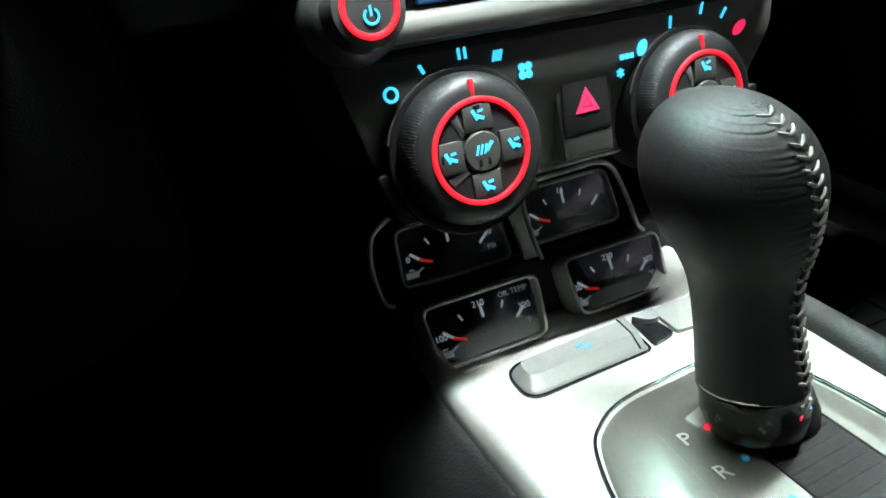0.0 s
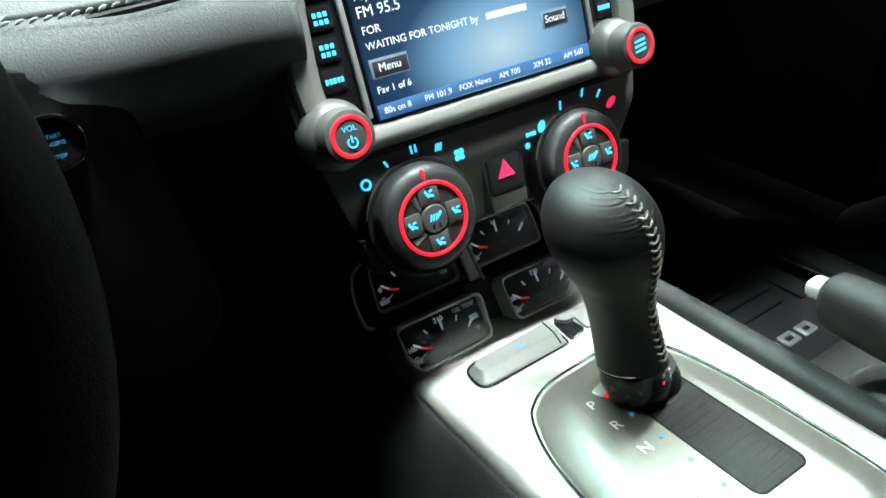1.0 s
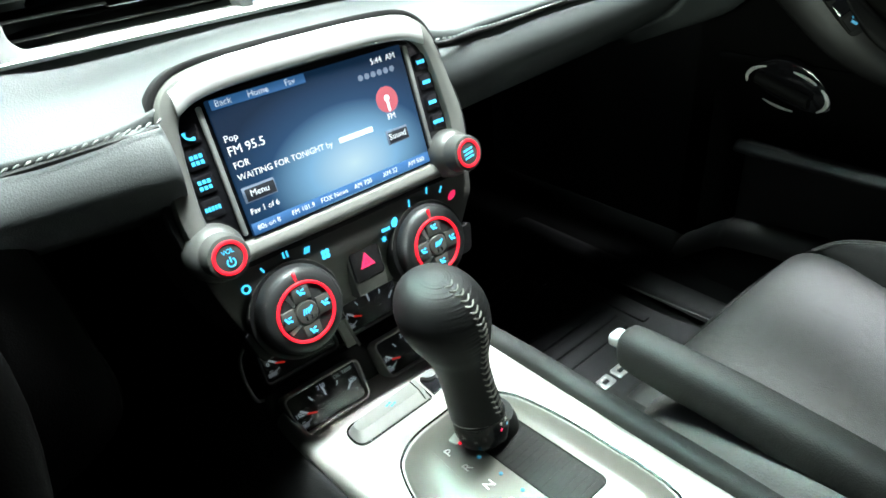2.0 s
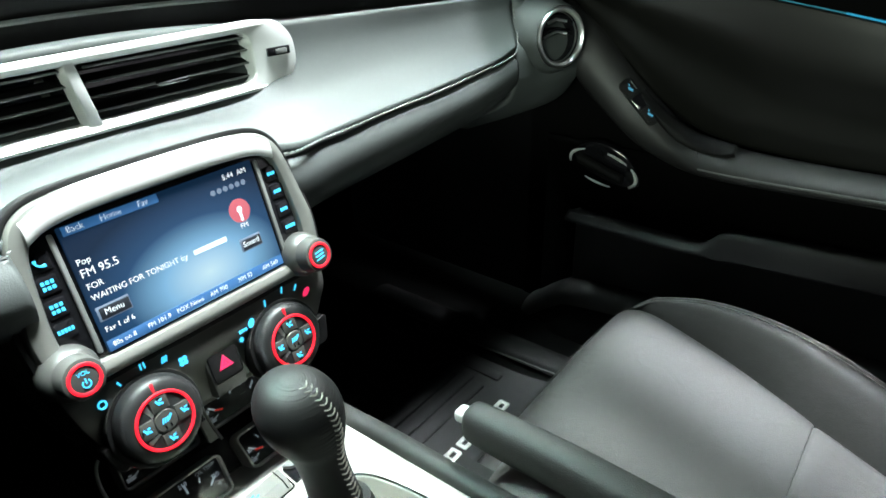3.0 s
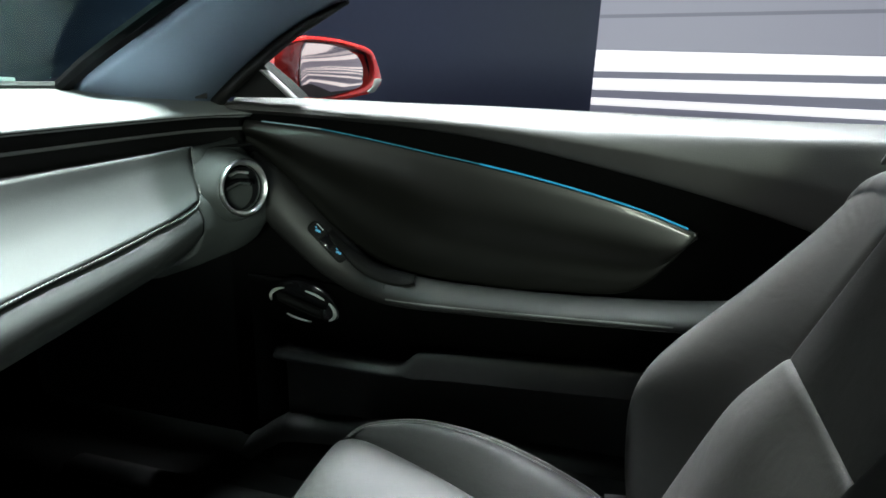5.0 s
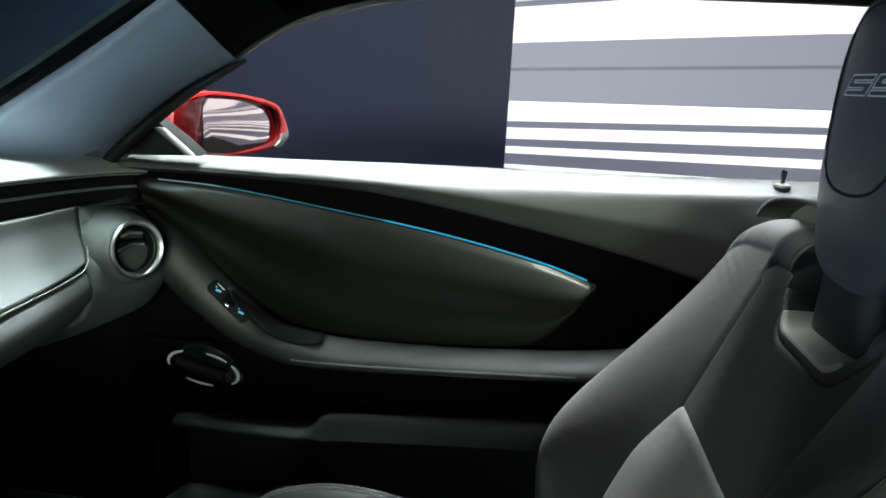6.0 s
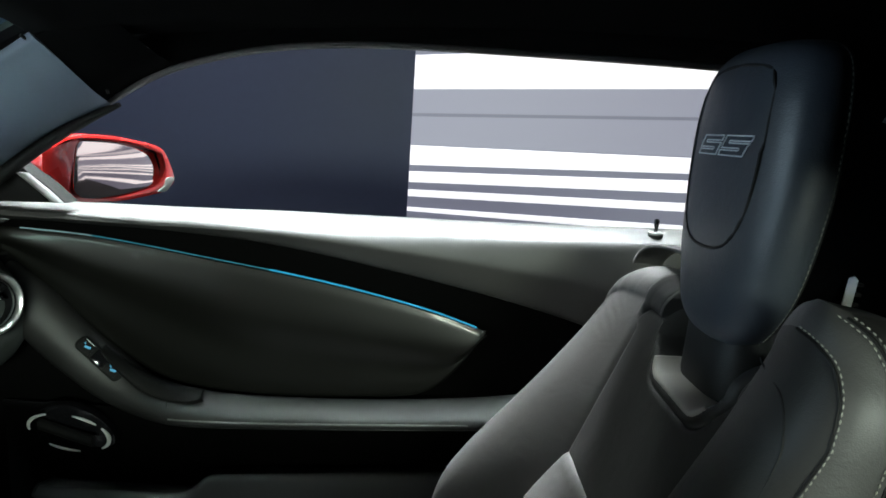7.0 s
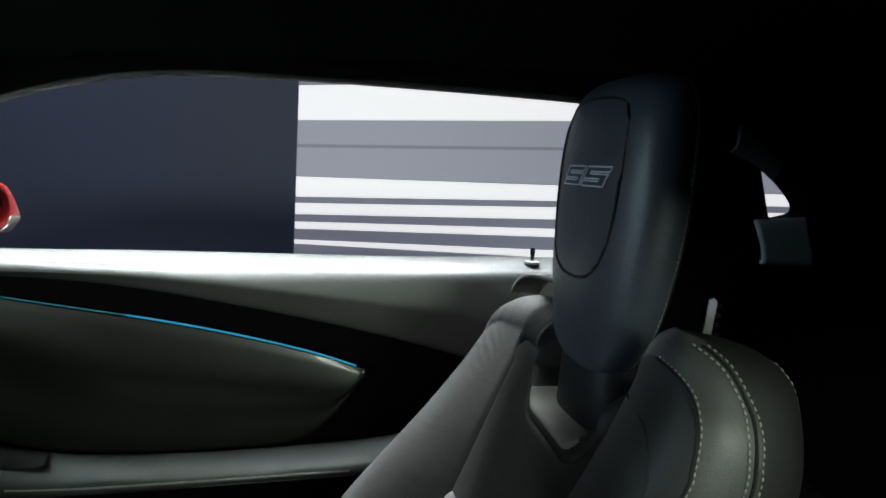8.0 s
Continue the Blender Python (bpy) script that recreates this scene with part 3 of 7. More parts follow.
PAD = {
    -0.30: [(0.10, 0.985), (0.095, 0.955), (0.08, 0.93), (0.065, 0.908), (0.05, 0.893)],
    -0.20: [(0.095, 0.988), (0.088, 0.955), (0.07, 0.925), (0.04, 0.905), (0.02, 0.892)],
    -0.13: [(0.105, 0.992), (0.110, 0.955), (0.075, 0.922), (0.03, 0.906), (0.0, 0.897)],
    -0.06: [(0.108, 0.995), (0.115, 0.957), (0.080, 0.926), (0.05, 0.918), (0.006, 0.914)],
    0.0: [(0.108, 0.996), (0.115, 0.958), (0.080, 0.927), (0.05, 0.920), (0.006, 0.916)],
    0.06: [(0.108, 0.995), (0.115, 0.957), (0.080, 0.926), (0.05, 0.918), (0.006, 0.914)],
    0.13: [(0.105, 0.991), (0.110, 0.954), (0.073, 0.922), (0.034, 0.906), (0.003, 0.897)],
    0.20: [(0.093, 0.986), (0.085, 0.955), (0.065, 0.925), (0.04, 0.905), (0.02, 0.892)],
    0.375: [(0.10, 0.977), (0.095, 0.950), (0.08, 0.925), (0.06, 0.905), (0.04, 0.889)],
    0.50: [(0.094, 0.972), (0.09, 0.950), (0.078, 0.928), (0.063, 0.909), (0.046, 0.894)],
}
pad_rows = [[(x, y, z) for y, z in c] for x, c in PAD.items()]
END = [(0.604, 0.088, 0.970), (0.598, 0.0845, 0.950), (0.589, 0.075, 0.932), (0.577, 0.063, 0.916), (0.560, 0.050, 0.903)]
pad_rows.append(END)
upper = thick(part("upper_pad", *skin(pad_rows, 90, 26), DASH, dash, "dark grey leather upper dash pad"), 0.012, 0)
low_rows = []
for x, y, z in ((0.098, 0.008, 0.890), (0.12, 0.001, 0.893), (0.20, 0.020, 0.888), (0.375, 0.040, 0.885), (0.50, 0.046, 0.890), (0.552, 0.048, 0.899)):
    low_rows.append([(x, y + 0.004, z + 0.001), (x, y - 0.007, z - 0.007), (x, y - 0.012, z - 0.022), (x, y - 0.006, z - 0.044), (x, y + 0.026, z - 0.072), (x, y + 0.09, z - 0.095), (x, y + 0.22, z - 0.115)])
thick(part("lower_panel", *skin(low_rows, 60, 30), DASH, dash, "dark grey leather lower dash panel"), 0.01, -1)
left_rows = [[(-a, b + dy * k + e * (1 - k), c + dz) for dy, e, dz in ((0.006, 0.008, 0.002), (-0.007, 0.004, -0.010), (-0.011, 0.004, -0.024), (0.004, 0.012, -0.040), (0.040, 0.045, -0.054), (0.10, 0.11, -0.085), (0.22, 0.24, -0.10))] for a, b, c, k in ((0.106, -0.006, 0.893, 0.8), (0.124, -0.002, 0.893, 0.8), (0.145, 0.006, 0.892, 0.9), (0.18, 0.018, 0.890, 1.0), (0.22, 0.026, 0.889, 1.0), (0.28, 0.040, 0.890, 1.0))]
thick(part("lower_panel", *skin(left_rows, 24, 24), DASH, dash, "dark grey leather lower dash panel"), 0.01, 1)
end_rows = [[(x - 0.003, y + 0.002, z) for x, y, z in END] + [(0.552, 0.044, 0.885), (0.548, 0.040, 0.86), (0.548, 0.062, 0.825), (0.548, 0.16, 0.78)]]
for x, d in ((0.605, -0.016), (0.63, -0.024), (0.66, -0.03), (0.69, -0.03), (0.715, -0.01)):
    end_rows.append([(x + 0.004, 0.086 + 0.2 * d, 0.969), (x, 0.075 + d * 0.7, 0.952), (x, 0.060 + d, 0.93), (x, 0.050 + d, 0.912), (x, 0.045 + d, 0.895), (x, 0.045 + d, 0.87), (x, 0.052 + d, 0.84), (x, 0.09 + d, 0.80), (x, 0.16, 0.76)])
thick(part("end_panel", *skin(end_rows, 30, 34), DASH, dash, "dark grey leather dash end with a round vent"), 0.01, -1)
# stitched groove along the pad's lower edge and up its end
groove = [(0.108, -0.006, 0.900), (0.122, -0.006, 0.8985), (0.14, 0.0, 0.897), (0.165, 0.010, 0.894), (0.20, 0.0165, 0.8915), (0.28, 0.029, 0.889), (0.375, 0.0365, 0.888), (0.46, 0.0425, 0.890), (0.525, 0.0435, 0.8935), (0.553, 0.046, 0.900), (0.573, 0.0575, 0.914), (0.587, 0.071, 0.932), (0.597, 0.082, 0.950), (0.604, 0.087, 0.968)]
gl = spline(groove, 90)
part("welt", *tube(gl, 0.0017, 8), RUBBER, upper)
part("stitching", *stitches([(p[0], p[1] - 0.004, p[2] + 0.0035) for p in gl], (0, -0.8, 0.6), 0.0045, 0.0015, 0.0008, 0.15), DASHTHREAD, upper, "pale stitching")
lgl = spline([(-0.108, -0.006, 0.900), (-0.14, 0.0, 0.897), (-0.20, 0.0165, 0.8915), (-0.26, 0.034, 0.892), (-0.30, 0.045, 0.893)], 40)
part("welt", *tube(lgl, 0.0024, 8), RUBBER, upper)
part("stitching", *stitches([(p[0], p[1] - 0.004, p[2] + 0.0045) for p in lgl], (0, -0.8, 0.6), 0.0045, 0.0015, 0.0009, 0.5), DASHTHREAD, upper, "pale stitching")
# dark recessed strip and the top
XS = (-0.72, -0.45, -0.2, 0.0, 0.15, 0.33, 0.55, 0.66, 0.73)
TOPZ = (1.0, 1.02, 1.034, 1.040, 1.038, 1.0285, 1.0185, 1.0135, 1.009)
RISE = (0.013, 0.008, 0.003, 0.002, 0.002, 0.005, 0.011, 0.013, 0.014)
LIPY = (0.07, 0.11, 0.118, 0.12, 0.12, 0.12, 0.105, 0.085, 0.06)
LOWZ = (0.965, 0.975, 0.985, 0.990, 0.985, 0.975, 0.966, 0.962, 0.958)
strip = [[(x, y - 0.016, lo), (x, y + 0.012, lo + 0.002), (x, y + 0.016, (lo + t) / 2), (x, y + 0.012, t - 0.010), (x, y - 0.002, t - 0.005)] for x, t, y, lo in zip(XS, TOPZ, LIPY, LOWZ)]
st = thick(part("dark_strip", *skin(strip, 50, 16), PLASTIC, dash, "black recessed strip under the dash top"), 0.004, 0)
# Grey line along the strip stands in for its highlight.
part("strip_highlight", *tube(spline([(x, y + 0.010, lo * 0.55 + t * 0.45) for x, t, y, lo in zip(XS, TOPZ, LIPY, LOWZ)], 50), 0.0022, 6), TRIM, st)
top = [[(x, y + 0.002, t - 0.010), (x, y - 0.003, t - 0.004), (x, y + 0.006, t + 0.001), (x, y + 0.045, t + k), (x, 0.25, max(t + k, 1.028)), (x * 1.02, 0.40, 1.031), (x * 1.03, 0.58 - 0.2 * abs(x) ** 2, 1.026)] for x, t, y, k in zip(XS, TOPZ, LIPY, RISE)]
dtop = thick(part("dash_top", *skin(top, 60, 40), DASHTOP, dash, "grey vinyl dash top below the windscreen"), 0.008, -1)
for k in range(4):
    part("defrost_slot", *plate([(-0.010, -0.006), (0.008, -0.006), (0.002, 0.007)], basis((0.664 + 0.004 * k, 0.172 - 0.022 * k, 1.0375 - 0.0004 * k), (0.3, -1, -0.02), (1, 0.3, -0.05)), 0.008, 0.0004, 0.0012), RUBBER, dtop)


# ---- central vents ----
VM = basis((0.0, 0.0805, 0.963), (1, 0, 0), (0, 0.10, 1))
vent = thing("central_air_vent", (0, 0.09, 0.93), "silver framed twin central air vent in the dash", "air vent")
def bow(verts, k=0.30):
    return [(v[0], v[1] - k * max(0, abs(v[0]) - 0.05) ** 2, v[2]) for v in verts]


v, f = rim(rrect(0.402, 0.060, 0.027, 10), rrect(0.308, 0.044, 0.012, 10), VM, 0.030, 0.003, 0.0015)
part("vent_frame", bow(v), f, FRAME, vent, "satin silver vent frame")
v, f = plate([(-0.004, -0.024), (0.0065, -0.024), (-0.0015, 0.024), (-0.0105, 0.024)], VM, 0.016, 0.002, 0.004)
part("divider", v, f, FRAME, vent)
part("vent_box", *plate(rrect(0.325, 0.055, 0.006), VM, 0.02, 0.001, -0.024), GLOSS, vent)
for s in (-1, 1):
    for k in range(4):
        zz = -0.017 + 0.0115 * k
        pr = [[(s * (0.008 - 0.004 * (zz > 0)), 0.0905 + d, 0.963 + zz + h) for d, h in ((0, 0.0011), (0.011, 0.004), (0.011, 0.002), (0.001, -0.0011))],
              [(s * (0.158 - 0.10 * zz), 0.0865 + d, 0.963 + zz + h) for d, h in ((0, 0.0011), (0.011, 0.004), (0.011, 0.002), (0.001, -0.0011))]]
        v, f = skin(pr, 10, 8, True, True)
        slat = part("slat", v, f, PLASTIC, vent)
        # Grey tube draws the highlight on the slat's front.
        part("slat_highlight", *tube([(s * 0.008, 0.0888, 0.963 + zz), (s * (0.156 - 0.10 * zz), 0.0845, 0.963 + zz)], 0.0010, 6), TRIM, slat)
        if k == 1:
            part("slider_tab", *plate(rrect(0.030, 0.0045, 0.002), VM @ Matrix.Translation((s * 0.076, zz, -0.003)), 0.006, 0.001), CHROME, slat, "bright metal slider tab")
    part("shut_off_slot", *plate(rrect(0.024, 0.0075, 0.001), basis((s * 0.180, 0.0728, 0.965), (1, -0.10 * s, 0), (0, 0.1, 1)), 0.006, 0.0006, 0.0015), GLOSS, vent)
    part("shut_off_wheel", *plate(rrect(0.012, 0.0045, 0.001), basis((s * 0.182, 0.0716, 0.965), (1, -0.10 * s, 0), (0, 0.1, 1)), 0.004, 0.0006, 0.002), TRIM, vent)

# ---- round end vent ----
RM = basis((0.615, 0.010, 0.915), (0.93, -0.36, 0.02), (0.0, 0.12, 1))
rvent = thing("round_air_vent", (0.615, 0.02, 0.88), "round satin chrome ringed air vent at the dash end", "air vent")
part("vent_collar", *lathe([(0.056, -0.060), (0.053, -0.030), (0.048, -0.012), (0.044, -0.002), (0.0415, 0.0005)], RM, 48, False), DASH, rvent)
part("vent_ring", *stacked([(circle(r), h) for r, h in ((0.0405, -0.006), (0.0405, 0.002), (0.0393, 0.0042), (0.0374, 0.0046), (0.0352, 0.0030), (0.0335, -0.001), (0.0325, -0.008))], RM, False, False), SATIN, rvent, "satin chrome ring")
part("vent_bowl", *lathe([(0.0330, -0.002), (0.0322, -0.03), (0.0, -0.032)], RM, 48, False), GLOSS, rvent)
for r0, off, mt in ((0.030, 0.012, PLASTIC), (0.024, -0.002, PLASTIC)):
    arc_ = [[RM @ Vector((r0 * math.cos(a) - 0.004, off + 0.35 * r0 * math.sin(a) * 1.2, -0.010 + dz)) + Vector((0, 0, dt)) for dz, dt in ((0.004, 0.0), (0.005, 0.0045), (-0.012, 0.0055), (-0.012, 0.001))] for a in np.linspace(0.15, 2.9, 6)]
    part("vane", *skin(arc_, 24, 12, True, True), GLOSS, rvent)
part("vane_glint", *tube([RM @ Vector((x, 0.024 - 0.25 * abs(x + 0.004), -0.004)) for x in np.linspace(-0.018, 0.014, 8)], 0.0021, 6), SATIN, rvent)
part("vane_glint", *tube([RM @ Vector((x, 0.008 - 0.25 * abs(x + 0.004), -0.004)) for x in np.linspace(-0.026, 0.014, 8)], 0.0017, 6), SATIN, rvent)

# ---- the centre stack ----
SM = basis((0, -0.0245, 0.8185), (1, 0, 0), (0, 0.278, 0.961))
stack = thing("centre_stack", (0, 0.05, 0.69), "silver centre stack with a touch screen and climate dials", "centre stack")
half = [(0.0, 0.1135), (0.05, 0.113), (0.082, 0.1105), (0.098, 0.1035), (0.1065, 0.092), (0.111, 0.075), (0.1155, 0.05), (0.119, 0.031), (0.1185, 0.010), (0.1165, -0.012), (0.112, -0.035), (0.104, -0.060), (0.096, -0.078), (0.060, -0.084), (0.0, -0.085)]
outline = half + [(-x, y) for x, y in half[-2:0:-1]]
o = [tuple(p) for p in spline(outline, 96, True)]


def sink(v):
    """How far the climate face falls back below its marks."""
    return 0.36 * max(0.0, -0.036 - v) ** 1.0


HALFW = np.array(sorted((v, x) for x, v in half if x > 0.05))
rows_ = []
for v in (0.112, 0.105, 0.09, 0.06, 0.03, 0.0, -0.02, -0.036, -0.05, -0.065, -0.078, -0.083):
    x = float(np.interp(v, HALFW[:, 0], HALFW[:, 1]))
    sec = [(-x - 0.002, -0.10), (-x - 0.001, -0.03), (-x, -0.007), (-x + 0.0016, -0.0026), (-x + 0.004, -0.001), (-x * 0.6, -0.001), (-x * 0.25, -0.001), (x * 0.25, -0.001), (x * 0.6, -0.001), (x - 0.004, -0.001), (x - 0.0016, -0.0026), (x, -0.007), (x + 0.001, -0.03), (x + 0.002, -0.10)]
    rows_.append([SM @ Vector((u, v, h - sink(v))) for u, h in sec])
rows_.append([SM @ Vector((u * 0.98, -0.086, min(h, -0.02) - sink(-0.086))) for u, h in sec])
rows_.append([SM @ Vector((u * 0.97, -0.086, -0.10)) for u, h in sec])
part("stack_body", *skin(rows_, 60, 70), CLIMATE, stack, "grey metallic climate face")
# raised bezel round the screen
bz_half = [(0.0, 0.1135), (0.05, 0.113), (0.082, 0.1105), (0.098, 0.1035), (0.1065, 0.092), (0.111, 0.075), (0.1155, 0.05), (0.1185, 0.031), (0.1175, 0.012), (0.114, -0.006), (0.104, -0.0145), (0.06, -0.0155), (0.0, -0.016)]
bz = bz_half + [(-x, y) for x, y in bz_half[-2:0:-1]]
hole_half = [(0.0, 0.0945), (0.05, 0.0942), (0.080, 0.0930), (0.091, 0.088), (0.0965, 0.079), (0.0995, 0.062), (0.1015, 0.042), (0.1025, 0.026), (0.101, 0.012), (0.096, 0.003), (0.086, -0.0015), (0.05, -0.0025), (0.0, -0.0025)]
hole = hole_half + [(-x, y) for x, y in hole_half[-2:0:-1]]
bo, bi = [tuple(p) for p in spline(bz, 120, True)], [tuple(p) for p in spline(hole, 120, True)]
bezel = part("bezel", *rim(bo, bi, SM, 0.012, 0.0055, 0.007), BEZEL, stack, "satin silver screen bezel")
# Lighter silver along the crown puts the light from above into the colour.
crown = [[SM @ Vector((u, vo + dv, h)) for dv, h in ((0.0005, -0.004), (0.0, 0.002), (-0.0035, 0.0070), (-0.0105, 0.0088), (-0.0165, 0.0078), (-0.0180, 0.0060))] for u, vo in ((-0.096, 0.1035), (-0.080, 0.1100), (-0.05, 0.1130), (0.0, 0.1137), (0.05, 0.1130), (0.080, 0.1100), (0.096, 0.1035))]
part("bezel_lit_crown", *skin(crown, 40, 16), FRAME, bezel, "bright silver upper edge")
part("hood_shadow_gap", *rim(inset(bo, -0.0045), inset(bo, -0.0002), SM, 0.012, 0.001, 0.0), RUBBER, stack)
part("button_panel", *plate(bi, SM, 0.006, 0.0008, 0.0012), GLOSS, stack, "gloss black button panel")
for s in (-1, 1):
    part("screen_border", *plate(rrect(0.0035, 0.086, 0.0015), SM @ Matrix.Translation((s * 0.0812, 0.045, 0)), 0.004, 0.0008, 0.0035), TRIM, stack)
    for k, vv in enumerate((0.0735, 0.058, 0.042, 0.0265)):
        u = s * (0.0925 + 0.0008 * k)
        btn = part("push_button", *plate(rrect(0.0135, 0.0125, 0.002), SM @ Matrix.Translation((u, vv, 0)), 0.004, 0.0006, 0.0020), GLOSS, stack)
        if s < 0 and k == 0:
            pts = spline([(-0.003, 0.0022), (-0.0027, -0.0005), (-0.0005, -0.0024), (0.0028, -0.0026)], 10)
            v, f = tube([SM @ Vector((u + p[0], vv + p[1], 0.0024)) for p in pts], [0.0011, 0.0012, 0.0008, 0.0006, 0.0006, 0.0006, 0.0006, 0.0008, 0.0012, 0.0011], 6)
            part("phone_mark", v, f, CYAN, btn)
        elif s < 0:
            rows = [0.0020, -0.0018] if k < 3 else [0.0]
            marks = [bar(SM, u + 0.0002 * j, vv + r, 0.0085 - 0.001 * j, 0.0026, 0, 0.0021, 0.0003) for j, r in enumerate(rows)]
            if k < 3:
                marks = [bar(SM, u + dx, vv + r, 0.0021, 0.0025, 0, 0.0021, 0.0003) for r in rows for dx in (-0.003, 0, 0.003)]
            else:
                marks = [bar(SM, u + dx, vv, 0.0016, 0.0028, 0, 0.0021, 0.0003) for dx in (-0.0044, -0.0022, 0, 0.0022, 0.0044)]
            part("mark", *join(*marks), CYAN, btn)
        else:
            n = 3 if k < 3 else 4
            marks = [bar(SM, u + (j - (n - 1) / 2) * 0.0026, vv, 0.0019, 0.0028, 0, 0.0021, 0.0003) for j in range(n)]
            part("mark", *join(*marks), CYAN, btn)

# the screen and what it shows
scr = part("touch_screen", *plate([(x - 0.0, y) for x, y in rrect(0.153, 0.0905, 0.001, 3)], Matrix.Identity(4), 0.003, 0.0003, 0.0), SCREEN, stack, "lit blue touch screen")
scr.matrix_parent_inverse = world_of(stack).inverted() @ SM @ Matrix.Translation((0, 0.0448, 0.0034))
PM = SM @ Matrix.Translation((0, 0.0448, 0.0036))


def shown(text, size, u, vv, mat=SCRTEXT, align="LEFT"):
    lettering(text, size, PM @ Matrix.Translation((u, vv, 0)), mat, scr, "screen_text", align, 0.0, 0.00005)


part("menu_bar", *join(bar(PM, -0.040, 0.0418, 0.068, 0.0062, 0, 0, 0.0001)), SCRBAR, scr)
for txt, u in (("Back", -0.0655), ("Home", -0.0410), ("Fav", -0.0175)):
    shown(txt, 0.0060, u, 0.0420, SCRTEXT, "CENTER")
shown("5:44  AM", 0.0060, 0.0700, 0.0390, SCRTEXT, "RIGHT")
part("signal_dots", *join(*[stacked([(circle(0.0022, 12, 0.0362 + 0.0056 * k, 0.0305), 0), (circle(0.0022, 12, 0.0362 + 0.0056 * k, 0.0305), 0.0001)], PM) for k in range(6)]), SCRDIM, scr)
shown("Pop", 0.0062, -0.0735, 0.0195)
shown("FM 95.5", 0.0082, -0.0740, 0.0115)
shown("FOR", 0.0060, -0.0735, 0.0020)
shown("WAITING FOR TONIGHT by", 0.0058, -0.0735, -0.0060)
part("name_bar", *join(bar(PM, 0.0195, -0.0060, 0.029, 0.0036, 0, 0, 0.0001)), SCRTEXT, scr)
part("radio_mark", *stacked([(circle(0.0095, 28, 0.0530, 0.0105), 0), (circle(0.0095, 28, 0.0530, 0.0105), 0.0001)], PM), SCRRED, scr, "round red radio mark")
part("radio_mast", *join(bar(PM, 0.0530, 0.0065, 0.0022, 0.009, 0, 0.0001, 0.0001), stacked([(circle(0.0024, 12, 0.0530, 0.0115), 0.0001), (circle(0.0024, 12, 0.0530, 0.0115), 0.0002)], PM)), SCRTEXT, scr)
shown("FM", 0.0058, 0.0530, -0.0020, SCRTEXT, "CENTER")
for cx, cy, w, txt in ((-0.0625, -0.0180, 0.0235, "Menu"), (0.0535, -0.0165, 0.0200, "Sound")):
    part("button_edge", *join(bar(PM, cx, cy, w, 0.0105, 0, 0, 0.0001)), SCRDIM, scr)
    part("button_field", *join(bar(PM, cx + 0.0006, cy - 0.0004, w - 0.0022, 0.0082, 0, 0.0001, 0.0001)), SCRBLACK, scr)
    lettering(txt, 0.0062, PM @ Matrix.Translation((cx, cy, 0.0003)), SCRTEXT, scr, "screen_text", "CENTER", 0, 0.00005)
shown("Fav 1 of 6", 0.0054, -0.0735, -0.0295)
part("preset_bar", *join(bar(PM, 0, -0.0408, 0.152, 0.0078, 0, 0, 0.0001)), SCRBAR, scr)
for txt, u in (("80s on 8", -0.064), ("FM 101.9", -0.0375), ("FOX News", -0.012), ("AM 700", 0.013), ("XM 32", 0.038), ("AM 560", 0.063)):
    lettering(txt, 0.0049, PM @ Matrix.Translation((u, -0.0408, 0.0002)), SCRTEXT, scr, "screen_text", "CENTER", 0, 0.00005)

# volume and tuning knobs
for s, mark in ((-1, "volume"), (1, "tuning")):
    KM = SM @ Matrix.Translation((s * 0.100 - 0.004, -0.0005, 0.006))
    knob = part("rotary_knob", *lathe([(0.0195, -0.010), (0.0190, 0.000), (0.0172, 0.0065), (0.0148, 0.0085), (0.0140, 0.0195), (0.0134, 0.0212), (0.0108, 0.0220)], KM), KNOBGREY, stack, "satin grey %s knob" % mark)
    part("light_ring", *rim(circle(0.0110), circle(0.0087), KM, 0.002, 0.0004, 0.0226), REDRING, knob, "glowing red ring")
    part("knob_cap", *lathe([(0.0088, 0.0205), (0.0087, 0.0216), (0.0, 0.0218)], KM), CLIMATE, knob)
    if s < 0:
        lettering("VOL", 0.0042, KM @ Matrix.Translation((0, 0.0040, 0.0221)), CYAN, knob, "knob_lettering")
        arc = [KM @ Vector((0.0026 * math.sin(a), -0.0030 + 0.0026 * math.cos(a), 0.0222)) for a in np.linspace(0.6, 2 * math.pi - 0.6, 18)]
        part("power_mark", *join(tube(arc, 0.0005, 6), bar(KM, 0, -0.0012, 0.0009, 0.0036, 0, 0.0220, 0.0003)), CYAN, knob)
    else:
        part("knob_mark", *join(*[bar(KM, 0, vv, 0.009, 0.0014, 8, 0.0219, 0.0003) for vv in (0.003, 0, -0.003)]), CYAN, knob)


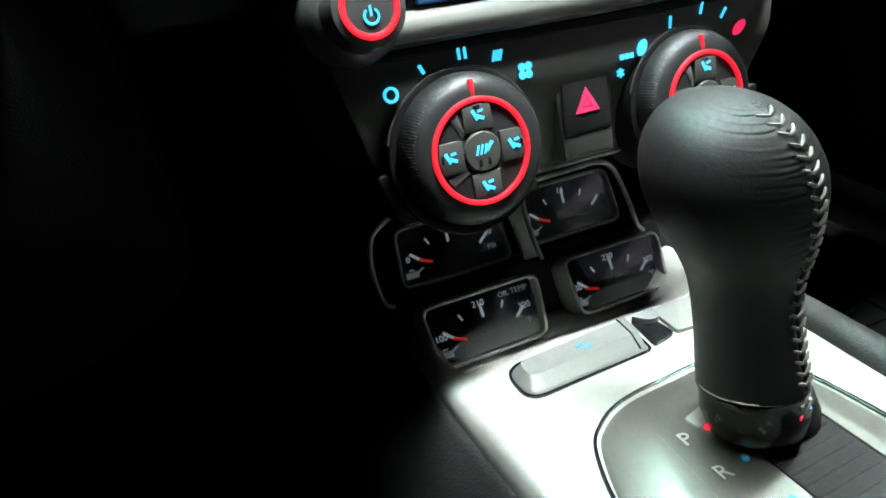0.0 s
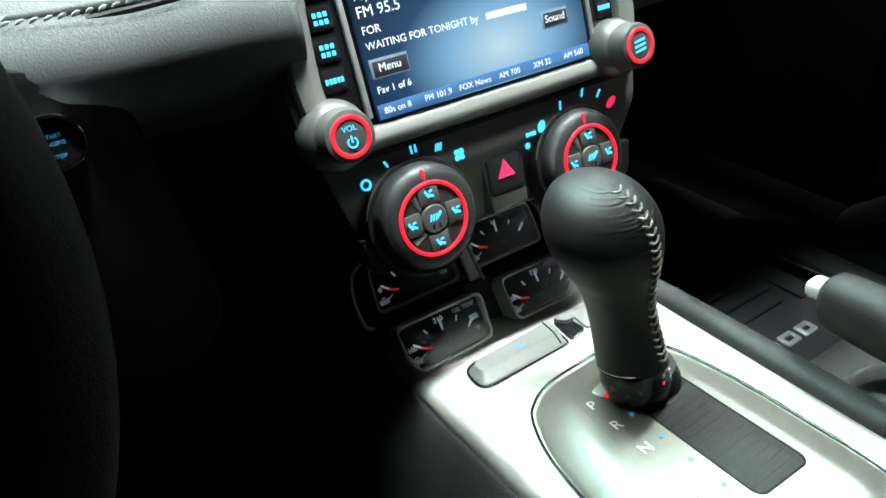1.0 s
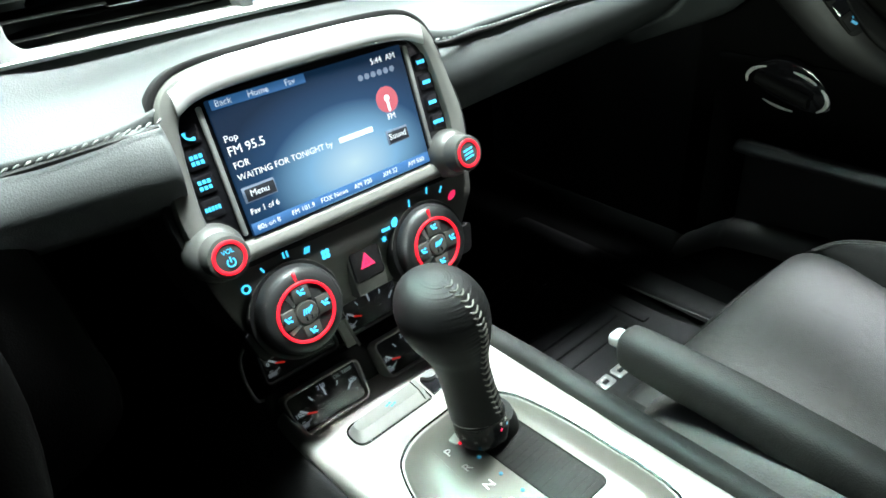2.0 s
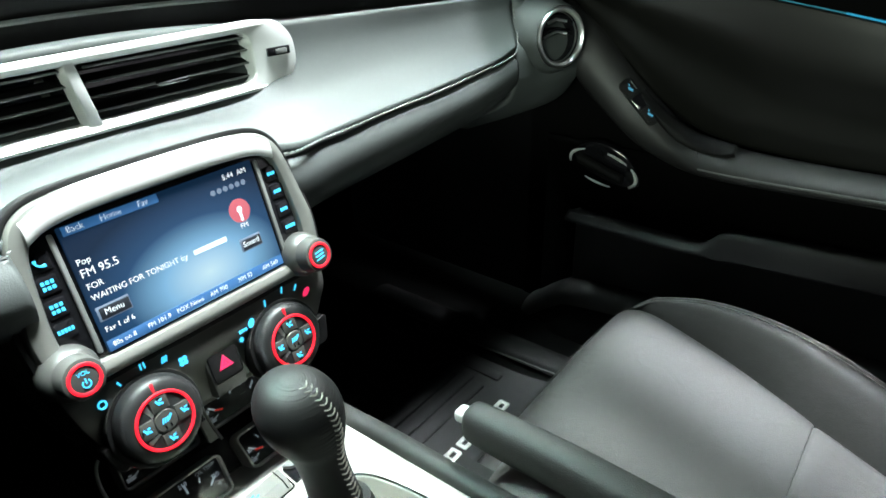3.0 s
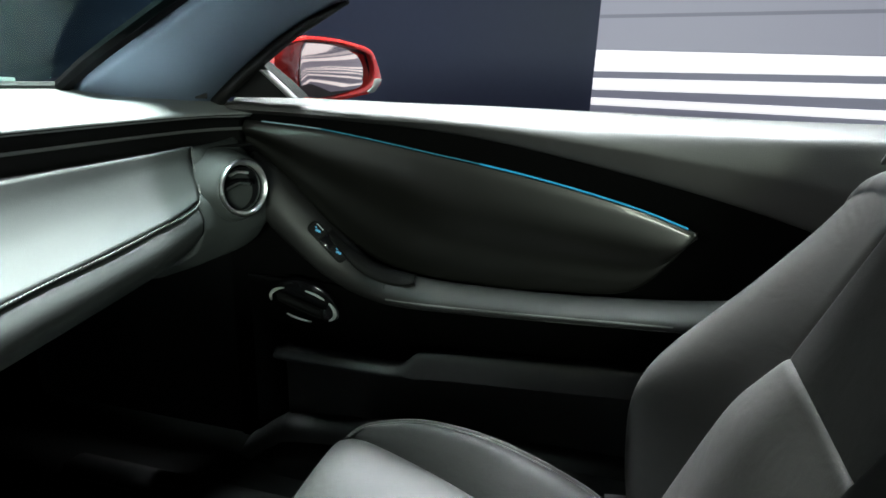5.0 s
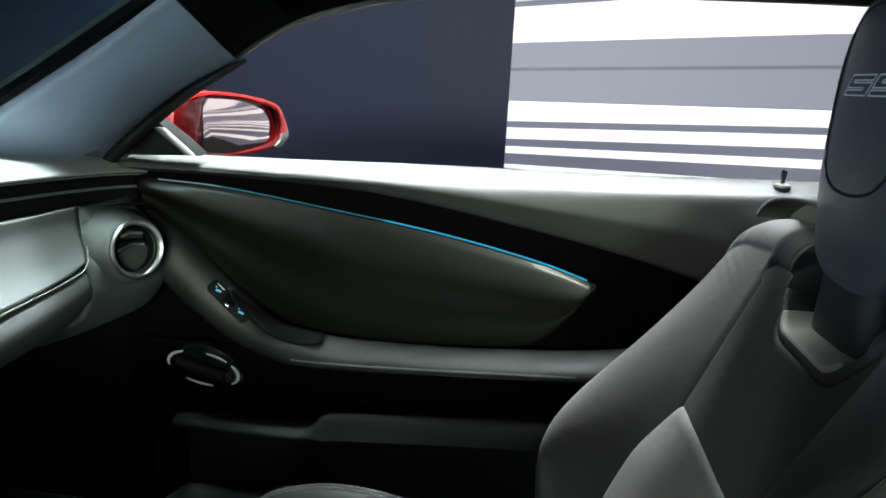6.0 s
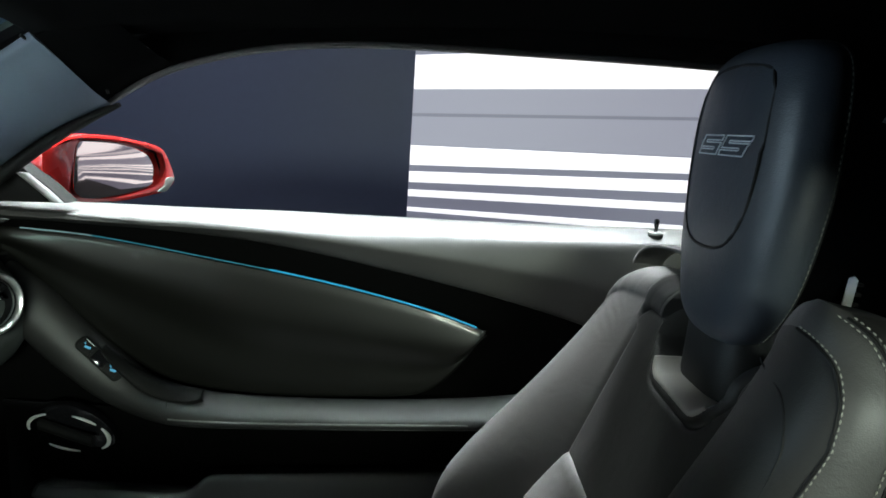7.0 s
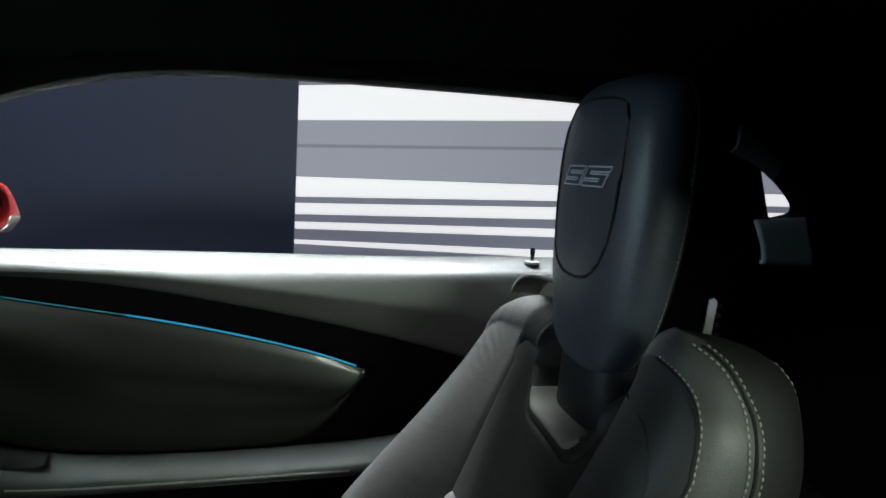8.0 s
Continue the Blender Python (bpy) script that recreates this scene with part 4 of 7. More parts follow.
# climate dials
def climate_dial(s):
    DM = SM @ Matrix.Translation((s * 0.0605 - 0.004, -0.0605 if s < 0 else -0.0622, -0.005 if s < 0 else -0.008))
    dial = part("climate_dial", *lathe([(0.0322, -0.012), (0.0322, 0.000), (0.0320, 0.009), (0.0314, 0.0130), (0.0299, 0.0160), (0.0272, 0.0182), (0.0238, 0.0192)], DM, 64), DIALGRIP, stack, "black ribbed climate dial with a red light ring")
    ribs = []
    for i in range(150):
        a = 2 * math.pi * i / 150
        if abs(math.atan2(math.sin(a - math.pi / 2), math.cos(a - math.pi / 2))) > 0.2:
            ribs.append(tube([DM @ Vector((r * math.cos(a), r * math.sin(a), h)) for r, h in ((0.0322, 0.001), (0.0320, 0.009), (0.0314, 0.0131), (0.0299, 0.0161), (0.0284, 0.0173))], 0.00020, 4))
    part("grip_ribs", *join(*ribs), DIALGRIP, dial)
    part("light_ring", *rim(circle(0.0221, 64), circle(0.0200, 64), DM, 0.003, 0.0006, 0.0206), REDRING, dial, "glowing red ring")
    part("pointer", *join(bar(DM, 0, 0.0252, 0.0019, 0.0075, 0, 0.0186, 0.0012)), REDRING, dial)
    part("dial_base", *lathe([(0.0200, 0.0150), (0.0200, 0.0170), (0.0, 0.0170)], DM), GLOSS, dial)
    for k in range(4):
        a = 90 * k
        K = DM @ Matrix.Rotation(radians(a), 4, "Z")
        w = [(-0.0066, 0.0084), (0.0066, 0.0084), (0.0064, 0.0186), (0.0, 0.0197), (-0.0064, 0.0186)]
        btn = part("dial_button", *plate(w, K, 0.004, 0.0008, 0.0203), CLIMATE, dial)
        G = K @ Matrix.Translation((0, 0.0145, 0.0204)) @ Matrix.Rotation(radians(-a), 4, "Z")
        marks = [bar(G, -0.0012, 0.0004, 0.0014, 0.0046, 25, 0, 0.0003), bar(G, 0.0008, -0.0006, 0.0042, 0.0015, -25, 0, 0.0003), bar(G, 0.0014, 0.0018, 0.0024, 0.0011, 10, 0, 0.0003)]
        part("button_mark", *join(*marks), CYAN, btn)
        part("tell_tale", *join(bar(K, 0, 0.0180, 0.003, 0.0012, 0, 0.0203, 0.0002)), GLOSS, btn)
        # Upper two wedges stand in for light caught on the button edges.
        fin = DM @ Matrix.Rotation(radians(a + 45), 4, "Z")
        if k in (0, 1):
            part("button_highlight", *plate([(-0.001, 0.0100), (0.0012, 0.0100), (0.0060, 0.0178), (0.0020, 0.0186)], fin, 0.003, 0.0006, 0.0196), SATIN, dial)
    part("centre_button", *lathe([(0.0084, 0.0165), (0.0084, 0.0200), (0.0078, 0.0208), (0.0, 0.0212)], DM, 32), CLIMATE, dial)
    marks = [bar(DM, -0.0026 + 0.0018 * j, 0.0010, 0.0009, 0.0042, -20, 0.0212, 0.0003) for j in range(3)] + [bar(DM, 0.0028, 0.0018, 0.0046, 0.0014, 50, 0.0212, 0.0003)]
    part("centre_mark", *join(*marks), CYAN, dial)
    part("centre_lamps", *join(bar(DM, -0.002, -0.0042, 0.0013, 0.003, 0, 0.0210, 0.0003), bar(DM, 0.002, -0.0042, 0.0013, 0.003, 0, 0.0210, 0.0003)), GLOSS, dial)
    WELL = DM @ Matrix.Translation((0, -0.0015, 0.005 if s < 0 else 0.008))
    well = part("dial_well", *rim(circle(0.0358, 64), circle(0.0318, 64), WELL, 0.030, 0.0010, 0.0010), SHROUD, stack, "black well round the dial")
    part("well_edge", *tube([WELL @ Vector((0.0360 * math.cos(a), 0.0360 * math.sin(a), 0.0002)) for a in np.linspace(0.3, 2.85, 30)], 0.00035, 6), CLIMATE, well)


climate_dial(-1)
climate_dial(1)
for s in (-1, 1):
    # Black plates stand in for the dark open space below the dials.
    low_edge = soft_corners([(s * 0.0300, -0.087), (s * 0.1000, -0.087), (s * 0.1055, -0.063), (s * 0.0360, -0.0700)], (0.002, 0.006, 0.004, 0.004))
    part("lower_mask", *stacked([(low_edge, -0.040), (low_edge, -0.0042), (inset(low_edge, 0.0008), -0.0034)], SM), SHROUD, stack, "black shroud below the dial")
# hazard switch
HM = SM @ Matrix.Translation((0.0000, -0.0552, -0.0100))
haz = part("hazard_switch", *plate([(-0.0140, -0.0235), (0.0140, -0.0235), (0.0165, 0.0175), (-0.0165, 0.0175)], HM, 0.04, 0.004, 0.006), CLIMATE, stack, "square hazard warning switch")
part("switch_gap", *rim(rrect(0.0268, 0.0275, 0.003), rrect(0.0256, 0.0263, 0.003), HM @ Matrix.Translation((0, 0.0015, 0)), 0.002, 0.0003, 0.0064), GLOSS, haz)
part("switch_face", *plate(rrect(0.0254, 0.0261, 0.003), HM @ Matrix.Translation((0, 0.0015, 0)), 0.004, 0.0008, 0.0068), PLASTIC, haz)
tri = [(0.0075 * math.sin(a), 0.0075 * math.cos(a) + 0.0005) for a in (0, 2 * math.pi / 3, 4 * math.pi / 3)]
tri_small = [(0.45 * x, 0.45 * (y - 0.0005) + 0.0005) for x, y in tri]
part("warning_triangle", *rim(tri, tri_small, HM @ Matrix.Translation((0, 0.001, 0)), 0.0008, 0.0002, 0.0074), REDHAZ, haz, "glowing red triangle")
part("warning_triangle_core", *plate([(0.7 * x, 0.7 * (y - 0.0005) + 0.0005) for x, y in tri_small], HM @ Matrix.Translation((0, 0.001, 0)), 0.0008, 0.0002, 0.0074), REDHAZ, haz)
# fan and temperature marks
O = SM @ Matrix.Translation((0, 0, -0.0003))
part("fan_off_mark", *rim(circle(0.0033, 24, -0.0935, -0.0322), circle(0.0021, 24, -0.0935, -0.0322), O, 0.001, 0.0003, 0.0010), CYAN, stack)
part("fan_mark", *join(bar(O, -0.0785, -0.0248, 0.0014, 0.0040, 25, 0, 0.0006)), CYAN, stack)
part("fan_mark", *join(*[bar(O, -0.0597 + d, -0.0213, 0.0012, 0.0050, 0, 0, 0.0006) for d in (-0.0014, 0.0014)]), CYAN, stack)
part("fan_mark", *join(*[bar(O, -0.0436 + d, -0.0250, 0.0011, 0.0046, -20, 0, 0.0006) for d in (-0.0016, 0, 0.0016)]), CYAN, stack)
part("fan_mark", *join(*[stacked([(circle(0.0018, 12, -0.0313 + dx, -0.0335 + dy), 0), (circle(0.0017, 12, -0.0313 + dx, -0.0335 + dy), 0.0006)], O) for dx, dy in ((-0.0015, 0.0017), (0.0017, 0.0018), (-0.0017, -0.0017), (0.0015, -0.0016))]), CYAN, stack)
part("cooling_mark", *join(*[bar(O, 0.0205 + dx, -0.0425 + dy, 0.0009, 0.0044, a, -0.0020, 0.0006) for dx, dy, a in ((-0.001, -0.001, 0), (-0.001, -0.001, 60), (-0.001, -0.001, -60))], *[bar(O, 0.0195 + 0.0028 * j, -0.0365, 0.0020, 0.0024, 0, 0, 0.0006) for j in range(3)]), CYAN, stack)
part("cold_mark", *stacked([([(0.0311 + 0.0028 * math.cos(a) + 0.0012 * math.sin(a), -0.034 + 0.0036 * math.sin(a)) for a in np.linspace(0, 2 * math.pi, 20, endpoint=False)], h) for h in (0, 0.0006)], O), CYAN, stack)
for u, vv, a in ((0.0488, -0.0253, -10), (0.0679, -0.0217, -20), (0.0813, -0.0257, -40)):
    part("temperature_mark", *join(bar(O, u, vv, 0.0012, 0.0056, a, 0, 0.0006)), CYAN, stack)
part("hot_mark", *stacked([([(0.0905 + 0.0040 * math.cos(a) - 0.001 * math.sin(a), -0.034 + 0.0022 * math.sin(a) + 0.0025 * math.cos(a)) for a in np.linspace(0, 2 * math.pi, 20, endpoint=False)], h) for h in (0, 0.0006)], O), REDHAZ, stack)

# ---- four auxiliary gauges ----
def gauge(x, y, z, lower, scale_text, unit, needle, name):
    GM = basis((x, y, z), (1, 0, 0), (0, 0.56, 0.83) if lower else (0, 0.49, 0.87))
    g = thing("auxiliary_gauge", (x, y, z - 0.02), "small black %s gauge in a grey frame" % name, "gauge", "auxiliary gauges")
    w, h = (0.070, 0.0340) if x < 0 else (0.066, 0.0335)
    s = 1 if x > 0 else -1
    o = [(-w / 2 * 1.02, h / 2), (w / 2 * 1.02, h / 2), (w / 2 * 0.94, -h / 2), (-w / 2 * 0.94, -h / 2)] if lower else [(-w / 2 * 0.94, h / 2), (w / 2 * 0.94, h / 2), (w / 2 * 1.02, -h / 2), (-w / 2 * 1.02, -h / 2)]
    def rounded(poly, r, n=5):
        out = []
        k = len(poly)
        for i in range(k):
            p, a, b = Vector(poly[i]), Vector(poly[i - 1]), Vector(poly[(i + 1) % k])
            q0, q1 = p + (a - p).normalized() * r, p + (b - p).normalized() * r
            for j in range(n):
                t = j / (n - 1)
                out.append(tuple(q0 * (1 - t) ** 2 + p * 2 * t * (1 - t) + q1 * t**2))
        return out
    ro = rounded(o, 0.006)
    part("gauge_frame", *rim(inset(ro, -0.0014), inset(ro, 0.0008), GM, 0.020, 0.0009, 0.003), GAUGEFRAME, g, "grey metallic frame")
    part("gauge_face", *plate(inset(ro, 0.0005), GM, 0.004, 0.0003, -0.004), DIALFACE, g)
    lens = part("gauge_lens", *plate(inset(ro, 0.0006), GM, 0.0008, 0.0002, 0.0012), GLASS, g, "clear glossy lens")
    lens.visible_shadow = False
    F = GM @ Matrix.Translation((0, 0, -0.0037))
    cx, cy = 0.0, -0.010
    for k, a in enumerate((62, 31, 0, -31, -62)):
        q = radians(90 + a)
        r = 0.019 if k != 2 else 0.0165
        part("scale_tick", *join(bar(F, cx + 1.35 * r * math.cos(q), cy + r * math.sin(q), 0.0011 if k % 2 else 0.0016, 0.0042 if k % 2 else 0.008, a * 0.8, 0, 0.0003)), GAUGEPRINT, g)
    for txt, u, vv in zip(scale_text, (-0.0275, -0.0010, 0.0262), (-0.0015, 0.0108, 0.0015)):
        if txt:
            lettering(txt, 0.0052, F @ Matrix.Translation((u, vv, 0.0002)), GAUGEPRINT, g, "scale_number")
    if unit:
        lettering(unit, 0.0046, F @ Matrix.Translation((0.0265, -0.0075, 0.0002)), GAUGEDIM, g, "unit")
    if name == "oil temperature":
        lettering("OIL TEMP", 0.0045, F @ Matrix.Translation((0.0215, 0.0115, 0.0002)), GAUGEDIM, g, "caption")
    part("needle", *join(bar(F, cx - 0.0172, cy + 0.0054, 0.0015, 0.0085, 70 + needle, 0.0008, 0.0006)), REDNEEDLE, g, "red needle")
    part("symbol", *join(bar(F, -0.0270, -0.0110, 0.0080, 0.0036, 0, 0, 0.0003), bar(F, -0.0215, -0.0092, 0.0050, 0.0010, 25, 0, 0.0003), bar(F, -0.0270, -0.0080, 0.0030, 0.0012, 0, 0, 0.0003)), GAUGEDIM, g)
    return g


gauge(-0.0455, -0.017, 0.6435, True, ("100", "210", "320"), "°F", 0, "oil temperature")
gauge(0.0445, -0.015, 0.6445, True, ("130", "230", "320"), "°F", 4, "transmission temperature")
gauge(-0.0435, 0.030, 0.6680, False, ("0", "40", "70"), "PSI", 0, "oil pressure")
gauge(0.0385, 0.030, 0.6715, False, ("8", "14", ""), "", -2, "battery")
podm = basis((0, 0.030, 0.6680), (1, 0, 0), (0, 0.56, 0.83))
pod = thing("gauge_pod", (0, 0.03, 0.64), "black hooded housing round the four gauges", "gauge housing")
HOODS = ([(-0.0045, -0.016), (-0.005, 0.0), (-0.008, 0.018), (-0.020, 0.0262), (-0.050, 0.0275), (-0.072, 0.0262), (-0.0855, 0.0215), (-0.093, 0.0142), (-0.0965, -0.0013), (-0.0955, -0.0199), (-0.090, -0.024)],
         [(0.006, -0.024), (0.004, -0.004), (0.005, 0.014), (0.012, 0.0225), (0.043, 0.0242), (0.0634, 0.0243), (0.0732, 0.0171), (0.0772, -0.0029), (0.0785, -0.0202), (0.082, -0.026)])
for path in HOODS:
    line_ = spline(path, 60)
    wall = [[podm @ Vector((x, y, h)) for h in (-0.020, -0.005, 0.009)] for x, y in line_]
    thick(part("hood_wall", *skin(wall, 60, 5), PLASTIC, pod, "black hood wall"), 0.002, 0)
    part("hood_edge", *tube([podm @ Vector((x, y, 0.010)) for x, y in line_], 0.0016, 8), GAUGEFRAME, pod, "grey hood edge")
part("hood_divider", *plate([(-0.0055, -0.024), (0.0055, -0.024), (0.0035, 0.016), (-0.0045, 0.016)], podm, 0.02, 0.0015, 0.010), GAUGEFRAME, pod, "grey strip between the hoods")
slab("pod_back", (-0.095, 0.066, 0.60), (0.095, 0.09, 0.76), PLASTIC, pod)
pf = [[(x, 0.075, 0.735), (x, 0.060, 0.700), (x, 0.052, 0.676), (x, 0.042, 0.652), (x, 0.024, 0.642), (x, 0.012, 0.654), (x, 0.004, 0.640), (x, -0.010, 0.612)] for x in (-0.093, -0.05, 0.0, 0.05, 0.093)]
thick(part("pod_body", *skin(pf, 16, 24), PLASTIC, pod, "black plastic gauge surround"), 0.006, 0)

# ---- the centre console ----
def top_z(y):
    return 0.6470 - 0.065 * (y + 0.083)


console = thing("centre_console", (0, -0.2, 0.39), "silver topped centre console between the seats", "console")
crow = []
for y, w in ((-0.006, 0.0880), (-0.014, 0.0885), (-0.024, 0.0890), (-0.032, 0.0892), (-0.038, 0.0893), (-0.045, 0.0893), (-0.052, 0.0893), (-0.058, 0.0892), (-0.08, 0.0884), (-0.112, 0.0868), (-0.15, 0.0852), (-0.22, 0.0825), (-0.30, 0.080), (-0.40, 0.078)):
    z = top_z(y)
    dip = 0.020 * min(1.0, max(0.0, (y + 0.0585) / 0.026)) ** 1.2
    ws = w + 0.004
    crow.append([(-w + 0.001, y, z - 0.030), (-w, y, z - 0.010), (-w + 0.0015, y, z - 0.003), (-w + 0.005, y, z), (-w + 0.011, y, z + 0.0004 - 0.35 * dip), (-w + 0.017, y, z + 0.0004 - 0.95 * dip), (-0.055, y, z + 0.001 - dip), (0, y, z + 0.0015 - dip), (0.055, y, z + 0.001 - dip), (ws - 0.006, y, z), (ws - 0.001, y, z - 0.003), (ws + 0.001, y, z - 0.012), (ws + 0.002, y, z - 0.030)])
thick(part("console_top", *skin(crow, 50, 60), SILVER, console, "satin silver painted console top"), 0.004, 0)
lrow = [[(-w + 0.003, y, top_z(y) - 0.010), (-w - 0.002, y, top_z(y) - 0.016), (-w - 0.012, y, top_z(y) - 0.05), (-w - 0.022, y, 0.53), (-w - 0.026, y, 0.39)] for y, w in ((0.30, 0.088), (0.02, 0.088), (-0.04, 0.0893), (-0.10, 0.0874), (-0.15, 0.0852), (-0.22, 0.0825), (-0.40, 0.078), (-0.60, 0.078))]
thick(part("console_side", *skin(lrow, 40, 20), POCKET, console, "black grained leather console side"), 0.008, 0)
rrow = [[(w - 0.001, y, top_z(y) - 0.006), (w + 0.004, y, top_z(y) + 0.003), (w + 0.012, y, top_z(y) + 0.004), (w + 0.019, y, top_z(y) - 0.002), (w + 0.022, y, top_z(y) - 0.03), (w + 0.024, y, 0.52), (w + 0.026, y, 0.39)] for y, w in ((0.25, 0.093), (0.02, 0.093), (-0.10, 0.0925), (-0.18, 0.089), (-0.26, 0.086), (-0.40, 0.084), (-0.60, 0.084))]
thick(part("console_rail", *skin(rrow, 40, 30), RAIL, console, "dark grey soft console rail"), 0.006, 0)
slab("console_core", (-0.09, -0.6, 0.39), (0.09, 0.05, 0.60), PLASTIC, console)
slab("console_rear", (-0.10, -0.85, 0.39), (0.10, -0.42, 0.69), LEATHER, console)

# storage lid in the console
LM = basis((0.002, -0.0655, top_z(-0.0655) + 0.0022), (1, 0, 0), (0, 1, -0.065))
ls = soft_corners([(-0.0620, 0.0030), (0.0110, 0.0050), (0.0085, -0.0200), (-0.0620, -0.0215)], (0.011, 0.003, 0.003, 0.009))
top_face = soft_corners([(-0.0570, -0.0010), (0.0100, 0.0025), (0.0078, -0.0110), (-0.0560, -0.0135)], (0.006, 0.001, 0.001, 0.005))
lid = part("storage_lid", *stacked([(ls, -0.004), (ls, 0.0012), (inset(ls, 0.0006), 0.0022), (inset(ls, 0.0016), 0.0030), (inset(top_face, -0.0006), 0.0066), (top_face, 0.0072)], LM), BEZEL, console, "small silver storage lid")
part("lid_gap", *rim(inset(ls, -0.0013), inset(ls, 0.0), LM, 0.004, 0.0002, 0.0022), GLOSS, lid)
part("lid_line", *tube([LM @ Vector((0.0052, 0.0035, 0.0073)), LM @ Vector((0.0038, -0.0108, 0.0073)), LM @ Vector((0.0030, -0.0190, 0.0035))], 0.0005, 6), GLOSS, lid)
part("lid_mark", *join(*[bar(LM, -0.022 + dx, -0.0065 + dy, 0.0028, 0.0018, 20, 0.0073, 0.0002) for dx, dy in ((-0.003, 0.001), (0.0, 0.002), (0.003, -0.001), (0.0, -0.002))]), CYANDIM, lid)
tray = part("lighter_recess", *plate(soft_corners([(0.0145, 0.004), (0.026, 0.0045), (0.028, -0.0165), (0.0118, -0.0195)], (0.003, 0.004, 0.005, 0.002)), LM, 0.006, 0.0005, 0.0024), GLOSS, console, "dark recess beside the lid")
part("recess_lip", *stacked([(soft_corners([(0.0150, 0.0042), (0.030, 0.0050), (0.0285, -0.0045), (0.0205, -0.0035)], (0.002, 0.003, 0.004, 0.003)), h) for h in (0.001, 0.0052)], LM), TRIM, tray)
part("sliding_door", *stacked([(soft_corners([(0.0300, 0.0050), (0.066, 0.0060), (0.062, -0.0190), (0.0285, -0.0165)], (0.002, 0.006, 0.006, 0.002)), h) for h in (-0.002, 0.0022, 0.0034)], LM), BEZEL, console, "silver sliding cover")

# gear selector plate
GP = basis((0, -0.19, top_z(-0.19) + 0.0020), (1, 0, 0), (0, 1, -0.065))
pl = [(-0.025, 0.0800), (0.0, 0.0822), (0.030, 0.0815), (0.052, 0.064), (0.060, 0.030), (0.062, -0.02), (0.058, -0.085), (0.030, -0.105), (0.0, -0.108), (-0.035, -0.105), (-0.064, -0.085), (-0.066, -0.02), (-0.062, 0.030), (-0.052, 0.0610), (-0.041, 0.0730)]
po = [tuple(p) for p in spline(pl, 80, True)]
splate = part("shift_plate", *stacked([(inset(po, -0.0015), -0.008), (inset(po, -0.001), -0.001), (po, 0.0008), (inset(po, 0.003), 0.0024), (inset(po, 0.012), 0.0062), (inset(po, 0.0205), 0.0091), (inset(po, 0.023), 0.0095)], GP), PLATE, console, "raised grey metallic gear plate")
part("plate_gap", *rim(inset(po, -0.0026), inset(po, -0.0010), GP, 0.003, 0.0002, 0.0024), GLOSS, splate)
slot = rrect(0.036, 0.094, 0.005, 5, 0.0145, -0.004)
part("slot_rim", *rim(inset(slot, -0.0012), slot, GP, 0.004, 0.0004, 0.0100), SHROUD, splate, "dark gap round the blind")
blind = part("slot_blind", *plate(slot, GP, 0.004, 0.0002, 0.0098), RUBBER, splate, "dark ribbed sliding blind")
part("blind_ribs", *join(*[bar(GP, 0.0145, -0.046 + 0.0058 * k, 0.0345, 0.0012, 2, 0.0098, 0.0004) for k in range(15)]), RUBBER, blind)
# gear letters with their lamps
for txt, y in (("P", 0.0440), ("R", 0.0245), ("N", 0.003), ("D", -0.017), ("M", -0.037)):
    L = GP @ Matrix.Translation((-0.0235, y, 0.0098)) @ Matrix.Rotation(radians(6), 4, "Y")
    lettering(txt, 0.0095, L @ Matrix.Scale(1.15, 4, (1, 0, 0)), WHITEPRINT, splate, "gear_letter", "CENTER", 0.0, 0.0002)
    part("gear_lamp", *lathe([(0.0015, 0), (0.0014, 0.0004), (0.0, 0.0006)], GP @ Matrix.Translation((-0.0115, y + 0.001, 0.0098)), 16), REDRING if txt == "P" else CYANDIM, splate)
part("front_notch", *plate(rrect(0.020, 0.008, 0.002), GP @ Matrix.Translation((-0.006, 0.0515, 0)) @ Matrix.Rotation(radians(14), 4, "Z"), 0.003, 0.0006, 0.0106), SILVER, splate)

# ---- gear lever ----
lever = thing("gear_lever", (0.004, -0.145, 0.66), "black leather gear lever with pale zigzag stitching", "gear lever")
HC = Vector((0.000, -0.1265, 0.7680))
BC = Vector((0.005, -0.1465, 0.6790))
axis = (HC - BC)
def lever_ring(c, rx, ry, n=14, back=0.0, tilt=0.12):
    return [(c[0] + rx * math.cos(a), c[1] + ry * math.sin(a) - (back * max(0, -math.sin(a))), c[2] + tilt * ry * math.sin(a)) for a in np.linspace(0, 2 * math.pi, n, endpoint=False)]


prof_full = [(0.000, 0.0185, 0.0215, 0.0), (0.012, 0.0180, 0.0213, 0.0), (0.030, 0.0175, 0.0212, 0.0), (0.046, 0.0188, 0.0222, 0.001), (0.058, 0.0225, 0.0250, 0.003), (0.070, 0.0280, 0.0290, 0.004), (0.084, 0.0317, 0.0318, 0.004), (0.098, 0.0316, 0.0315, 0.003), (0.110, 0.0268, 0.0272, 0.002), (0.118, 0.0190, 0.0195, 0.001), (0.1225, 0.0080, 0.0085, 0.0), (0.1232, 0.0010, 0.0010, 0.0)]
prof = [(h if h < 0.06 else 0.06 + (h - 0.06) * 0.86, rx, ry, fwd) for h, rx, ry, fwd in prof_full]
rings = []
for h, rx, ry, fwd in prof:
    c = BC + Vector((-0.006 * h / 0.09, 0.0195 * h / 0.088, h))
    rings.append(lever_ring((c.x, c.y + fwd, c.z + 0.003 * max(0.0, 1 - h / 0.03)), rx, ry, 14, 0.0, 0.12 - 0.52 * max(0.0, 1 - h / 0.05)))
NU, NV = 240, 150
v, f = skin(rings, NU, NV, True, True)
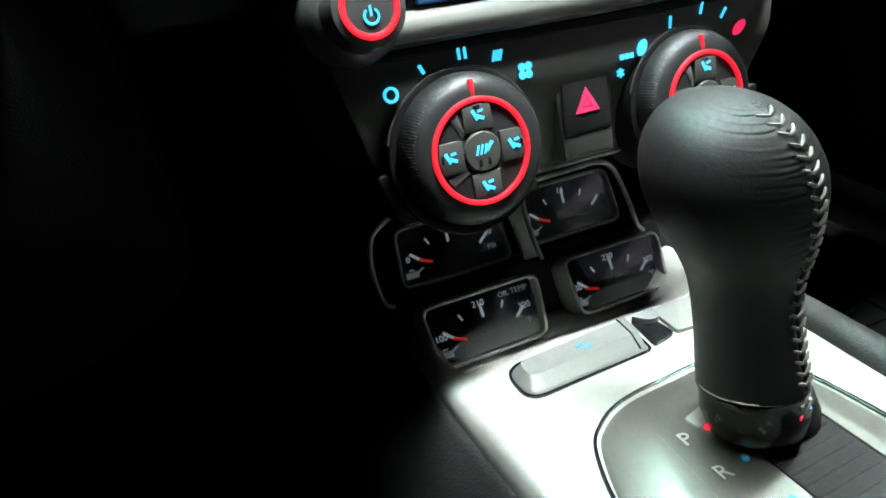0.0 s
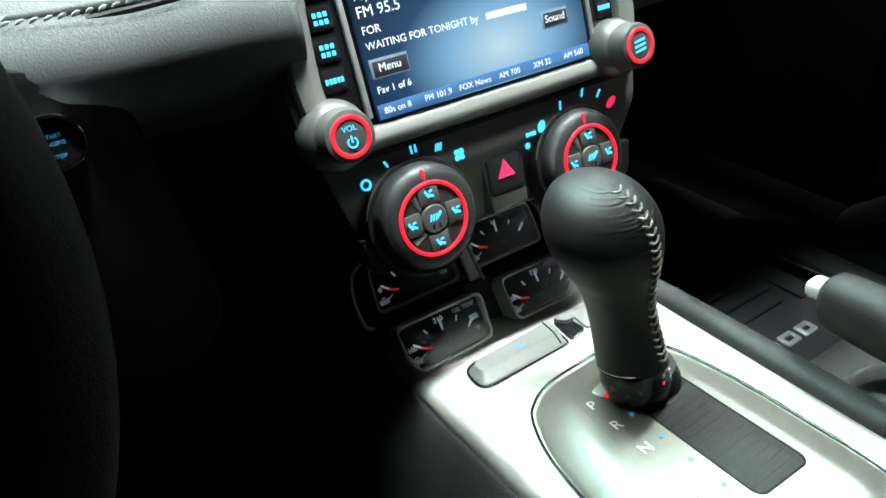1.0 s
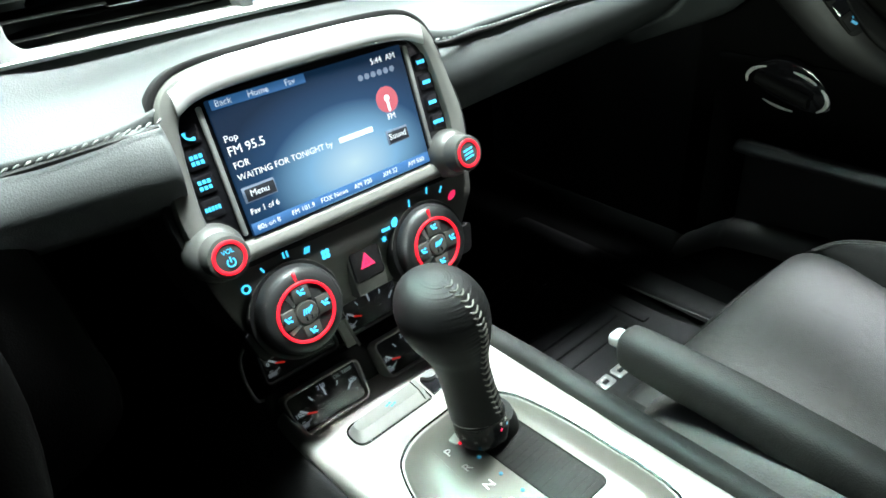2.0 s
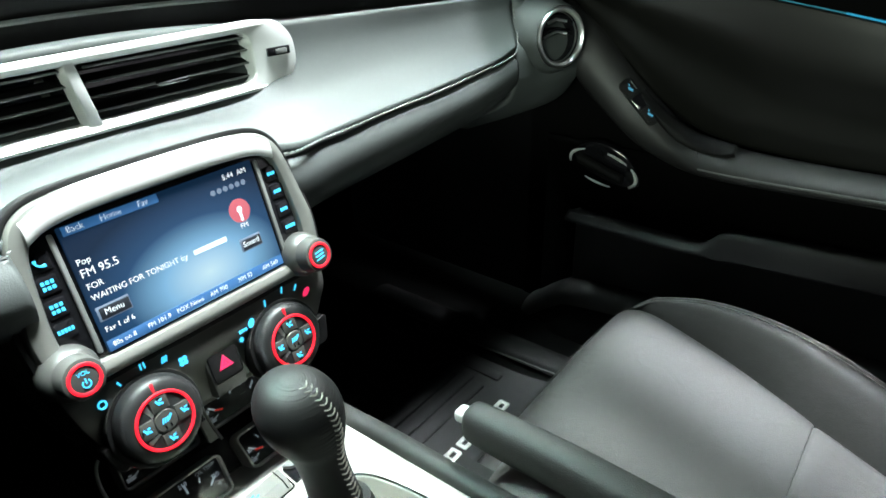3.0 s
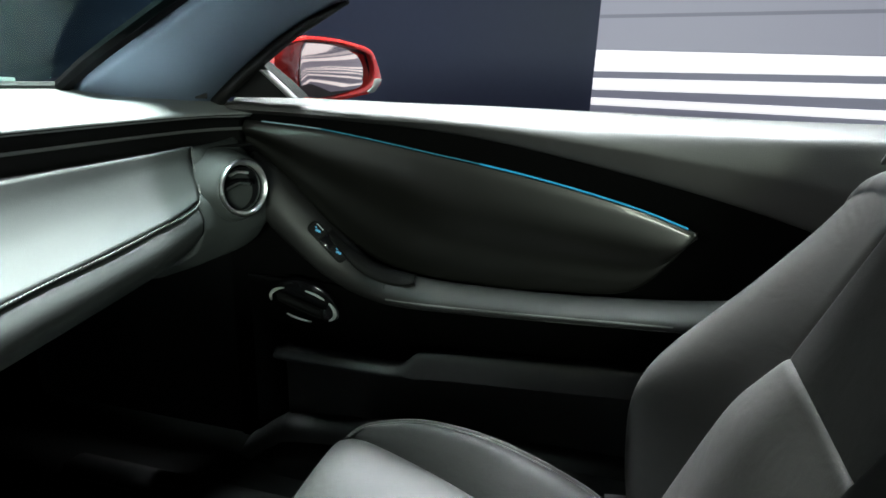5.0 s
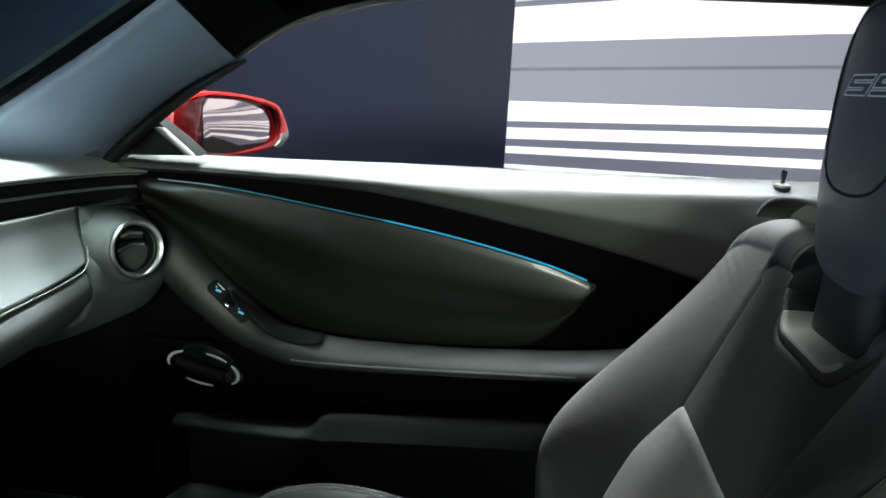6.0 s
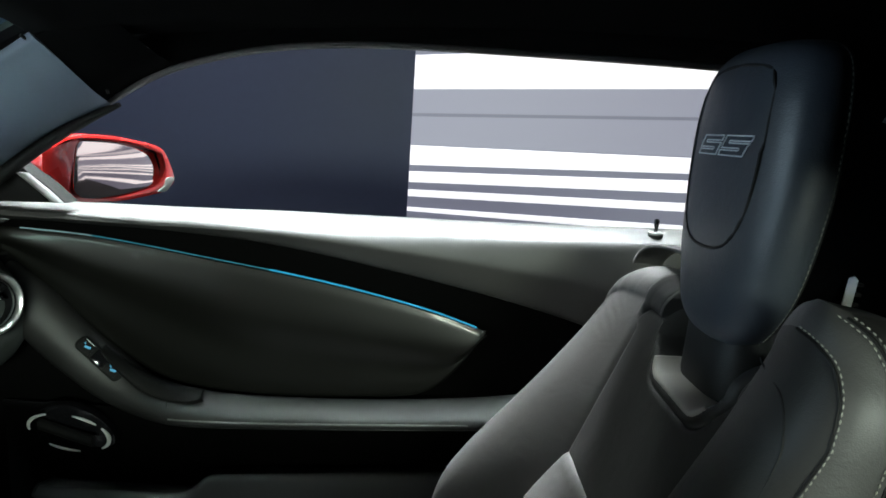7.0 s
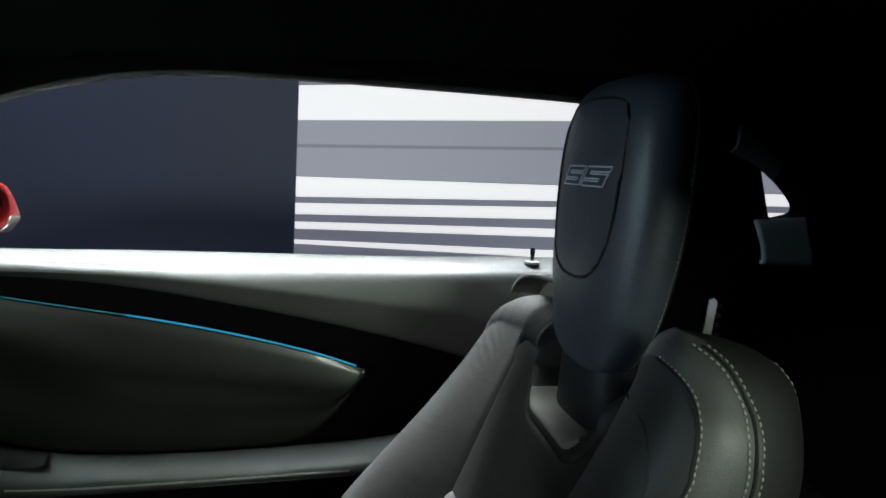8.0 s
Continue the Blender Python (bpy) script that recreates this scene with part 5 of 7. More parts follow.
grid = np.array(v).reshape(NU, NV, 3)
# leather drawn together along a seam down the rear right
random.seed(4)
j0 = int(NV * 0.79)
seam_raw = grid[:, j0]
run = np.concatenate([[0.0], np.cumsum(np.linalg.norm(np.diff(seam_raw, axis=0), axis=1))])
mid_line = grid.mean(axis=1)
waves = [(random.uniform(0.0019, 0.0040), random.uniform(0, 6.3), random.uniform(-140, 140), random.uniform(0.6, 1.2)) for _ in range(7)]
moved = grid.copy()
for i in range(4, NU - 2):
    rad = np.linalg.norm(grid[i] - mid_line[i], axis=1)
    head = min(1.0, max(0.0, (run[i] - 0.046) / 0.030))
    for j in range(NV):
        turn = (j - j0 + NV // 2) % NV - NV // 2
        a = 2 * math.pi * turn / NV * rad[j]
        reach = (0.0050 + 0.0105 * head) * (0.8 + 0.45 * math.sin(run[i] * 1340 + 1.7 * math.sin(run[i] * 517)))
        fall = math.exp(-(abs(a) / reach) ** 2.0)
        if fall < 0.01:
            continue
        wob = sum(k * math.sin(2 * math.pi * run[i] / w + ph + sl * abs(a)) for w, ph, sl, k in waves) / 2.6
        fold = (1 - abs(math.sin(math.pi * run[i] / 0.0034 + 0.9 * math.sin(a * 160 + run[i] * 90)))) - 0.4
        d = fall * (0.00034 * wob * (0.15 + 0.85 * head) - 0.00125 * fold * (0.25 + 0.75 * head) * math.exp(-abs(a) / 0.008)) - 0.0011 * math.exp(-(a / 0.0011) ** 2)
        out_ = (grid[i, j] - mid_line[i]) / max(rad[j], 1e-4)
        moved[i, j] = grid[i, j] + out_ * d
knob_ob = part("knob", moved.reshape(-1, 3).tolist(), f, KNOBHIDE, lever, "black leather wrapped knob", True, 80)
seam = [Vector(grid[i][j0]) for i in range(5, NU - 18)]
zig, acc = [], 0.0
for k, (a, b) in enumerate(zip(seam, seam[1:])):
    acc += (b - a).length
    if acc > 0.0044:
        acc = 0.0
        way = (b - a).normalized()
        nrm = (a - Vector(mid_line[k + 5])).normalized()
        side = nrm.cross(way).normalized()
        for s in (-1, 1):
            p0, p1 = a + nrm * 0.0002 - way * 0.0014, a + side * s * 0.0044 + nrm * 0.0003 + way * 0.0014
            zig.append(tube([p0, (p0 + p1) / 2 + nrm * 0.0005, p1], [0.0005, 0.0008, 0.0005], 5))
part("zigzag_stitching", *join(*zig), THREAD, knob_ob, "pale zigzag stitching")
CM = basis(BC + Vector((0, 0, 0.0045)), (1, 0, 0), (0, 1, -0.34))
BASEM = basis(BC + Vector((0.008, 0.004, 0.003)), (1, 0, 0), (0, 1, -0.10))
part("chrome_band", *stacked([([(x * 0.0190, y * 0.0220) for x, y in circle(1, 40)], h) for h in (-0.0006, 0.0003)], CM), CHROME, lever)
part("collar", *stacked([([(x * rx, y * ry) for x, y in circle(1, 40)], h) for rx, ry, h in ((0.0150, 0.0150, -0.0225), (0.0178, 0.0195, -0.0195), (0.0194, 0.0218, -0.0120), (0.0186, 0.0215, -0.0018))], CM), GLOSS, lever, "gloss black lever collar")
part("lever_boot", *stacked([([(0.005 + x * rx, -0.001 + y * ry) for x, y in circle(1, 40)], h) for rx, ry, h in ((0.0190, 0.0235, -0.0225), (0.0185, 0.0225, -0.0150), (0.0165, 0.0190, -0.0085))], BASEM), RUBBER, lever)
for dx, dz, mt in ((0.002, -0.0045, WHITEPRINT), (0.008, -0.0045, WHITEPRINT), (0.001, -0.0085, REDHAZ), (0.008, -0.0085, CYANDIM)):
    part("collar_mark", *box(basis(CM @ Vector((dx, -0.0212 * math.sqrt(1 - (dx / 0.0192) ** 2) - 0.0003, dz)), (1, 0.4, 0), (0, 0.1, 1)), 0.0020, 0.0015, 0.0008), mt, lever)

# ---- handbrake ----
brake = thing("handbrake", (0.13, -0.3, 0.62), "dark grey leather handbrake lever with a chrome button", "handbrake")
hb = []
for y, z, w, h in ((-0.184, 0.693, 0.0120, 0.0130), (-0.190, 0.693, 0.0155, 0.0165), (-0.215, 0.693, 0.0168, 0.0180), (-0.27, 0.693, 0.0172, 0.0188), (-0.33, 0.691, 0.0172, 0.0188), (-0.40, 0.687, 0.0170, 0.0185), (-0.46, 0.681, 0.0165, 0.0180)):
    hb.append([(0.128 + w * math.copysign(abs(math.cos(a)) ** 0.75, math.cos(a)), y + 0.1 * h * math.sin(a), z + h * math.copysign(abs(math.sin(a)) ** 0.75, math.sin(a))) for a in np.linspace(0, 2 * math.pi, 16, endpoint=False)])
hbl = part("brake_grip", *skin(hb, 40, 40, True, True), BRAKEHIDE, brake, "dark grey leather brake grip")
part("grip_seam", *tube([(0.128, y, z) for y, z in ((-0.19, 0.6715), (-0.27, 0.6725), (-0.40, 0.669))], 0.0012, 6), RUBBER, hbl)
BM = basis((0.126, -0.187, 0.698), (-1, 0, 0), (0, 0.1, 1))
# Pale paint gives the chrome button its reflected brightness.
part("release_button", *stacked([(rrect(0.0150, 0.0110, 0.0035), -0.004), (rrect(0.0150, 0.0110, 0.0035), 0.011), (rrect(0.0135, 0.0095, 0.0032), 0.0130), (rrect(0.010, 0.006, 0.0025), 0.0136)], BM), FRAME, brake, "bright chrome release button")
bt = [[(x0, y, z0 + 0.004 * k), (x0 + 0.012, y, z0 + 0.012 + 0.004 * k), (x0 + 0.030, y, z0 + 0.020 + 0.003 * k), (x0 + 0.048, y, z0 + 0.020), (x0 + 0.062, y, z0 + 0.004), (x0 + 0.066, y, z0 - 0.03)] for k, (y, x0, z0) in enumerate(((-0.205, 0.107, 0.612), (-0.222, 0.103, 0.632), (-0.25, 0.100, 0.643), (-0.30, 0.098, 0.650), (-0.36, 0.097, 0.654), (-0.44, 0.097, 0.654)))]
boot = thick(part("brake_boot", *skin(bt, 28, 24), BOOT, brake, "stitched grey leather brake boot"), 0.003, 0)
for dx, dz in ((0.016, 0.0165), (0.022, 0.0185)):
    part("boot_stitching", *stitches(spline([(x0 + dx, y, z0 + dz + 0.004 * k) for k, (y, x0, z0) in enumerate(((-0.225, 0.103, 0.633), (-0.25, 0.100, 0.6430), (-0.30, 0.098, 0.650), (-0.36, 0.097, 0.654)))], 30), (0, 0, 1), 0.0035, 0.0025, 0.0008, 0.6), SEATTHREAD, boot, "pale stitching")
slab("brake_tray", (0.105, -0.55, 0.50), (0.165, -0.15, 0.60), PLASTIC, brake)

# ---- passenger door ----
door = thing("passenger_door", (0.74, -0.4, 0.35), "dark grey car door with a lacquered insert and blue light strip", "car door")
# upper ledge below the window
DY = (0.09, 0.03, -0.035, -0.20, -0.326, -0.50, -0.66, -0.83, -0.96)
BELT = (1.026, 1.027, 1.028, 1.031, 1.034, 1.036, 1.038, 1.043, 1.046)
RIDGE = (1.010, 1.010, 1.010, 1.006, 0.996, 0.968, 0.936, 0.893, 0.87)
up = []
for y, b, r in zip(DY, BELT, RIDGE):
    up.append([(0.775, y, b - 0.006), (0.756, y, b), (0.736, y, b - 0.0035), (0.719, y, b - 0.011), (0.708, y, b - 0.022 if b - r > 0.05 else b * 0.6 + r * 0.4), (0.7025, y, b * 0.55 + r * 0.45 - 0.004), (0.704, y, b * 0.35 + r * 0.65), (0.712, y, r + 0.003), (0.722, y, r - 0.001), (0.732, y, r - 0.002)])
upper_door = thick(part("upper_panel", *skin(up, 60, 40), DOORVINYL, door, "grey vinyl upper door panel"), 0.006, 0)
part("glass_seal", *tube([(0.758, y, b - 0.005) for y, b in zip(DY, BELT)], 0.005, 8), RUBBER, upper_door)
# lacquered insert
TOPL = [(0.06, 0.994), (0.03, 0.995), (-0.08, 0.989), (-0.247, 0.967), (-0.36, 0.951), (-0.453, 0.934), (-0.54, 0.914), (-0.605, 0.894), (-0.618, 0.889)]
LOWL = [(0.062, 0.962), (0.035, 0.945), (-0.03, 0.888), (-0.10, 0.828), (-0.18, 0.786), (-0.30, 0.774), (-0.44, 0.779), (-0.545, 0.797), (-0.617, 0.884)]
ins = []
for (y0, z0), (y1, z1) in zip(TOPL, LOWL):
    row = []
    for t, dx in ((0, 0.0), (0.10, -0.003), (0.35, -0.005), (0.6, 0.004), (0.85, 0.004), (1, 0.008)):
        row.append((0.712 + dx - 0.012 * max(0, y0), y0 + (y1 - y0) * t, z0 + (z1 - z0) * t))
    ins.append(row)
insert = thick(part("door_insert", *skin(ins, 60, 30), INSERT, door, "dark lacquered door insert"), 0.006, 0)
# Near-black skin puts the shade under the overhang into the colour.
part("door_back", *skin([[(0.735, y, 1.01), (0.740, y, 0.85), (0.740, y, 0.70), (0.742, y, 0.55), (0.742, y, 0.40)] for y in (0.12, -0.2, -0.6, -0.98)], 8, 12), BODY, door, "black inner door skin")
line = spline([(0.709, y, z + 0.002) for y, z in TOPL[1:-1]], 60)
# Front length glows faintly in place of the insert edge's highlight.
part("light_guide", *tube(line[:10], 0.0009, 8), PALESTRIP, insert, "pale front end of the light strip")
part("light_guide", *tube(line[9:26], 0.0009, 8), BLUEDIM, insert, "dim blue stretch of the light strip")
part("light_strip", *tube(line[25:], 0.0013, 8), BLUESTRIP, insert, "blue glowing ambient light strip")
# sweeping armrest
ARMT = [(0.05, 0.945), (0.0, 0.912), (-0.05, 0.864), (-0.10, 0.820), (-0.15, 0.787), (-0.22, 0.773), (-0.31, 0.770), (-0.45, 0.774), (-0.60, 0.786), (-0.70, 0.80)]
ARML = [(0.04, 0.880), (0.005, 0.838), (-0.04, 0.800), (-0.085, 0.768), (-0.14, 0.748), (-0.20, 0.741), (-0.31, 0.744), (-0.45, 0.752), (-0.62, 0.762), (-0.72, 0.77)]
arm = []
for (y0, z0), (y1, z1) in zip(ARMT, ARML):
    k = min(1.0, max(0.0, (-y0 - 0.10) / 0.12))
    arm.append([(0.722, y0 - 0.002, z0 - 0.004 * k), (0.708, y0, z0 + 0.001), (0.694 - 0.010 * k, y0 * 0.8 + y1 * 0.2, z0 * 0.8 + z1 * 0.2 + 0.001), (0.684 - 0.016 * k, y0 * 0.5 + y1 * 0.5, z0 * 0.5 + z1 * 0.5), (0.682 - 0.016 * k, y1 * 0.85 + y0 * 0.15, z1 * 0.85 + z0 * 0.15), (0.688 - 0.012 * k, y1, z1 - 0.002), (0.716, y1 - 0.004, z1 - 0.014), (0.735, y1 - 0.004, z1 - 0.016)])
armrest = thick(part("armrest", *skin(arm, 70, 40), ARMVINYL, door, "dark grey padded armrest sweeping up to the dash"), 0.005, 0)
seamline = spline([(0.6675, -0.188, 0.750), (0.6655, -0.25, 0.751), (0.6655, -0.31, 0.753), (0.6655, -0.45, 0.760), (0.667, -0.60, 0.768)], 60)
# Upper of two pale lines stands in for the armrest edge highlight.
part("armrest_pale_line", *tube([(p[0] - 0.0030, p[1], p[2] + 0.0005) for p in seamline], 0.0015, 8), TRIM, armrest, "grey satin welt")
part("armrest_pale_line", *tube([(p[0] + 0.0010, p[1], p[2] - 0.0075) for p in seamline], 0.0014, 8), TRIM, armrest, "grey satin welt")
part("armrest_groove", *tube([(p[0] - 0.0012, p[1], p[2] - 0.0035) for p in seamline], 0.0016, 6), RUBBER, armrest)
part("armrest_seam", *tube([(0.690, -0.178, 0.776), (0.674, -0.182, 0.766), (0.6665, -0.186, 0.754), (0.672, -0.19, 0.742)], 0.0012, 6), RUBBER, armrest)
ledge_rows = []
for y0, z0, w in ((-0.085, 0.835, 0.002), (-0.105, 0.818, 0.008), (-0.135, 0.799, 0.014), (-0.17, 0.785, 0.015), (-0.205, 0.779, 0.010), (-0.225, 0.777, 0.002)):
    k = min(1.0, max(0.0, (-y0 - 0.10) / 0.12))
    ledge_rows.append([(0.704, y0, z0 + 0.004), (0.694 - 0.004 * k, y0 - 0.002, z0 + 0.004), (0.684 - 0.008 * k, y0 - 0.004, z0 + 0.003 - w), (0.690, y0 - 0.004, z0 - 0.006 - w)])
thick(part("pull_cup", *skin(ledge_rows, 40, 12), PLASTIC, armrest, "black pull cup in the armrest"), 0.0012, 0)
# window and lock switches
swp = part("switch_panel", *plate(rrect(0.078, 0.022, 0.008), basis((0.6870, -0.086, 0.8235), (0.05, -0.71, -0.70), (0.53, -0.53, 0.58)), 0.006, 0.002, 0.002), PLASTIC, door, "black switch panel")
for d in (-0.024, 0.0, 0.022):
    B = basis(Vector((0.6855, -0.0862, 0.8243)) + d * Vector((0.05, -0.71, -0.70)).normalized(), (0.05, -0.71, -0.70), (0.53, -0.53, 0.58))
    sw = part("rocker_switch", *plate(rrect(0.020, 0.018, 0.003), B, 0.004, 0.0012, 0.004), GLOSS if d == 0 else PLASTIC, swp)
    if d:
        part("switch_mark", *join(bar(B, 0.002, 0, 0.008, 0.0032, 20, 0.0042, 0.0003), bar(B, -0.004, 0.002, 0.003, 0.0016, -30, 0.0042, 0.0003)), CYANMID, sw)
        part("switch_edge", *join(bar(B, 0, 0.0068, 0.014, 0.0010, 0, 0.0042, 0.0003)), SATIN, sw)
# chrome inner handle
HDM = basis((0.700, -0.043, 0.715), (0.15, -1, -0.28), (0, -0.28, 1))
hnd = part("inner_handle", *plate([tuple(p) for p in spline([(-0.056, 0.006), (-0.03, 0.026), (0.01, 0.026), (0.045, 0.008), (0.056, -0.014), (0.03, -0.026), (-0.02, -0.024), (-0.05, -0.012)], 48, True)], HDM, 0.014, 0.002, 0.002), GLOSS, door, "dark oval handle recess with chrome edges")
# Short tapered arcs of pale paint stand in for glints on chrome.
for a0, a1, r in ((2.3, 3.5, 0.0026), (-0.5, 0.75, 0.0030), (0.95, 1.6, 0.0020), (4.3, 5.1, 0.0018)):
    pts = [HDM @ Vector((0.054 * math.cos(a), 0.0255 * math.sin(a), 0.008)) for a in np.linspace(a0, a1, 14)]
    part("chrome_edge", *tube([(p[0] - 0.014, p[1], p[2]) for p in pts], [r * (0.35 + 0.65 * math.sin(math.pi * (q + 0.5) / 14)) for q in range(14)], 8), FRAME, hnd, "chrome handle edge")
part("pull_lever", *skin([[(0.688 + dx, 0.002 - 0.075 * t, 0.722 - 0.022 * t + dz) for dx, dz in ((0, 0.008), (-0.008, 0.002), (-0.006, -0.007), (0.004, -0.008))] for t in (0, 0.35, 0.7, 1)], 14, 12, True, True), PLASTIC, hnd)
# lower panel with the map pocket
lowp = [[(0.728, y, 0.735), (0.733, y, 0.69), (0.735, y, 0.65), (0.735, y, 0.60), (0.735, y, 0.40)] for y in (0.08, -0.2, -0.5, -0.75)]
# Near-black base holds the shade below the armrest.
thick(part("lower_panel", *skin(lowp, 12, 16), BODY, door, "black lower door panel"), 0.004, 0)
pt, pb = [], []
pk = []
for y, z in ((0.012, 0.604), (0.0, 0.600), (-0.10, 0.600), (-0.18, 0.601), (-0.207, 0.606), (-0.222, 0.620), (-0.236, 0.632), (-0.27, 0.637), (-0.40, 0.647), (-0.55, 0.658), (-0.68, 0.668)):
    k = min(1.0, max(0.0, (-0.205 - y) / 0.03))
    z += 0.021
    pk.append([(0.732, y, z - 0.012), (0.700, y, z - 0.004), (0.689, y, z + 0.001), (0.682, y, z - 0.003), (0.678 - 0.003 * k, y, z - 0.006 - 0.024 * k), (0.681 - 0.004 * k, y, z - 0.010 - 0.027 * k), (0.698, y, z - 0.016 - 0.030 * k), (0.722, y, z - 0.030 - 0.034 * k), (0.728, y, 0.40)])
thick(part("map_pocket", *skin(pk, 70, 24), POCKET, door, "dark grey door map pocket"), 0.004, 0)
# lock pin
PNM = Matrix.Translation((0.728, -0.846, 1.040))
part("lock_grommet", *lathe([(0.0065, -0.030), (0.0085, -0.010), (0.0105, -0.001), (0.0105, 0.001)], PNM, 24), RUBBER, door, "black tapered pin guide")
part("lock_collar", *lathe([(0.0105, 0.001), (0.0105, 0.004), (0.0085, 0.0055), (0.0, 0.0055)], PNM, 24), TRIM, door, "grey collar of the lock pin")
part("lock_pin", *lathe([(0.0026, 0.0), (0.0026, 0.012), (0.0036, 0.014), (0.0038, 0.021), (0.0026, 0.0235), (0.0, 0.024)], PNM, 20), GLOSS, door, "black door lock pin")
part("sill_plate", *skin([[(0.60, y, 0.405), (0.58, y, 0.412), (0.553, y, 0.412), (0.545, y, 0.400)] for y in (0.35, 0.1, -0.2, -0.6)], 10, 12), PLASTIC, shell, "black sill trim")
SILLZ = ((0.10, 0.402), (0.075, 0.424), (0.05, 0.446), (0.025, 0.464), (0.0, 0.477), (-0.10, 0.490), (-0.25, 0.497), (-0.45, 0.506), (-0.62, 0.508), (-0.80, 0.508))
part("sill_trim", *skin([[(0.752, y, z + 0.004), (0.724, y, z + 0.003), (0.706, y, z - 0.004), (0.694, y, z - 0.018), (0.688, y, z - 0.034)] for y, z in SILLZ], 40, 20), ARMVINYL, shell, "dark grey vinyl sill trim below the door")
# The sill's side is darkened to hold the shade below its top edge.
part("sill_dark_side", *skin([[(0.690, y, z - 0.032), (0.684, y, z - 0.060), (0.672, y, min(0.41, z - 0.07)), (0.66, y, 0.385)] for y, z in SILLZ], 30, 12), CARPET, shell, "black carpet up the side of the sill")
part("sill_edge", *tube([(0.532, 0.30, 0.412), (0.532, 0.07, 0.412), (0.540, -0.07, 0.412), (0.541, -0.3, 0.412)], 0.0016, 6), RAIL, shell)

# ---- outside mirror ----
mirror = thing("door_mirror", (0.95, 0.06, 1.0), "red painted outside mirror with bright stripes in its glass", "car mirror")
MM = basis((1.0, 0.030, 1.063), (0.959, -0.283, 0.0), (0, 0, 1))
face = [(-0.149, 0.032), (-0.126, 0.045), (-0.097, 0.055), (-0.035, 0.056), (0.032, 0.048), (0.091, 0.036), (0.114, 0.016), (0.133, -0.030), (0.113, -0.050), (0.089, -0.056), (0.0, -0.062), (-0.079, -0.055), (-0.115, -0.050), (-0.148, -0.012)]
fo = [(1.08 * p[0] - 0.004, p[1]) for p in spline(face, 64, True)]
opening = [(-0.084, 0.043), (-0.067, 0.046), (0.004, 0.041), (0.083, 0.026), (0.094, 0.016), (0.101, -0.012), (0.090, -0.032), (0.059, -0.043), (-0.006, -0.051), (-0.072, -0.051), (-0.097, -0.039), (-0.100, -0.019), (-0.092, 0.020)]
oo = [(1.08 * p[0] - 0.004, p[1]) for p in spline(opening, 64, True)]
part("mirror_rim", *rim(fo, oo, MM, 0.030, 0.006, 0.004), REDPAINT, mirror, "glossy red mirror housing")
part("mirror_shell", *stacked([(fo, -0.025), (inset(fo, 0.004), -0.05), (inset(fo, 0.014), -0.07), (inset(fo, 0.030), -0.082)], MM), REDPAINT, mirror)
part("mirror_gasket", *rim(inset(oo, -0.001), inset(oo, 0.0018), MM, 0.008, 0.0006, -0.004), GLOSS, mirror)
part("mirror_glass", *plate(inset(oo, 0.001), MM @ Matrix.Translation((0, 0, -0.0005)) @ Matrix.Rotation(radians(2.5), 4, "Y") @ Matrix.Rotation(radians(-3.5), 4, "X"), 0.003, 0.0005, 0.0), MIRROR, mirror, "tinted mirror glass")
part("mirror_cap", *plate([tuple(p) for p in spline([(0.134, -0.028), (0.112, -0.026), (0.104, -0.040), (0.088, -0.050), (0.112, -0.051)], 24, True)], MM, 0.01, 0.002, 0.0062), SILVER, mirror)
part("mirror_arm", *skin([[(0.74 + 0.10 * t, 0.075 + 0.02 * t + a, 1.045 + 0.006 * t + b) for a, b in ((-0.03, 0.0), (0, 0.018), (0.03, 0.0), (0, -0.012))] for t in (0, 0.5, 1, 1.4)], 12, 16, True, True), GLOSS, mirror)
sail = thing("mirror_sail", (0.70, 0.03, 1.03), "black corner trim at the foot of the mirror", "trim")
part("sail_panel", *plate([(0.105, 1.030), (-0.040, 1.036), (-0.015, 1.058), (0.025, 1.086), (0.06, 1.065)], Matrix(((0, 0, -1, 0.700), (1, 0, 0, 0), (0, 1, 0, 0), (0, 0, 0, 1))), 0.03, 0.004), PLASTIC, sail)
# Lighter strip stands in for the soft highlight on the black sail.
part("sail_edge", *skin([[(0.693 + dx, y + dy, z) for dx, dy in ((0, 0.006), (-0.004, 0), (0, -0.008), (0.012, -0.004), (0.012, 0.004))] for y, z in ((0.016, 1.074), (0.003, 1.064), (-0.016, 1.049), (-0.030, 1.037))], 14, 14, True, True), SAILEDGE, sail, "grey satin sail edge")

anchor = thing("seat_belt_anchor", (0.668, -0.565, 0.452), "pale metal seat belt anchor with a black end beside the seat", "seat belt")
ANM = basis((0.668, -0.566, 0.474), (0.10, -1, 0.04), (-0.75, -0.05, 0.65))
part("anchor_plate", *plate([(-0.024, -0.010), (0.020, -0.012), (0.020, 0.012), (-0.014, 0.012), (-0.024, 0.004)], ANM, 0.006, 0.002), WHITEMETAL, anchor, "pale metal plate")
part("anchor_end", *plate(rrect(0.022, 0.034, 0.007, 5, 0.028, 0.0), ANM, 0.016, 0.003, 0.004), SHROUD, anchor, "black plastic end")
part("anchor_foot", *skin([[(0.66, -0.590, z), (0.66, -0.545, z), (0.69, -0.545, z), (0.69, -0.590, z)] for z in (0.39, 0.43, 0.470)], 6, 16, True, True), SHROUD, anchor)

# ---- passenger seat ----
seat = thing("passenger_seat", (0.395, -0.45, 0.39), "black leather bucket seat with pale double stitching", "car seat")
SX = 0.395


SEAMY = (-0.66, -0.60, -0.495, -0.418, -0.388, -0.31, -0.22, -0.157, -0.10)
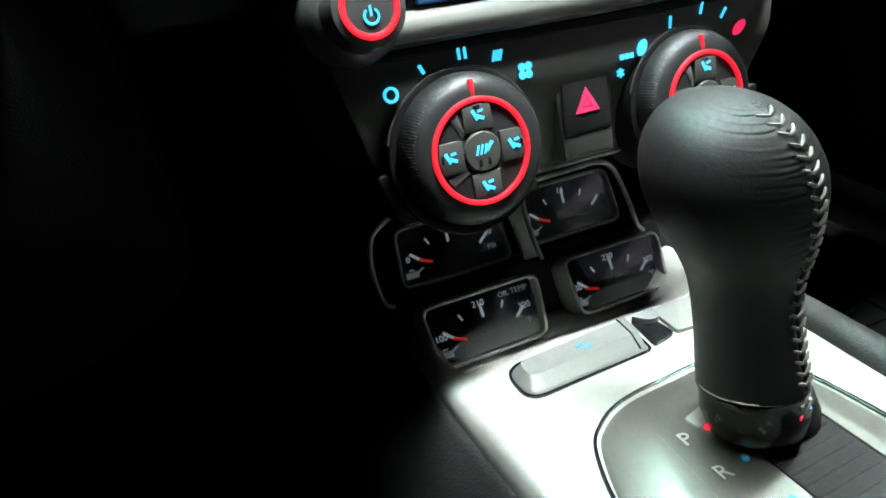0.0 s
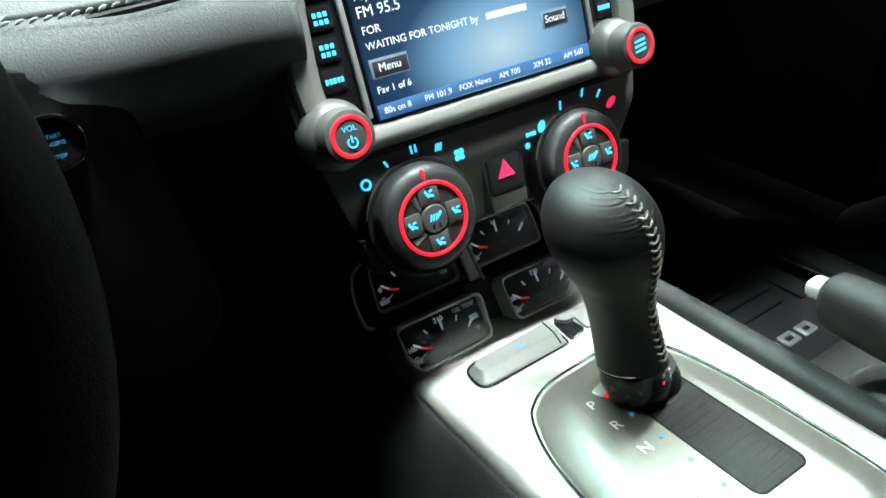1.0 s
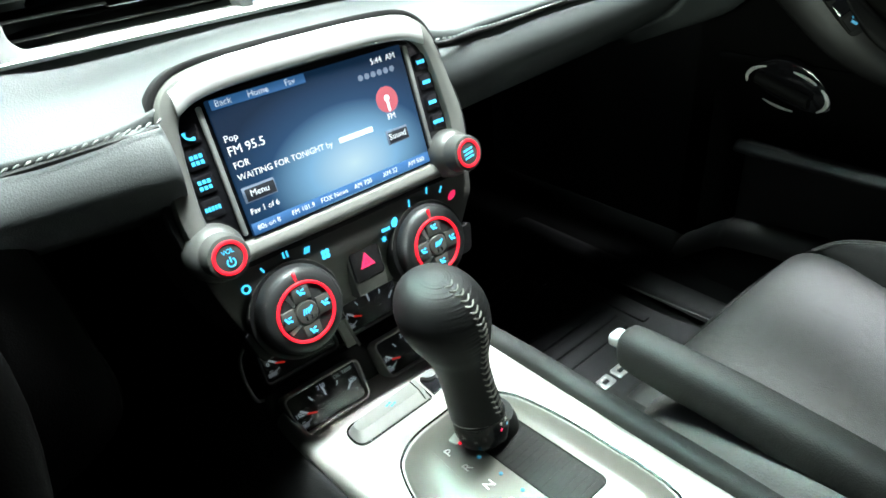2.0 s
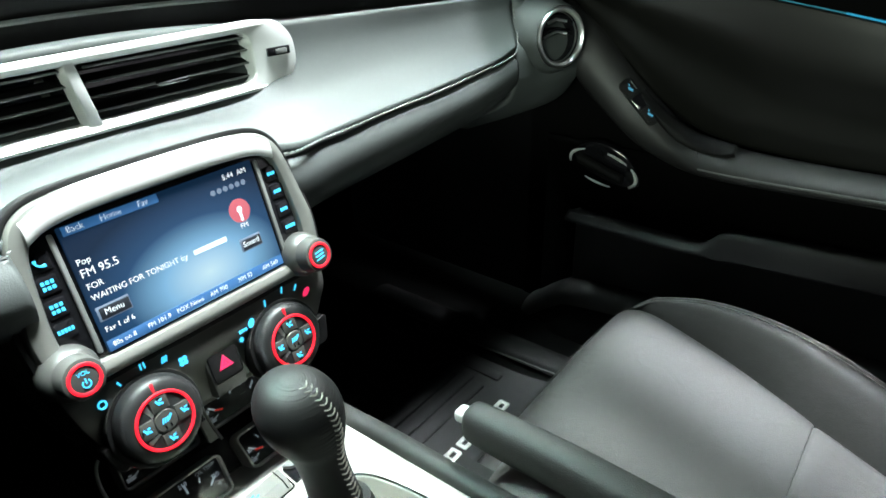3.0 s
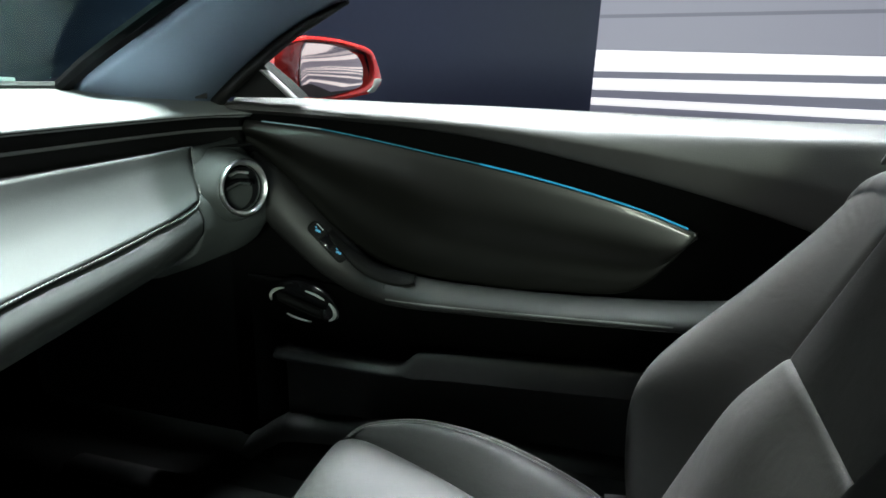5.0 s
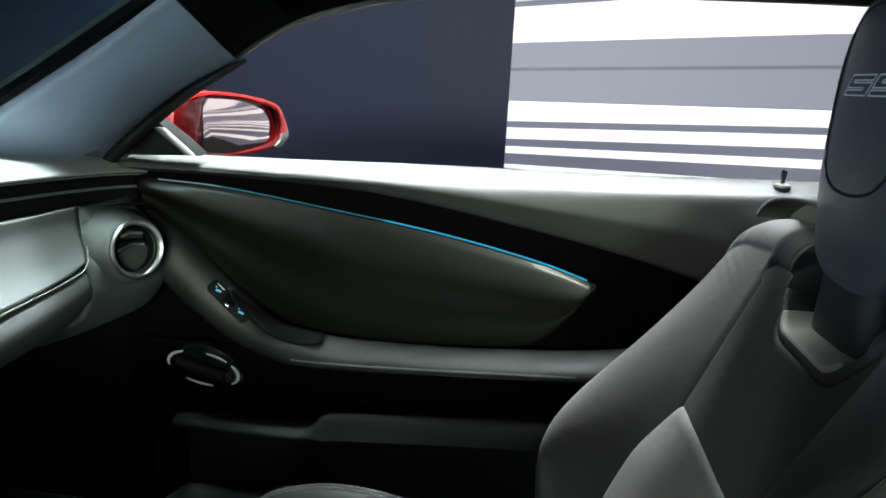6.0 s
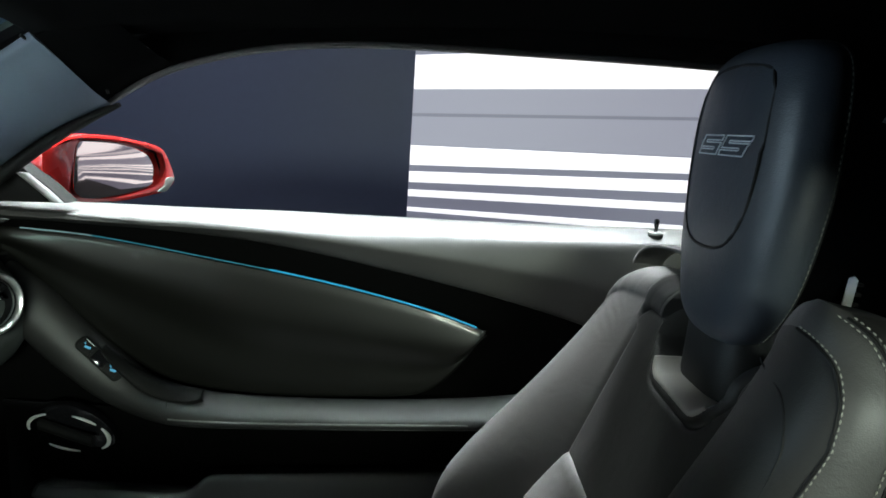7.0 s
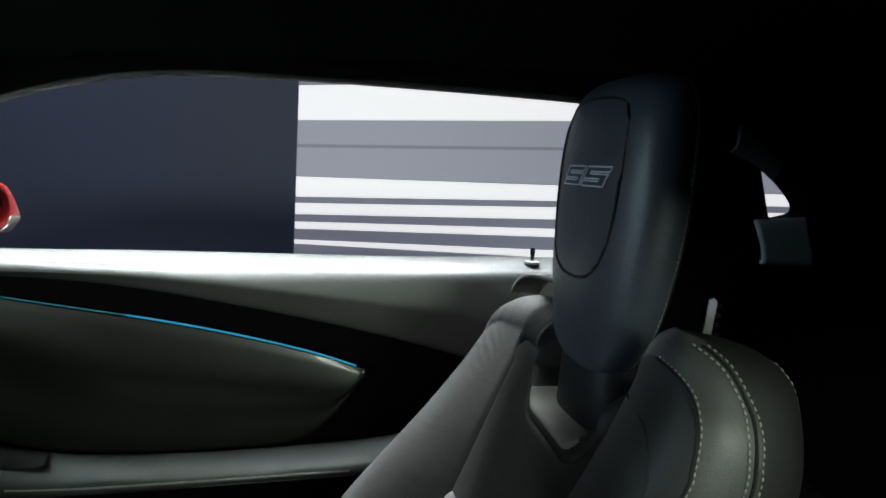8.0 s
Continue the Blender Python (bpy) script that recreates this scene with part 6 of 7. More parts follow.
SEAMX = (0.084, 0.099, 0.123, 0.137, 0.152, 0.175, 0.200, 0.214, 0.222)
SEAMZ = (0.455, 0.466, 0.487, 0.505, 0.511, 0.522, 0.532, 0.537, 0.538)


def seam_at(y):
    return float(np.interp(y, SEAMY, SEAMX)), float(np.interp(y, SEAMY, SEAMZ))


def cushion_panel(name, ys, zs):
    rows = []
    for y, z in zip(ys, zs):
        w = seam_at(y)[0]
        rows.append([(SX - w - 0.002, y, z - 0.016), (SX - w + 0.005, y, z - 0.005), (SX - 0.75 * w, y, z + 0.001), (SX, y, z + 0.003), (SX + 0.75 * w, y, z + 0.001), (SX + w - 0.005, y, z - 0.005), (SX + w + 0.002, y, z - 0.016)])
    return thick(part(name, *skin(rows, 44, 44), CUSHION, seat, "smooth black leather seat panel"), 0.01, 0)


front = cushion_panel("cushion_front", (-0.128, -0.117, -0.118, -0.127, -0.145, -0.175, -0.22, -0.31, -0.402, -0.412, -0.4145), (0.40, 0.44, 0.485, 0.515, 0.532, 0.539, 0.536, 0.526, 0.512, 0.507, 0.492))
cushion_panel("cushion_rear", (-0.4155, -0.418, -0.428, -0.50, -0.60, -0.66), (0.492, 0.505, 0.508, 0.490, 0.469, 0.458))
part("cushion_seam", *tube(spline([(SX - 0.134, -0.415, 0.496), (SX, -0.415, 0.502), (SX + 0.134, -0.415, 0.496)], 20), 0.0022, 6), RUBBER, front)
PIPE = [(-0.146, 0.219, 0.531), (-0.160, 0.222, 0.5435), (-0.177, 0.225, 0.555), (-0.208, 0.229, 0.5645), (-0.245, 0.228, 0.5745), (-0.284, 0.225, 0.580), (-0.330, 0.220, 0.581), (-0.371, 0.215, 0.578), (-0.412, 0.210, 0.570), (-0.453, 0.205, 0.559), (-0.502, 0.200, 0.541), (-0.533, 0.195, 0.527), (-0.62, 0.185, 0.480)]


def cushion_bolster(s):
    rows = []
    for k, (y, xp, zp) in enumerate(PIPE):
        xs, zs = seam_at(y)
        zs = min(zs, zp + 0.003)
        d = xp - xs
        rise = zp - zs
        rows.append([(SX + s * (xs - 0.004), y, zs - 0.016), (SX + s * (xs + 0.001), y, zs - 0.008), (SX + s * (xs + 0.20 * d), y, zs + 0.30 * rise), (SX + s * (xs + 0.42 * d), y, zs + 0.66 * rise + 0.001), (SX + s * (xs + 0.70 * d), y, zs + 0.93 * rise + 0.003), (SX + s * xp, y, zp), (SX + s * (xp + 0.014), y, zp - 0.006), (SX + s * (xp + 0.024), y, zp - 0.026), (SX + s * (xp + 0.026), y, 0.46), (SX + s * (xp + 0.020), y, 0.40)])
    nose = [(x, y + (0.012 if i < 6 else 0.018), z - 0.014) for i, (x, y, z) in enumerate(rows[0])]
    low = [(x, y + 0.022, min(z, 0.50)) for x, y, z in rows[0]]
    rows = [[(x, y + 0.012, min(z, 0.42)) for x, y, z in rows[0]], low, nose] + rows
    b = thick(part("cushion_bolster", *skin(rows, 70, 48), SEATSIDE, seat, "raised black leather side bolster"), 0.006, -1 if s > 0 else 1)
    pts = spline([(SX + s * xp, y, zp + 0.001) for y, xp, zp in PIPE], 70)
    part("piping", *tube([(p[0] + s * 0.0015, p[1], p[2] + 0.0004) for p in pts], 0.0024, 8), SEAT, b, "leather piping")
    part("piping_seam", *tube([(p[0] - s * 0.0022, p[1], p[2] + 0.0004) for p in pts], 0.0013, 6), RUBBER, b)
    part("piping", *tube([(p[0] - s * 0.0052, p[1], p[2] + 0.0006) for p in pts], 0.0014, 6), SEAT, b)
    part("stitching", *stitches([(p[0] + s * 0.006, p[1], p[2] - 0.0012) for p in pts], (0, 0, 1), 0.004, 0.002, 0.0007), DARKTHREAD, b, "grey stitching")
    part("crease", *tube(spline([(SX + s * (seam_at(y)[0] + 0.0005), y, seam_at(y)[1] - 0.0060) for y in (-0.165, -0.22, -0.31, -0.388, -0.418, -0.495, -0.60)], 40), 0.0020, 6), RUBBER, b)
    return b


cushion_bolster(1)
cushion_bolster(-1)
part("seat_base", *skin([[(SX + sx * 0.25, y, z) for sx, z in ((-1, 0.40), (-1, 0.47), (-0.6, 0.485), (0, 0.485), (0.6, 0.485), (1, 0.47), (1, 0.40), (0, 0.392))] for y in (-0.10, -0.16, -0.5, -0.68)], 12, 24, True, True), PLASTIC, seat, "black plastic seat base")
part("side_shield", *skin([[(SX + 0.262 + 0.01 * k, y, z) for k, z in ((0, 0.40), (1, 0.43), (1, 0.48), (0, 0.515 - 0.0 * y))] for y in (-0.14, -0.3, -0.5, -0.66)], 14, 12), TRIM, seat, "grey plastic side shield")


# backrest
def lean(z):
    return -0.640 - 0.40 * (z - 0.62)


panel = []
for z, w in ((0.50, 0.125), (0.56, 0.135), (0.65, 0.142), (0.70, 0.144), (0.74, 0.145), (0.77, 0.145), (0.790, 0.144), (0.800, 0.142), (0.805, 0.140)):
    y = lean(z) + 0.026 * min(1.0, max(0.0, (0.808 - z) / 0.075)) ** 0.8 - (0.012 if z > 0.802 else 0.0)
    panel.append([(SX - w - 0.004, y - 0.016, z), (SX - w + 0.012, y - 0.002, z), (SX - 0.06, y - 0.004, z), (SX, y - 0.006, z), (SX + 0.06, y - 0.004, z), (SX + w - 0.012, y - 0.002, z), (SX + w + 0.004, y - 0.016, z)])
low_b = thick(part("backrest_lower", *skin(panel, 30, 36), SEAT, seat, "smooth black leather backrest panel"), 0.01, 0)
RIDGE_Z = (0.47, 0.55, 0.62, 0.70, 0.735, 0.77, 0.83, 0.90, 0.95, 0.985, 1.03)
RIDGE_Y = (-0.588, -0.568, -0.561, -0.558, -0.573, -0.600, -0.653, -0.711, -0.747, -0.769, -0.795)


def ridge_at(z):
    return sum(float(np.interp(z + k, RIDGE_Z, RIDGE_Y)) for k in (-0.045, -0.03, -0.015, 0.0, 0.015, 0.03, 0.045)) / 7


def ease(t):
    t = min(1.0, max(0.0, t))
    return t * t * (3 - 2 * t)


def back_y(x, z):
    """The backrest's front face: centre panel, outer bolster and the recess for the neck."""
    y = lean(z) - (0.006 if z < 0.806 and x < 0.541 else 0.0)
    if x > 0.541:
        ridge = ridge_at(z) + 0.003
        y += (ridge - y) * ease((x - 0.541) / 0.062) ** 0.8
        if x > 0.603:
            y -= 0.105 * (1 - math.sqrt(max(0.0, 1 - ((x - 0.603) / 0.046) ** 2)))
    y -= 0.006 * math.exp(-((x - 0.541) / 0.0045) ** 2) * ease((0.968 - z) / 0.015)
    if x < 0.26:
        y -= 0.020 * ease((0.26 - x) / 0.02)
    # rounded recess that holds the neck, its foot a sloping ledge
    dx, dz = 0.070 + 0.6 * min(0.04, max(0.0, z - 0.955)) - abs(x - 0.388), z - 0.9405
    d = min(dx, dz) if min(dx, dz) < -0.02 or max(dx, dz) > 0.03 else 0.03 - math.hypot(max(0.0, 0.03 - dx), max(0.0, 0.03 - dz))
    y -= 0.046 * ease(d / 0.009)
    y += 0.0035 * math.exp(-((d + 0.001) / 0.004) ** 2) - 0.0035 * math.exp(-((d + 0.0095) / 0.0022) ** 2)
    # arched seam below the shoulder
    if x > 0.47:
        arc = 0.9855 - 30.0 * max(0.0, x - 0.522) ** 2
        k = ease((0.551 - x) / 0.012)
        y -= (0.0035 * math.exp(-((z - arc) / 0.0022) ** 2) - 0.005 * ease((z - arc) / 0.010)) * k
    # soft folds where the leather turns over the shoulder
    y += 0.0008 * math.sin((z + x * 0.8) * 900 + 2 * math.sin(x * 190)) * math.exp(-((z - 0.962) / 0.024) ** 2) * ease((x - 0.553) / 0.02)
    return y


def back_face(name, x0, x1, z0, nx, label, mat):
    rows = []
    for k in range(150):
        row = []
        for q in range(nx):
            x = x0 + (x1 - x0) * q / (nx - 1)
            top = (1.022 if x > 0.47 else 1.004) - 0.062 * max(0.0, (x - 0.580) / 0.068) ** 1.7
            zs = top - 0.030
            if k < 118:
                z = z0 + (zs - z0) * k / 117
                row.append((x, back_y(x, z), z))
            else:
                a = (k - 117) / 32 * 2.5
                row.append((x, back_y(x, zs) - 0.040 * (1 - math.cos(a)), zs + 0.030 * math.sin(a)))
        rows.append(row)
    v = [p for r in rows for p in r]
    f = [(i * nx + q, i * nx + q + 1, (i + 1) * nx + q + 1, (i + 1) * nx + q) for i in range(149) for q in range(nx - 1)]
    return thick(part(name, v, f, mat, seat, label, True, 70), 0.006, 0)


back_face("backrest_upper", 0.236, 0.5415, 0.803, 120, "black leather upper backrest, darkened for shade", SEATSHADED)
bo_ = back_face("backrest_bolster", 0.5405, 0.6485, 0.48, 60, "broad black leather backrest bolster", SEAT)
lip = [(0.348 - 0.030 * math.cos(a), 0.9705 - 0.030 * math.sin(a)) for a in np.linspace(0.5, 1.57, 8)] + [(x, 0.9405) for x in (0.36, 0.375, 0.39, 0.405, 0.418)] + [(0.428 + 0.030 * math.sin(a), 0.9705 - 0.030 * math.cos(a)) for a in np.linspace(0.0, 1.05, 8)]
guide_rows = []
for x, z in lip:
    ux, uz = (x - 0.388) / 0.07, min(0.0, z - 0.9705) / 0.03
    n = max(0.2, math.hypot(ux, uz))
    ux, uz = ux / n, uz / n
    guide_rows.append([(x - ux * r, lean(z) + deep, z - uz * r) for r, deep in ((0.001, 0.0040), (0.004, 0.0040), (0.0065, 0.000), (0.008, -0.008), (0.009, -0.020), (0.010, -0.050))])
thick(part("neck_guide", *skin(guide_rows, 60, 20), GUIDE, seat, "satin grey shelf round the headrest neck"), 0.003, 0)
part("bolster_side", *skin([[(0.6480, ridge_at(z) - 0.100, z), (0.651, ridge_at(z) - 0.125, z), (0.645, lean(z) - 0.13, z), (0.60, lean(z) - 0.14, z)] for z in (0.47, 0.60, 0.72, 0.80, 0.88, 0.94, 0.965)], 30, 12), SEAT, bo_, "leather side of the backrest")
part("backrest_seam", *tube(spline([(SX - 0.14, lean(0.803) - 0.004, 0.806), (SX, lean(0.803) - 0.008, 0.800), (SX + 0.142, lean(0.803) - 0.004, 0.806)], 20), 0.0018, 6), RUBBER, low_b)


FIRST = [(0.200, -0.7640, 1.0645), (0.181, -0.7658, 1.0606), (0.1665, -0.7685, 1.053), (0.1588, -0.7692, 1.041), (0.1549, -0.7681, 1.031), (0.1519, -0.7649, 1.015), (0.1508, -0.7611, 1.0026), (0.1495, -0.735, 0.95)]
SECOND = [(0.1829, -0.775, 1.0769), (0.1741, -0.7798, 1.0728), (0.167, -0.7851, 1.0669), (0.1592, -0.7898, 1.0556), (0.1536, -0.7926, 1.0448), (0.1465, -0.7926, 1.0231), (0.1448, -0.7908, 1.005), (0.144, -0.778, 0.95)]
THIRD = [(0.181, -0.7835, 1.0768), (0.1736, -0.7872, 1.0731), (0.1666, -0.7914, 1.0671), (0.1574, -0.7972, 1.053), (0.1524, -0.8006, 1.042), (0.1484, -0.8017, 1.0308), (0.1459, -0.8008, 1.0191), (0.1448, -0.7996, 1.0047), (0.144, -0.787, 0.95)]


def ahead_of(p, stitch):
    """Positive ahead of a stitch line of the bolster."""
    line = sorted((q[2], q[1]) for q in stitch)
    y = line[0][1] - 0.5 * (p[2] - line[0][0]) if p[2] < line[0][0] else float(np.interp(p[2], [q[0] for q in line], [q[1] for q in line]))
    return p[1] - y


def trimmed(v, f, field):
    """The piece of a surface where the field is positive, cut along its zero line."""
    val = [field(p) for p in v]
    verts, faces, seen = [], [], {}

    def corner(a, b=None):
        key = a if b is None else (min(a, b), max(a, b))
        if key not in seen:
            seen[key] = len(verts)
            verts.append(tuple(v[a]) if b is None else tuple(Vector(v[a]).lerp(Vector(v[b]), val[a] / (val[a] - val[b]))))
        return seen[key]

    for face in f:
        out = []
        for a, b in zip(face, face[1:] + face[:1]):
            if val[a] >= 0:
                out.append(corner(a))
            if (val[a] >= 0) != (val[b] >= 0):
                out.append(corner(a, b))
        if len(set(out)) > 2:
            faces.append(tuple(dict.fromkeys(out)))
    return verts, faces


def back_bolster(s):
    rings = []
    for z, yf, yb, w in ((0.47, -0.585, -0.70, 0.036), (0.55, -0.570, -0.72, 0.044), (0.62, -0.560, -0.74, 0.048), (0.70, -0.562, -0.77, 0.050), (0.76, -0.610, -0.79, 0.051), (0.82, -0.657, -0.81, 0.052), (0.90, -0.716, -0.835, 0.052), (0.97, -0.765, -0.85, 0.052), (1.02, -0.788, -0.858, 0.050), (1.050, -0.794, -0.856, 0.044), (1.068, -0.800, -0.848, 0.032), (1.076, -0.806, -0.838, 0.016)):
        if s < 0 and z > 0.80:
            k = min(1.0, (z - 0.80) / 0.15)
            yf, yb = yf + 0.032 * k, yb + 0.012 * k
        cx, cy, ry = SX + s * (0.199 + 0.004 * (z < 0.9)), (yf + yb) / 2, (yf - yb) / 2
        if z > 1.03:
            cx -= s * 0.004
        ring = []
        for a in np.linspace(0, 2 * math.pi, 16, endpoint=False):
            ca, sa = math.cos(a), math.sin(a)
            ring.append((cx + s * w * math.copysign(abs(ca) ** 0.75, ca), cy + ry * math.copysign(abs(sa) ** 0.75, sa), z + 0.02 * sa * (1 if z < 1.03 else 0.3)))
        rings.append(ring)
    v, f = skin(rings, 60, 44, True, True)
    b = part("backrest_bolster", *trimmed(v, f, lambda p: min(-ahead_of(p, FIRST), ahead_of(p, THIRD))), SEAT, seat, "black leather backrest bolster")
    # Front and back are cut off and darkened where the bolster leaves light.
    part("bolster_panel", *trimmed(v, f, lambda p: ahead_of(p, FIRST)), SEATSHADED, b, "darker leather front panel of the bolster")
    part("bolster_back", *trimmed(v, f, lambda p: -ahead_of(p, THIRD)), SEATSHADED, b, "darker leather back of the bolster")
    return b, np.array(v).reshape(60, 44, 3)


bi_, g = back_bolster(-1)
# double pale stitch lines down the inner side and round the shoulder
row_i = min(range(60), key=lambda i: abs(g[i][26][2] - 1.035))
def column_at(y):
    return min(np.arange(-11, 11, 0.1), key=lambda c: abs(g[row_i][int(math.floor(c)) % 44][1] * (1 - c % 1) + g[row_i][(int(math.floor(c)) + 1) % 44][1] * (c % 1) - y))


def along(c, i):
    j = int(math.floor(c))
    return Vector(g[i][j % 44] * (1 - c % 1) + g[i][(j + 1) % 44] * (c % 1))


for line_ in (FIRST, SECOND, THIRD):
    pts = [Vector(p) + Vector((-0.0008, 0.0004, 0.0006)) for p in spline(line_, 90)]
    part("stitching", *stitches(pts, (-1, 0.3, 0.3), 0.0026, 0.0016, 0.0005), SEATTHREAD, bi_, "pale contrast stitching")
pts = [along(column_at(-0.842), i) + Vector((-0.0006, 0.0, 0.0)) for i in range(14, 57)]
part("stitching", *stitches(pts, (-1, 0, 0.1), 0.0030, 0.0016, 0.0006), SEATTHREAD, bi_, "pale contrast stitching")
part("welt_seam", *tube([tuple((np.array(p) + np.array(q)) / 2 + np.array((-0.0002, 0, 0.0002))) for p, q in zip(spline(SECOND, 60), spline(THIRD, 60))], 0.0012, 6), RUBBER, bi_)
part("welt_seam", *tube([Vector(p) + Vector((0.0012, 0.0018, -0.0006)) for p in spline(FIRST, 60)], 0.0009, 6), RUBBER, bi_)
part("panel_seam", *tube(spline([(0.226, -0.7565, 1.036), (0.2188, -0.7557, 1.0323), (0.1906, -0.7512, 1.0284), (0.1782, -0.7494, 1.0212), (0.169, -0.7464, 1.0089), (0.1642, -0.7431, 0.996), (0.162, -0.730, 0.965), (0.163, -0.700, 0.92)], 40), 0.0008, 6), RUBBER, bi_)
part("back_shell", *skin([[(SX + sx * 0.235, yy, z) for sx, yy in ((-1, lean(z) - 0.05), (-0.9, lean(z) - 0.10), (0, lean(z) - 0.115), (0.9, lean(z) - 0.10), (1, lean(z) - 0.05), (0, lean(z) - 0.03))] for z in (0.5, 0.7, 0.88, 0.95, 0.975)], 20, 24, True, True), PLASTIC, seat, "black hard seat back")
arch = spline([(0.712, 0.955), (0.712, 0.985), (0.698, 1.012), (0.660, 1.033), (0.610, 1.044), (0.55, 1.050), (0.49, 1.050)], 20)
strap = skin([[(x, y, z - 3.5 * (y + 0.825) ** 2) for y in (-0.812, -0.820, -0.834, -0.852)] for x, z in arch], 24, 10)
thick(part("belt_loop", *strap, SEAT, seat, "leather seat belt loop on the shoulder"), 0.004, 0)
# headrest on a broad neck
HR = thing("headrest", (0.40, -0.82, 1.02), "tall black leather headrest with a stitched badge", "headrest")
hx_ = 0.402
rings = []
for z, w, d, yc in ((0.997, 0.028, 0.011, -0.806), (1.004, 0.051, 0.020, -0.807), (1.020, 0.069, 0.0275, -0.8085), (1.050, 0.085, 0.032, -0.812), (1.09, 0.0955, 0.0355, -0.8145), (1.14, 0.101, 0.0375, -0.8175), (1.19, 0.100, 0.0375, -0.8195), (1.222, 0.094, 0.036, -0.822), (1.242, 0.082, 0.032, -0.825), (1.2535, 0.060, 0.023, -0.827), (1.2575, 0.024, 0.009, -0.828)):
    rings.append([(hx_ + w * math.copysign(abs(math.cos(a)) ** 0.78, math.cos(a)), yc + d * math.copysign(abs(math.sin(a)) ** 0.82, math.sin(a)), z) for a in np.linspace(0, 2 * math.pi, 20, endpoint=False)])
v, f = skin(rings, 60, 60, True, True)
hr = part("cushion", v, f, HEADREST, HR, "smooth black leather headrest cushion")
hg = np.array(v).reshape(60, 60, 3)


def front_y(x, z):
    """The headrest's front surface."""
    best = min((p for row in hg for p in row if p[1] > -0.825), key=lambda p: (p[0] - x) ** 2 + (p[2] - z) ** 2)
    return best[1]


oval = [(0.452, 1.228), (0.425, 1.236), (0.375, 1.236), (0.340, 1.226), (0.332, 1.19), (0.333, 1.15), (0.340, 1.115), (0.355, 1.092), (0.38, 1.082), (0.42, 1.082), (0.446, 1.094), (0.460, 1.12), (0.464, 1.16), (0.462, 1.20)]
os_ = spline(oval, 70, True)
part("panel_seam", *tube([(p[0], front_y(p[0], p[1]) - 0.0002, p[1]) for p in os_], 0.0016, 6, True), RUBBER, hr)
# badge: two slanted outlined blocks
def badge_block(cx):
    w, h, k = 0.041, 0.0165, 0.75
    pts = [(-w / 2, -h / 2), (w / 2, -h / 2), (w / 2, 0.002), (-w / 2 + 0.010, 0.002), (-w / 2 + 0.010, 0.004), (w / 2, 0.004), (w / 2, h / 2), (-w / 2, h / 2), (-w / 2, -0.002), (w / 2 - 0.010, -0.002), (w / 2 - 0.010, -0.004), (-w / 2, -0.004)]
    out = []
    for (x0, z0), (x1, z1) in zip(pts, pts[1:] + pts[:1]):
        for t in np.linspace(0, 1, 4, endpoint=False):
            x, z = x0 + (x1 - x0) * t, z0 + (z1 - z0) * t
            X = cx - (x + k * z)
            out.append((X, front_y(X, 1.170 + z) + 0.0008, 1.170 + z))
    return tube(out, 0.0007, 5, True)


part("stitched_badge", *join(badge_block(0.414), badge_block(0.368)), BADGETHREAD, hr, "grey outlined badge stitched on the headrest")
j = 32
edge = [Vector(hg[i][33]) for i in range(8, 56)]
part("stitching", *stitches([p + Vector((-0.0008, 0, 0)) for p in edge], (-1, -0.2, 0), 0.0032, 0.0018, 0.0005), THREAD, hr, "grey stitching along the rear edge")
part("edge_seam", *tube([Vector(hg[i][34]) + Vector((0.0002, 0, 0)) for i in range(8, 56)], 0.0012, 6), RUBBER, hr)
neck = [[(hx_ + w * math.copysign(abs(math.cos(a)) ** 0.7, math.cos(a)), y + d * math.copysign(abs(math.sin(a)) ** 0.8, math.sin(a)), z) for a in np.linspace(0, 2 * math.pi, 16, endpoint=False)] for z, y, w, d in ((0.93, -0.815, 0.056, 0.030), (0.96, -0.815, 0.056, 0.028), (1.00, -0.815, 0.056, 0.026), (1.04, -0.814, 0.056, 0.024), (1.07, -0.816, 0.056, 0.024))]
part("neck", *skin(neck, 24, 32, True, True), NECK, HR, "black leather headrest neck")

# ---- floor mat ----
mat_ob = thing("floor_mat", (0.33, 0.1, 0.39), "black ribbed rubber floor mat with pale badge bars", "floor mat")
mo = [tuple(p) for p in spline([(0.15, -0.10), (0.15, 0.2), (0.16, 0.42), (0.30, 0.46), (0.48, 0.42), (0.505, 0.2), (0.508, 0.0), (0.51, -0.12), (0.33, -0.14)], 60, True)]
part("mat_sheet", *plate(mo, Matrix.Translation((0, 0, 0.412)), 0.02, 0.003), MAT, mat_ob)
for k in range(9):
    y, short = 0.024 + 0.026 * k, 0.0 if k % 2 else 0.012
    part("mat_rib", *plate(soft_corners([(0.165, y - 0.0100), (0.462 - short, y - 0.0100), (0.462 - short, y + 0.0100), (0.165, y + 0.0100)], (0.003, 0.006, 0.006, 0.003), 4), Matrix.Translation((0, 0, 0.4155)), 0.006, 0.0015), MAT, mat_ob, "raised rubber rib")
part("mat_rib", *plate(soft_corners([(0.470, 0.004), (0.488, 0.004), (0.492, 0.30), (0.472, 0.30)], (0.004, 0.006, 0.004, 0.004), 4), Matrix.Translation((0, 0, 0.4155)), 0.006, 0.0015), MAT, mat_ob, "raised rubber rib")
BMt = Matrix.Translation((0, 0, 0.412))
for k in range(6):
    x = 0.272 + 0.0305 * k
    part("badge_bar", *rim(rrect(0.024, 0.018, 0.003, 4, x, -0.032), rrect(0.012, 0.007, 0.001, 4, x + 0.001 * (k % 2), -0.032), BMt, 0.003, 0.0006, 0.0025), SATIN, mat_ob, "pale metal badge block")

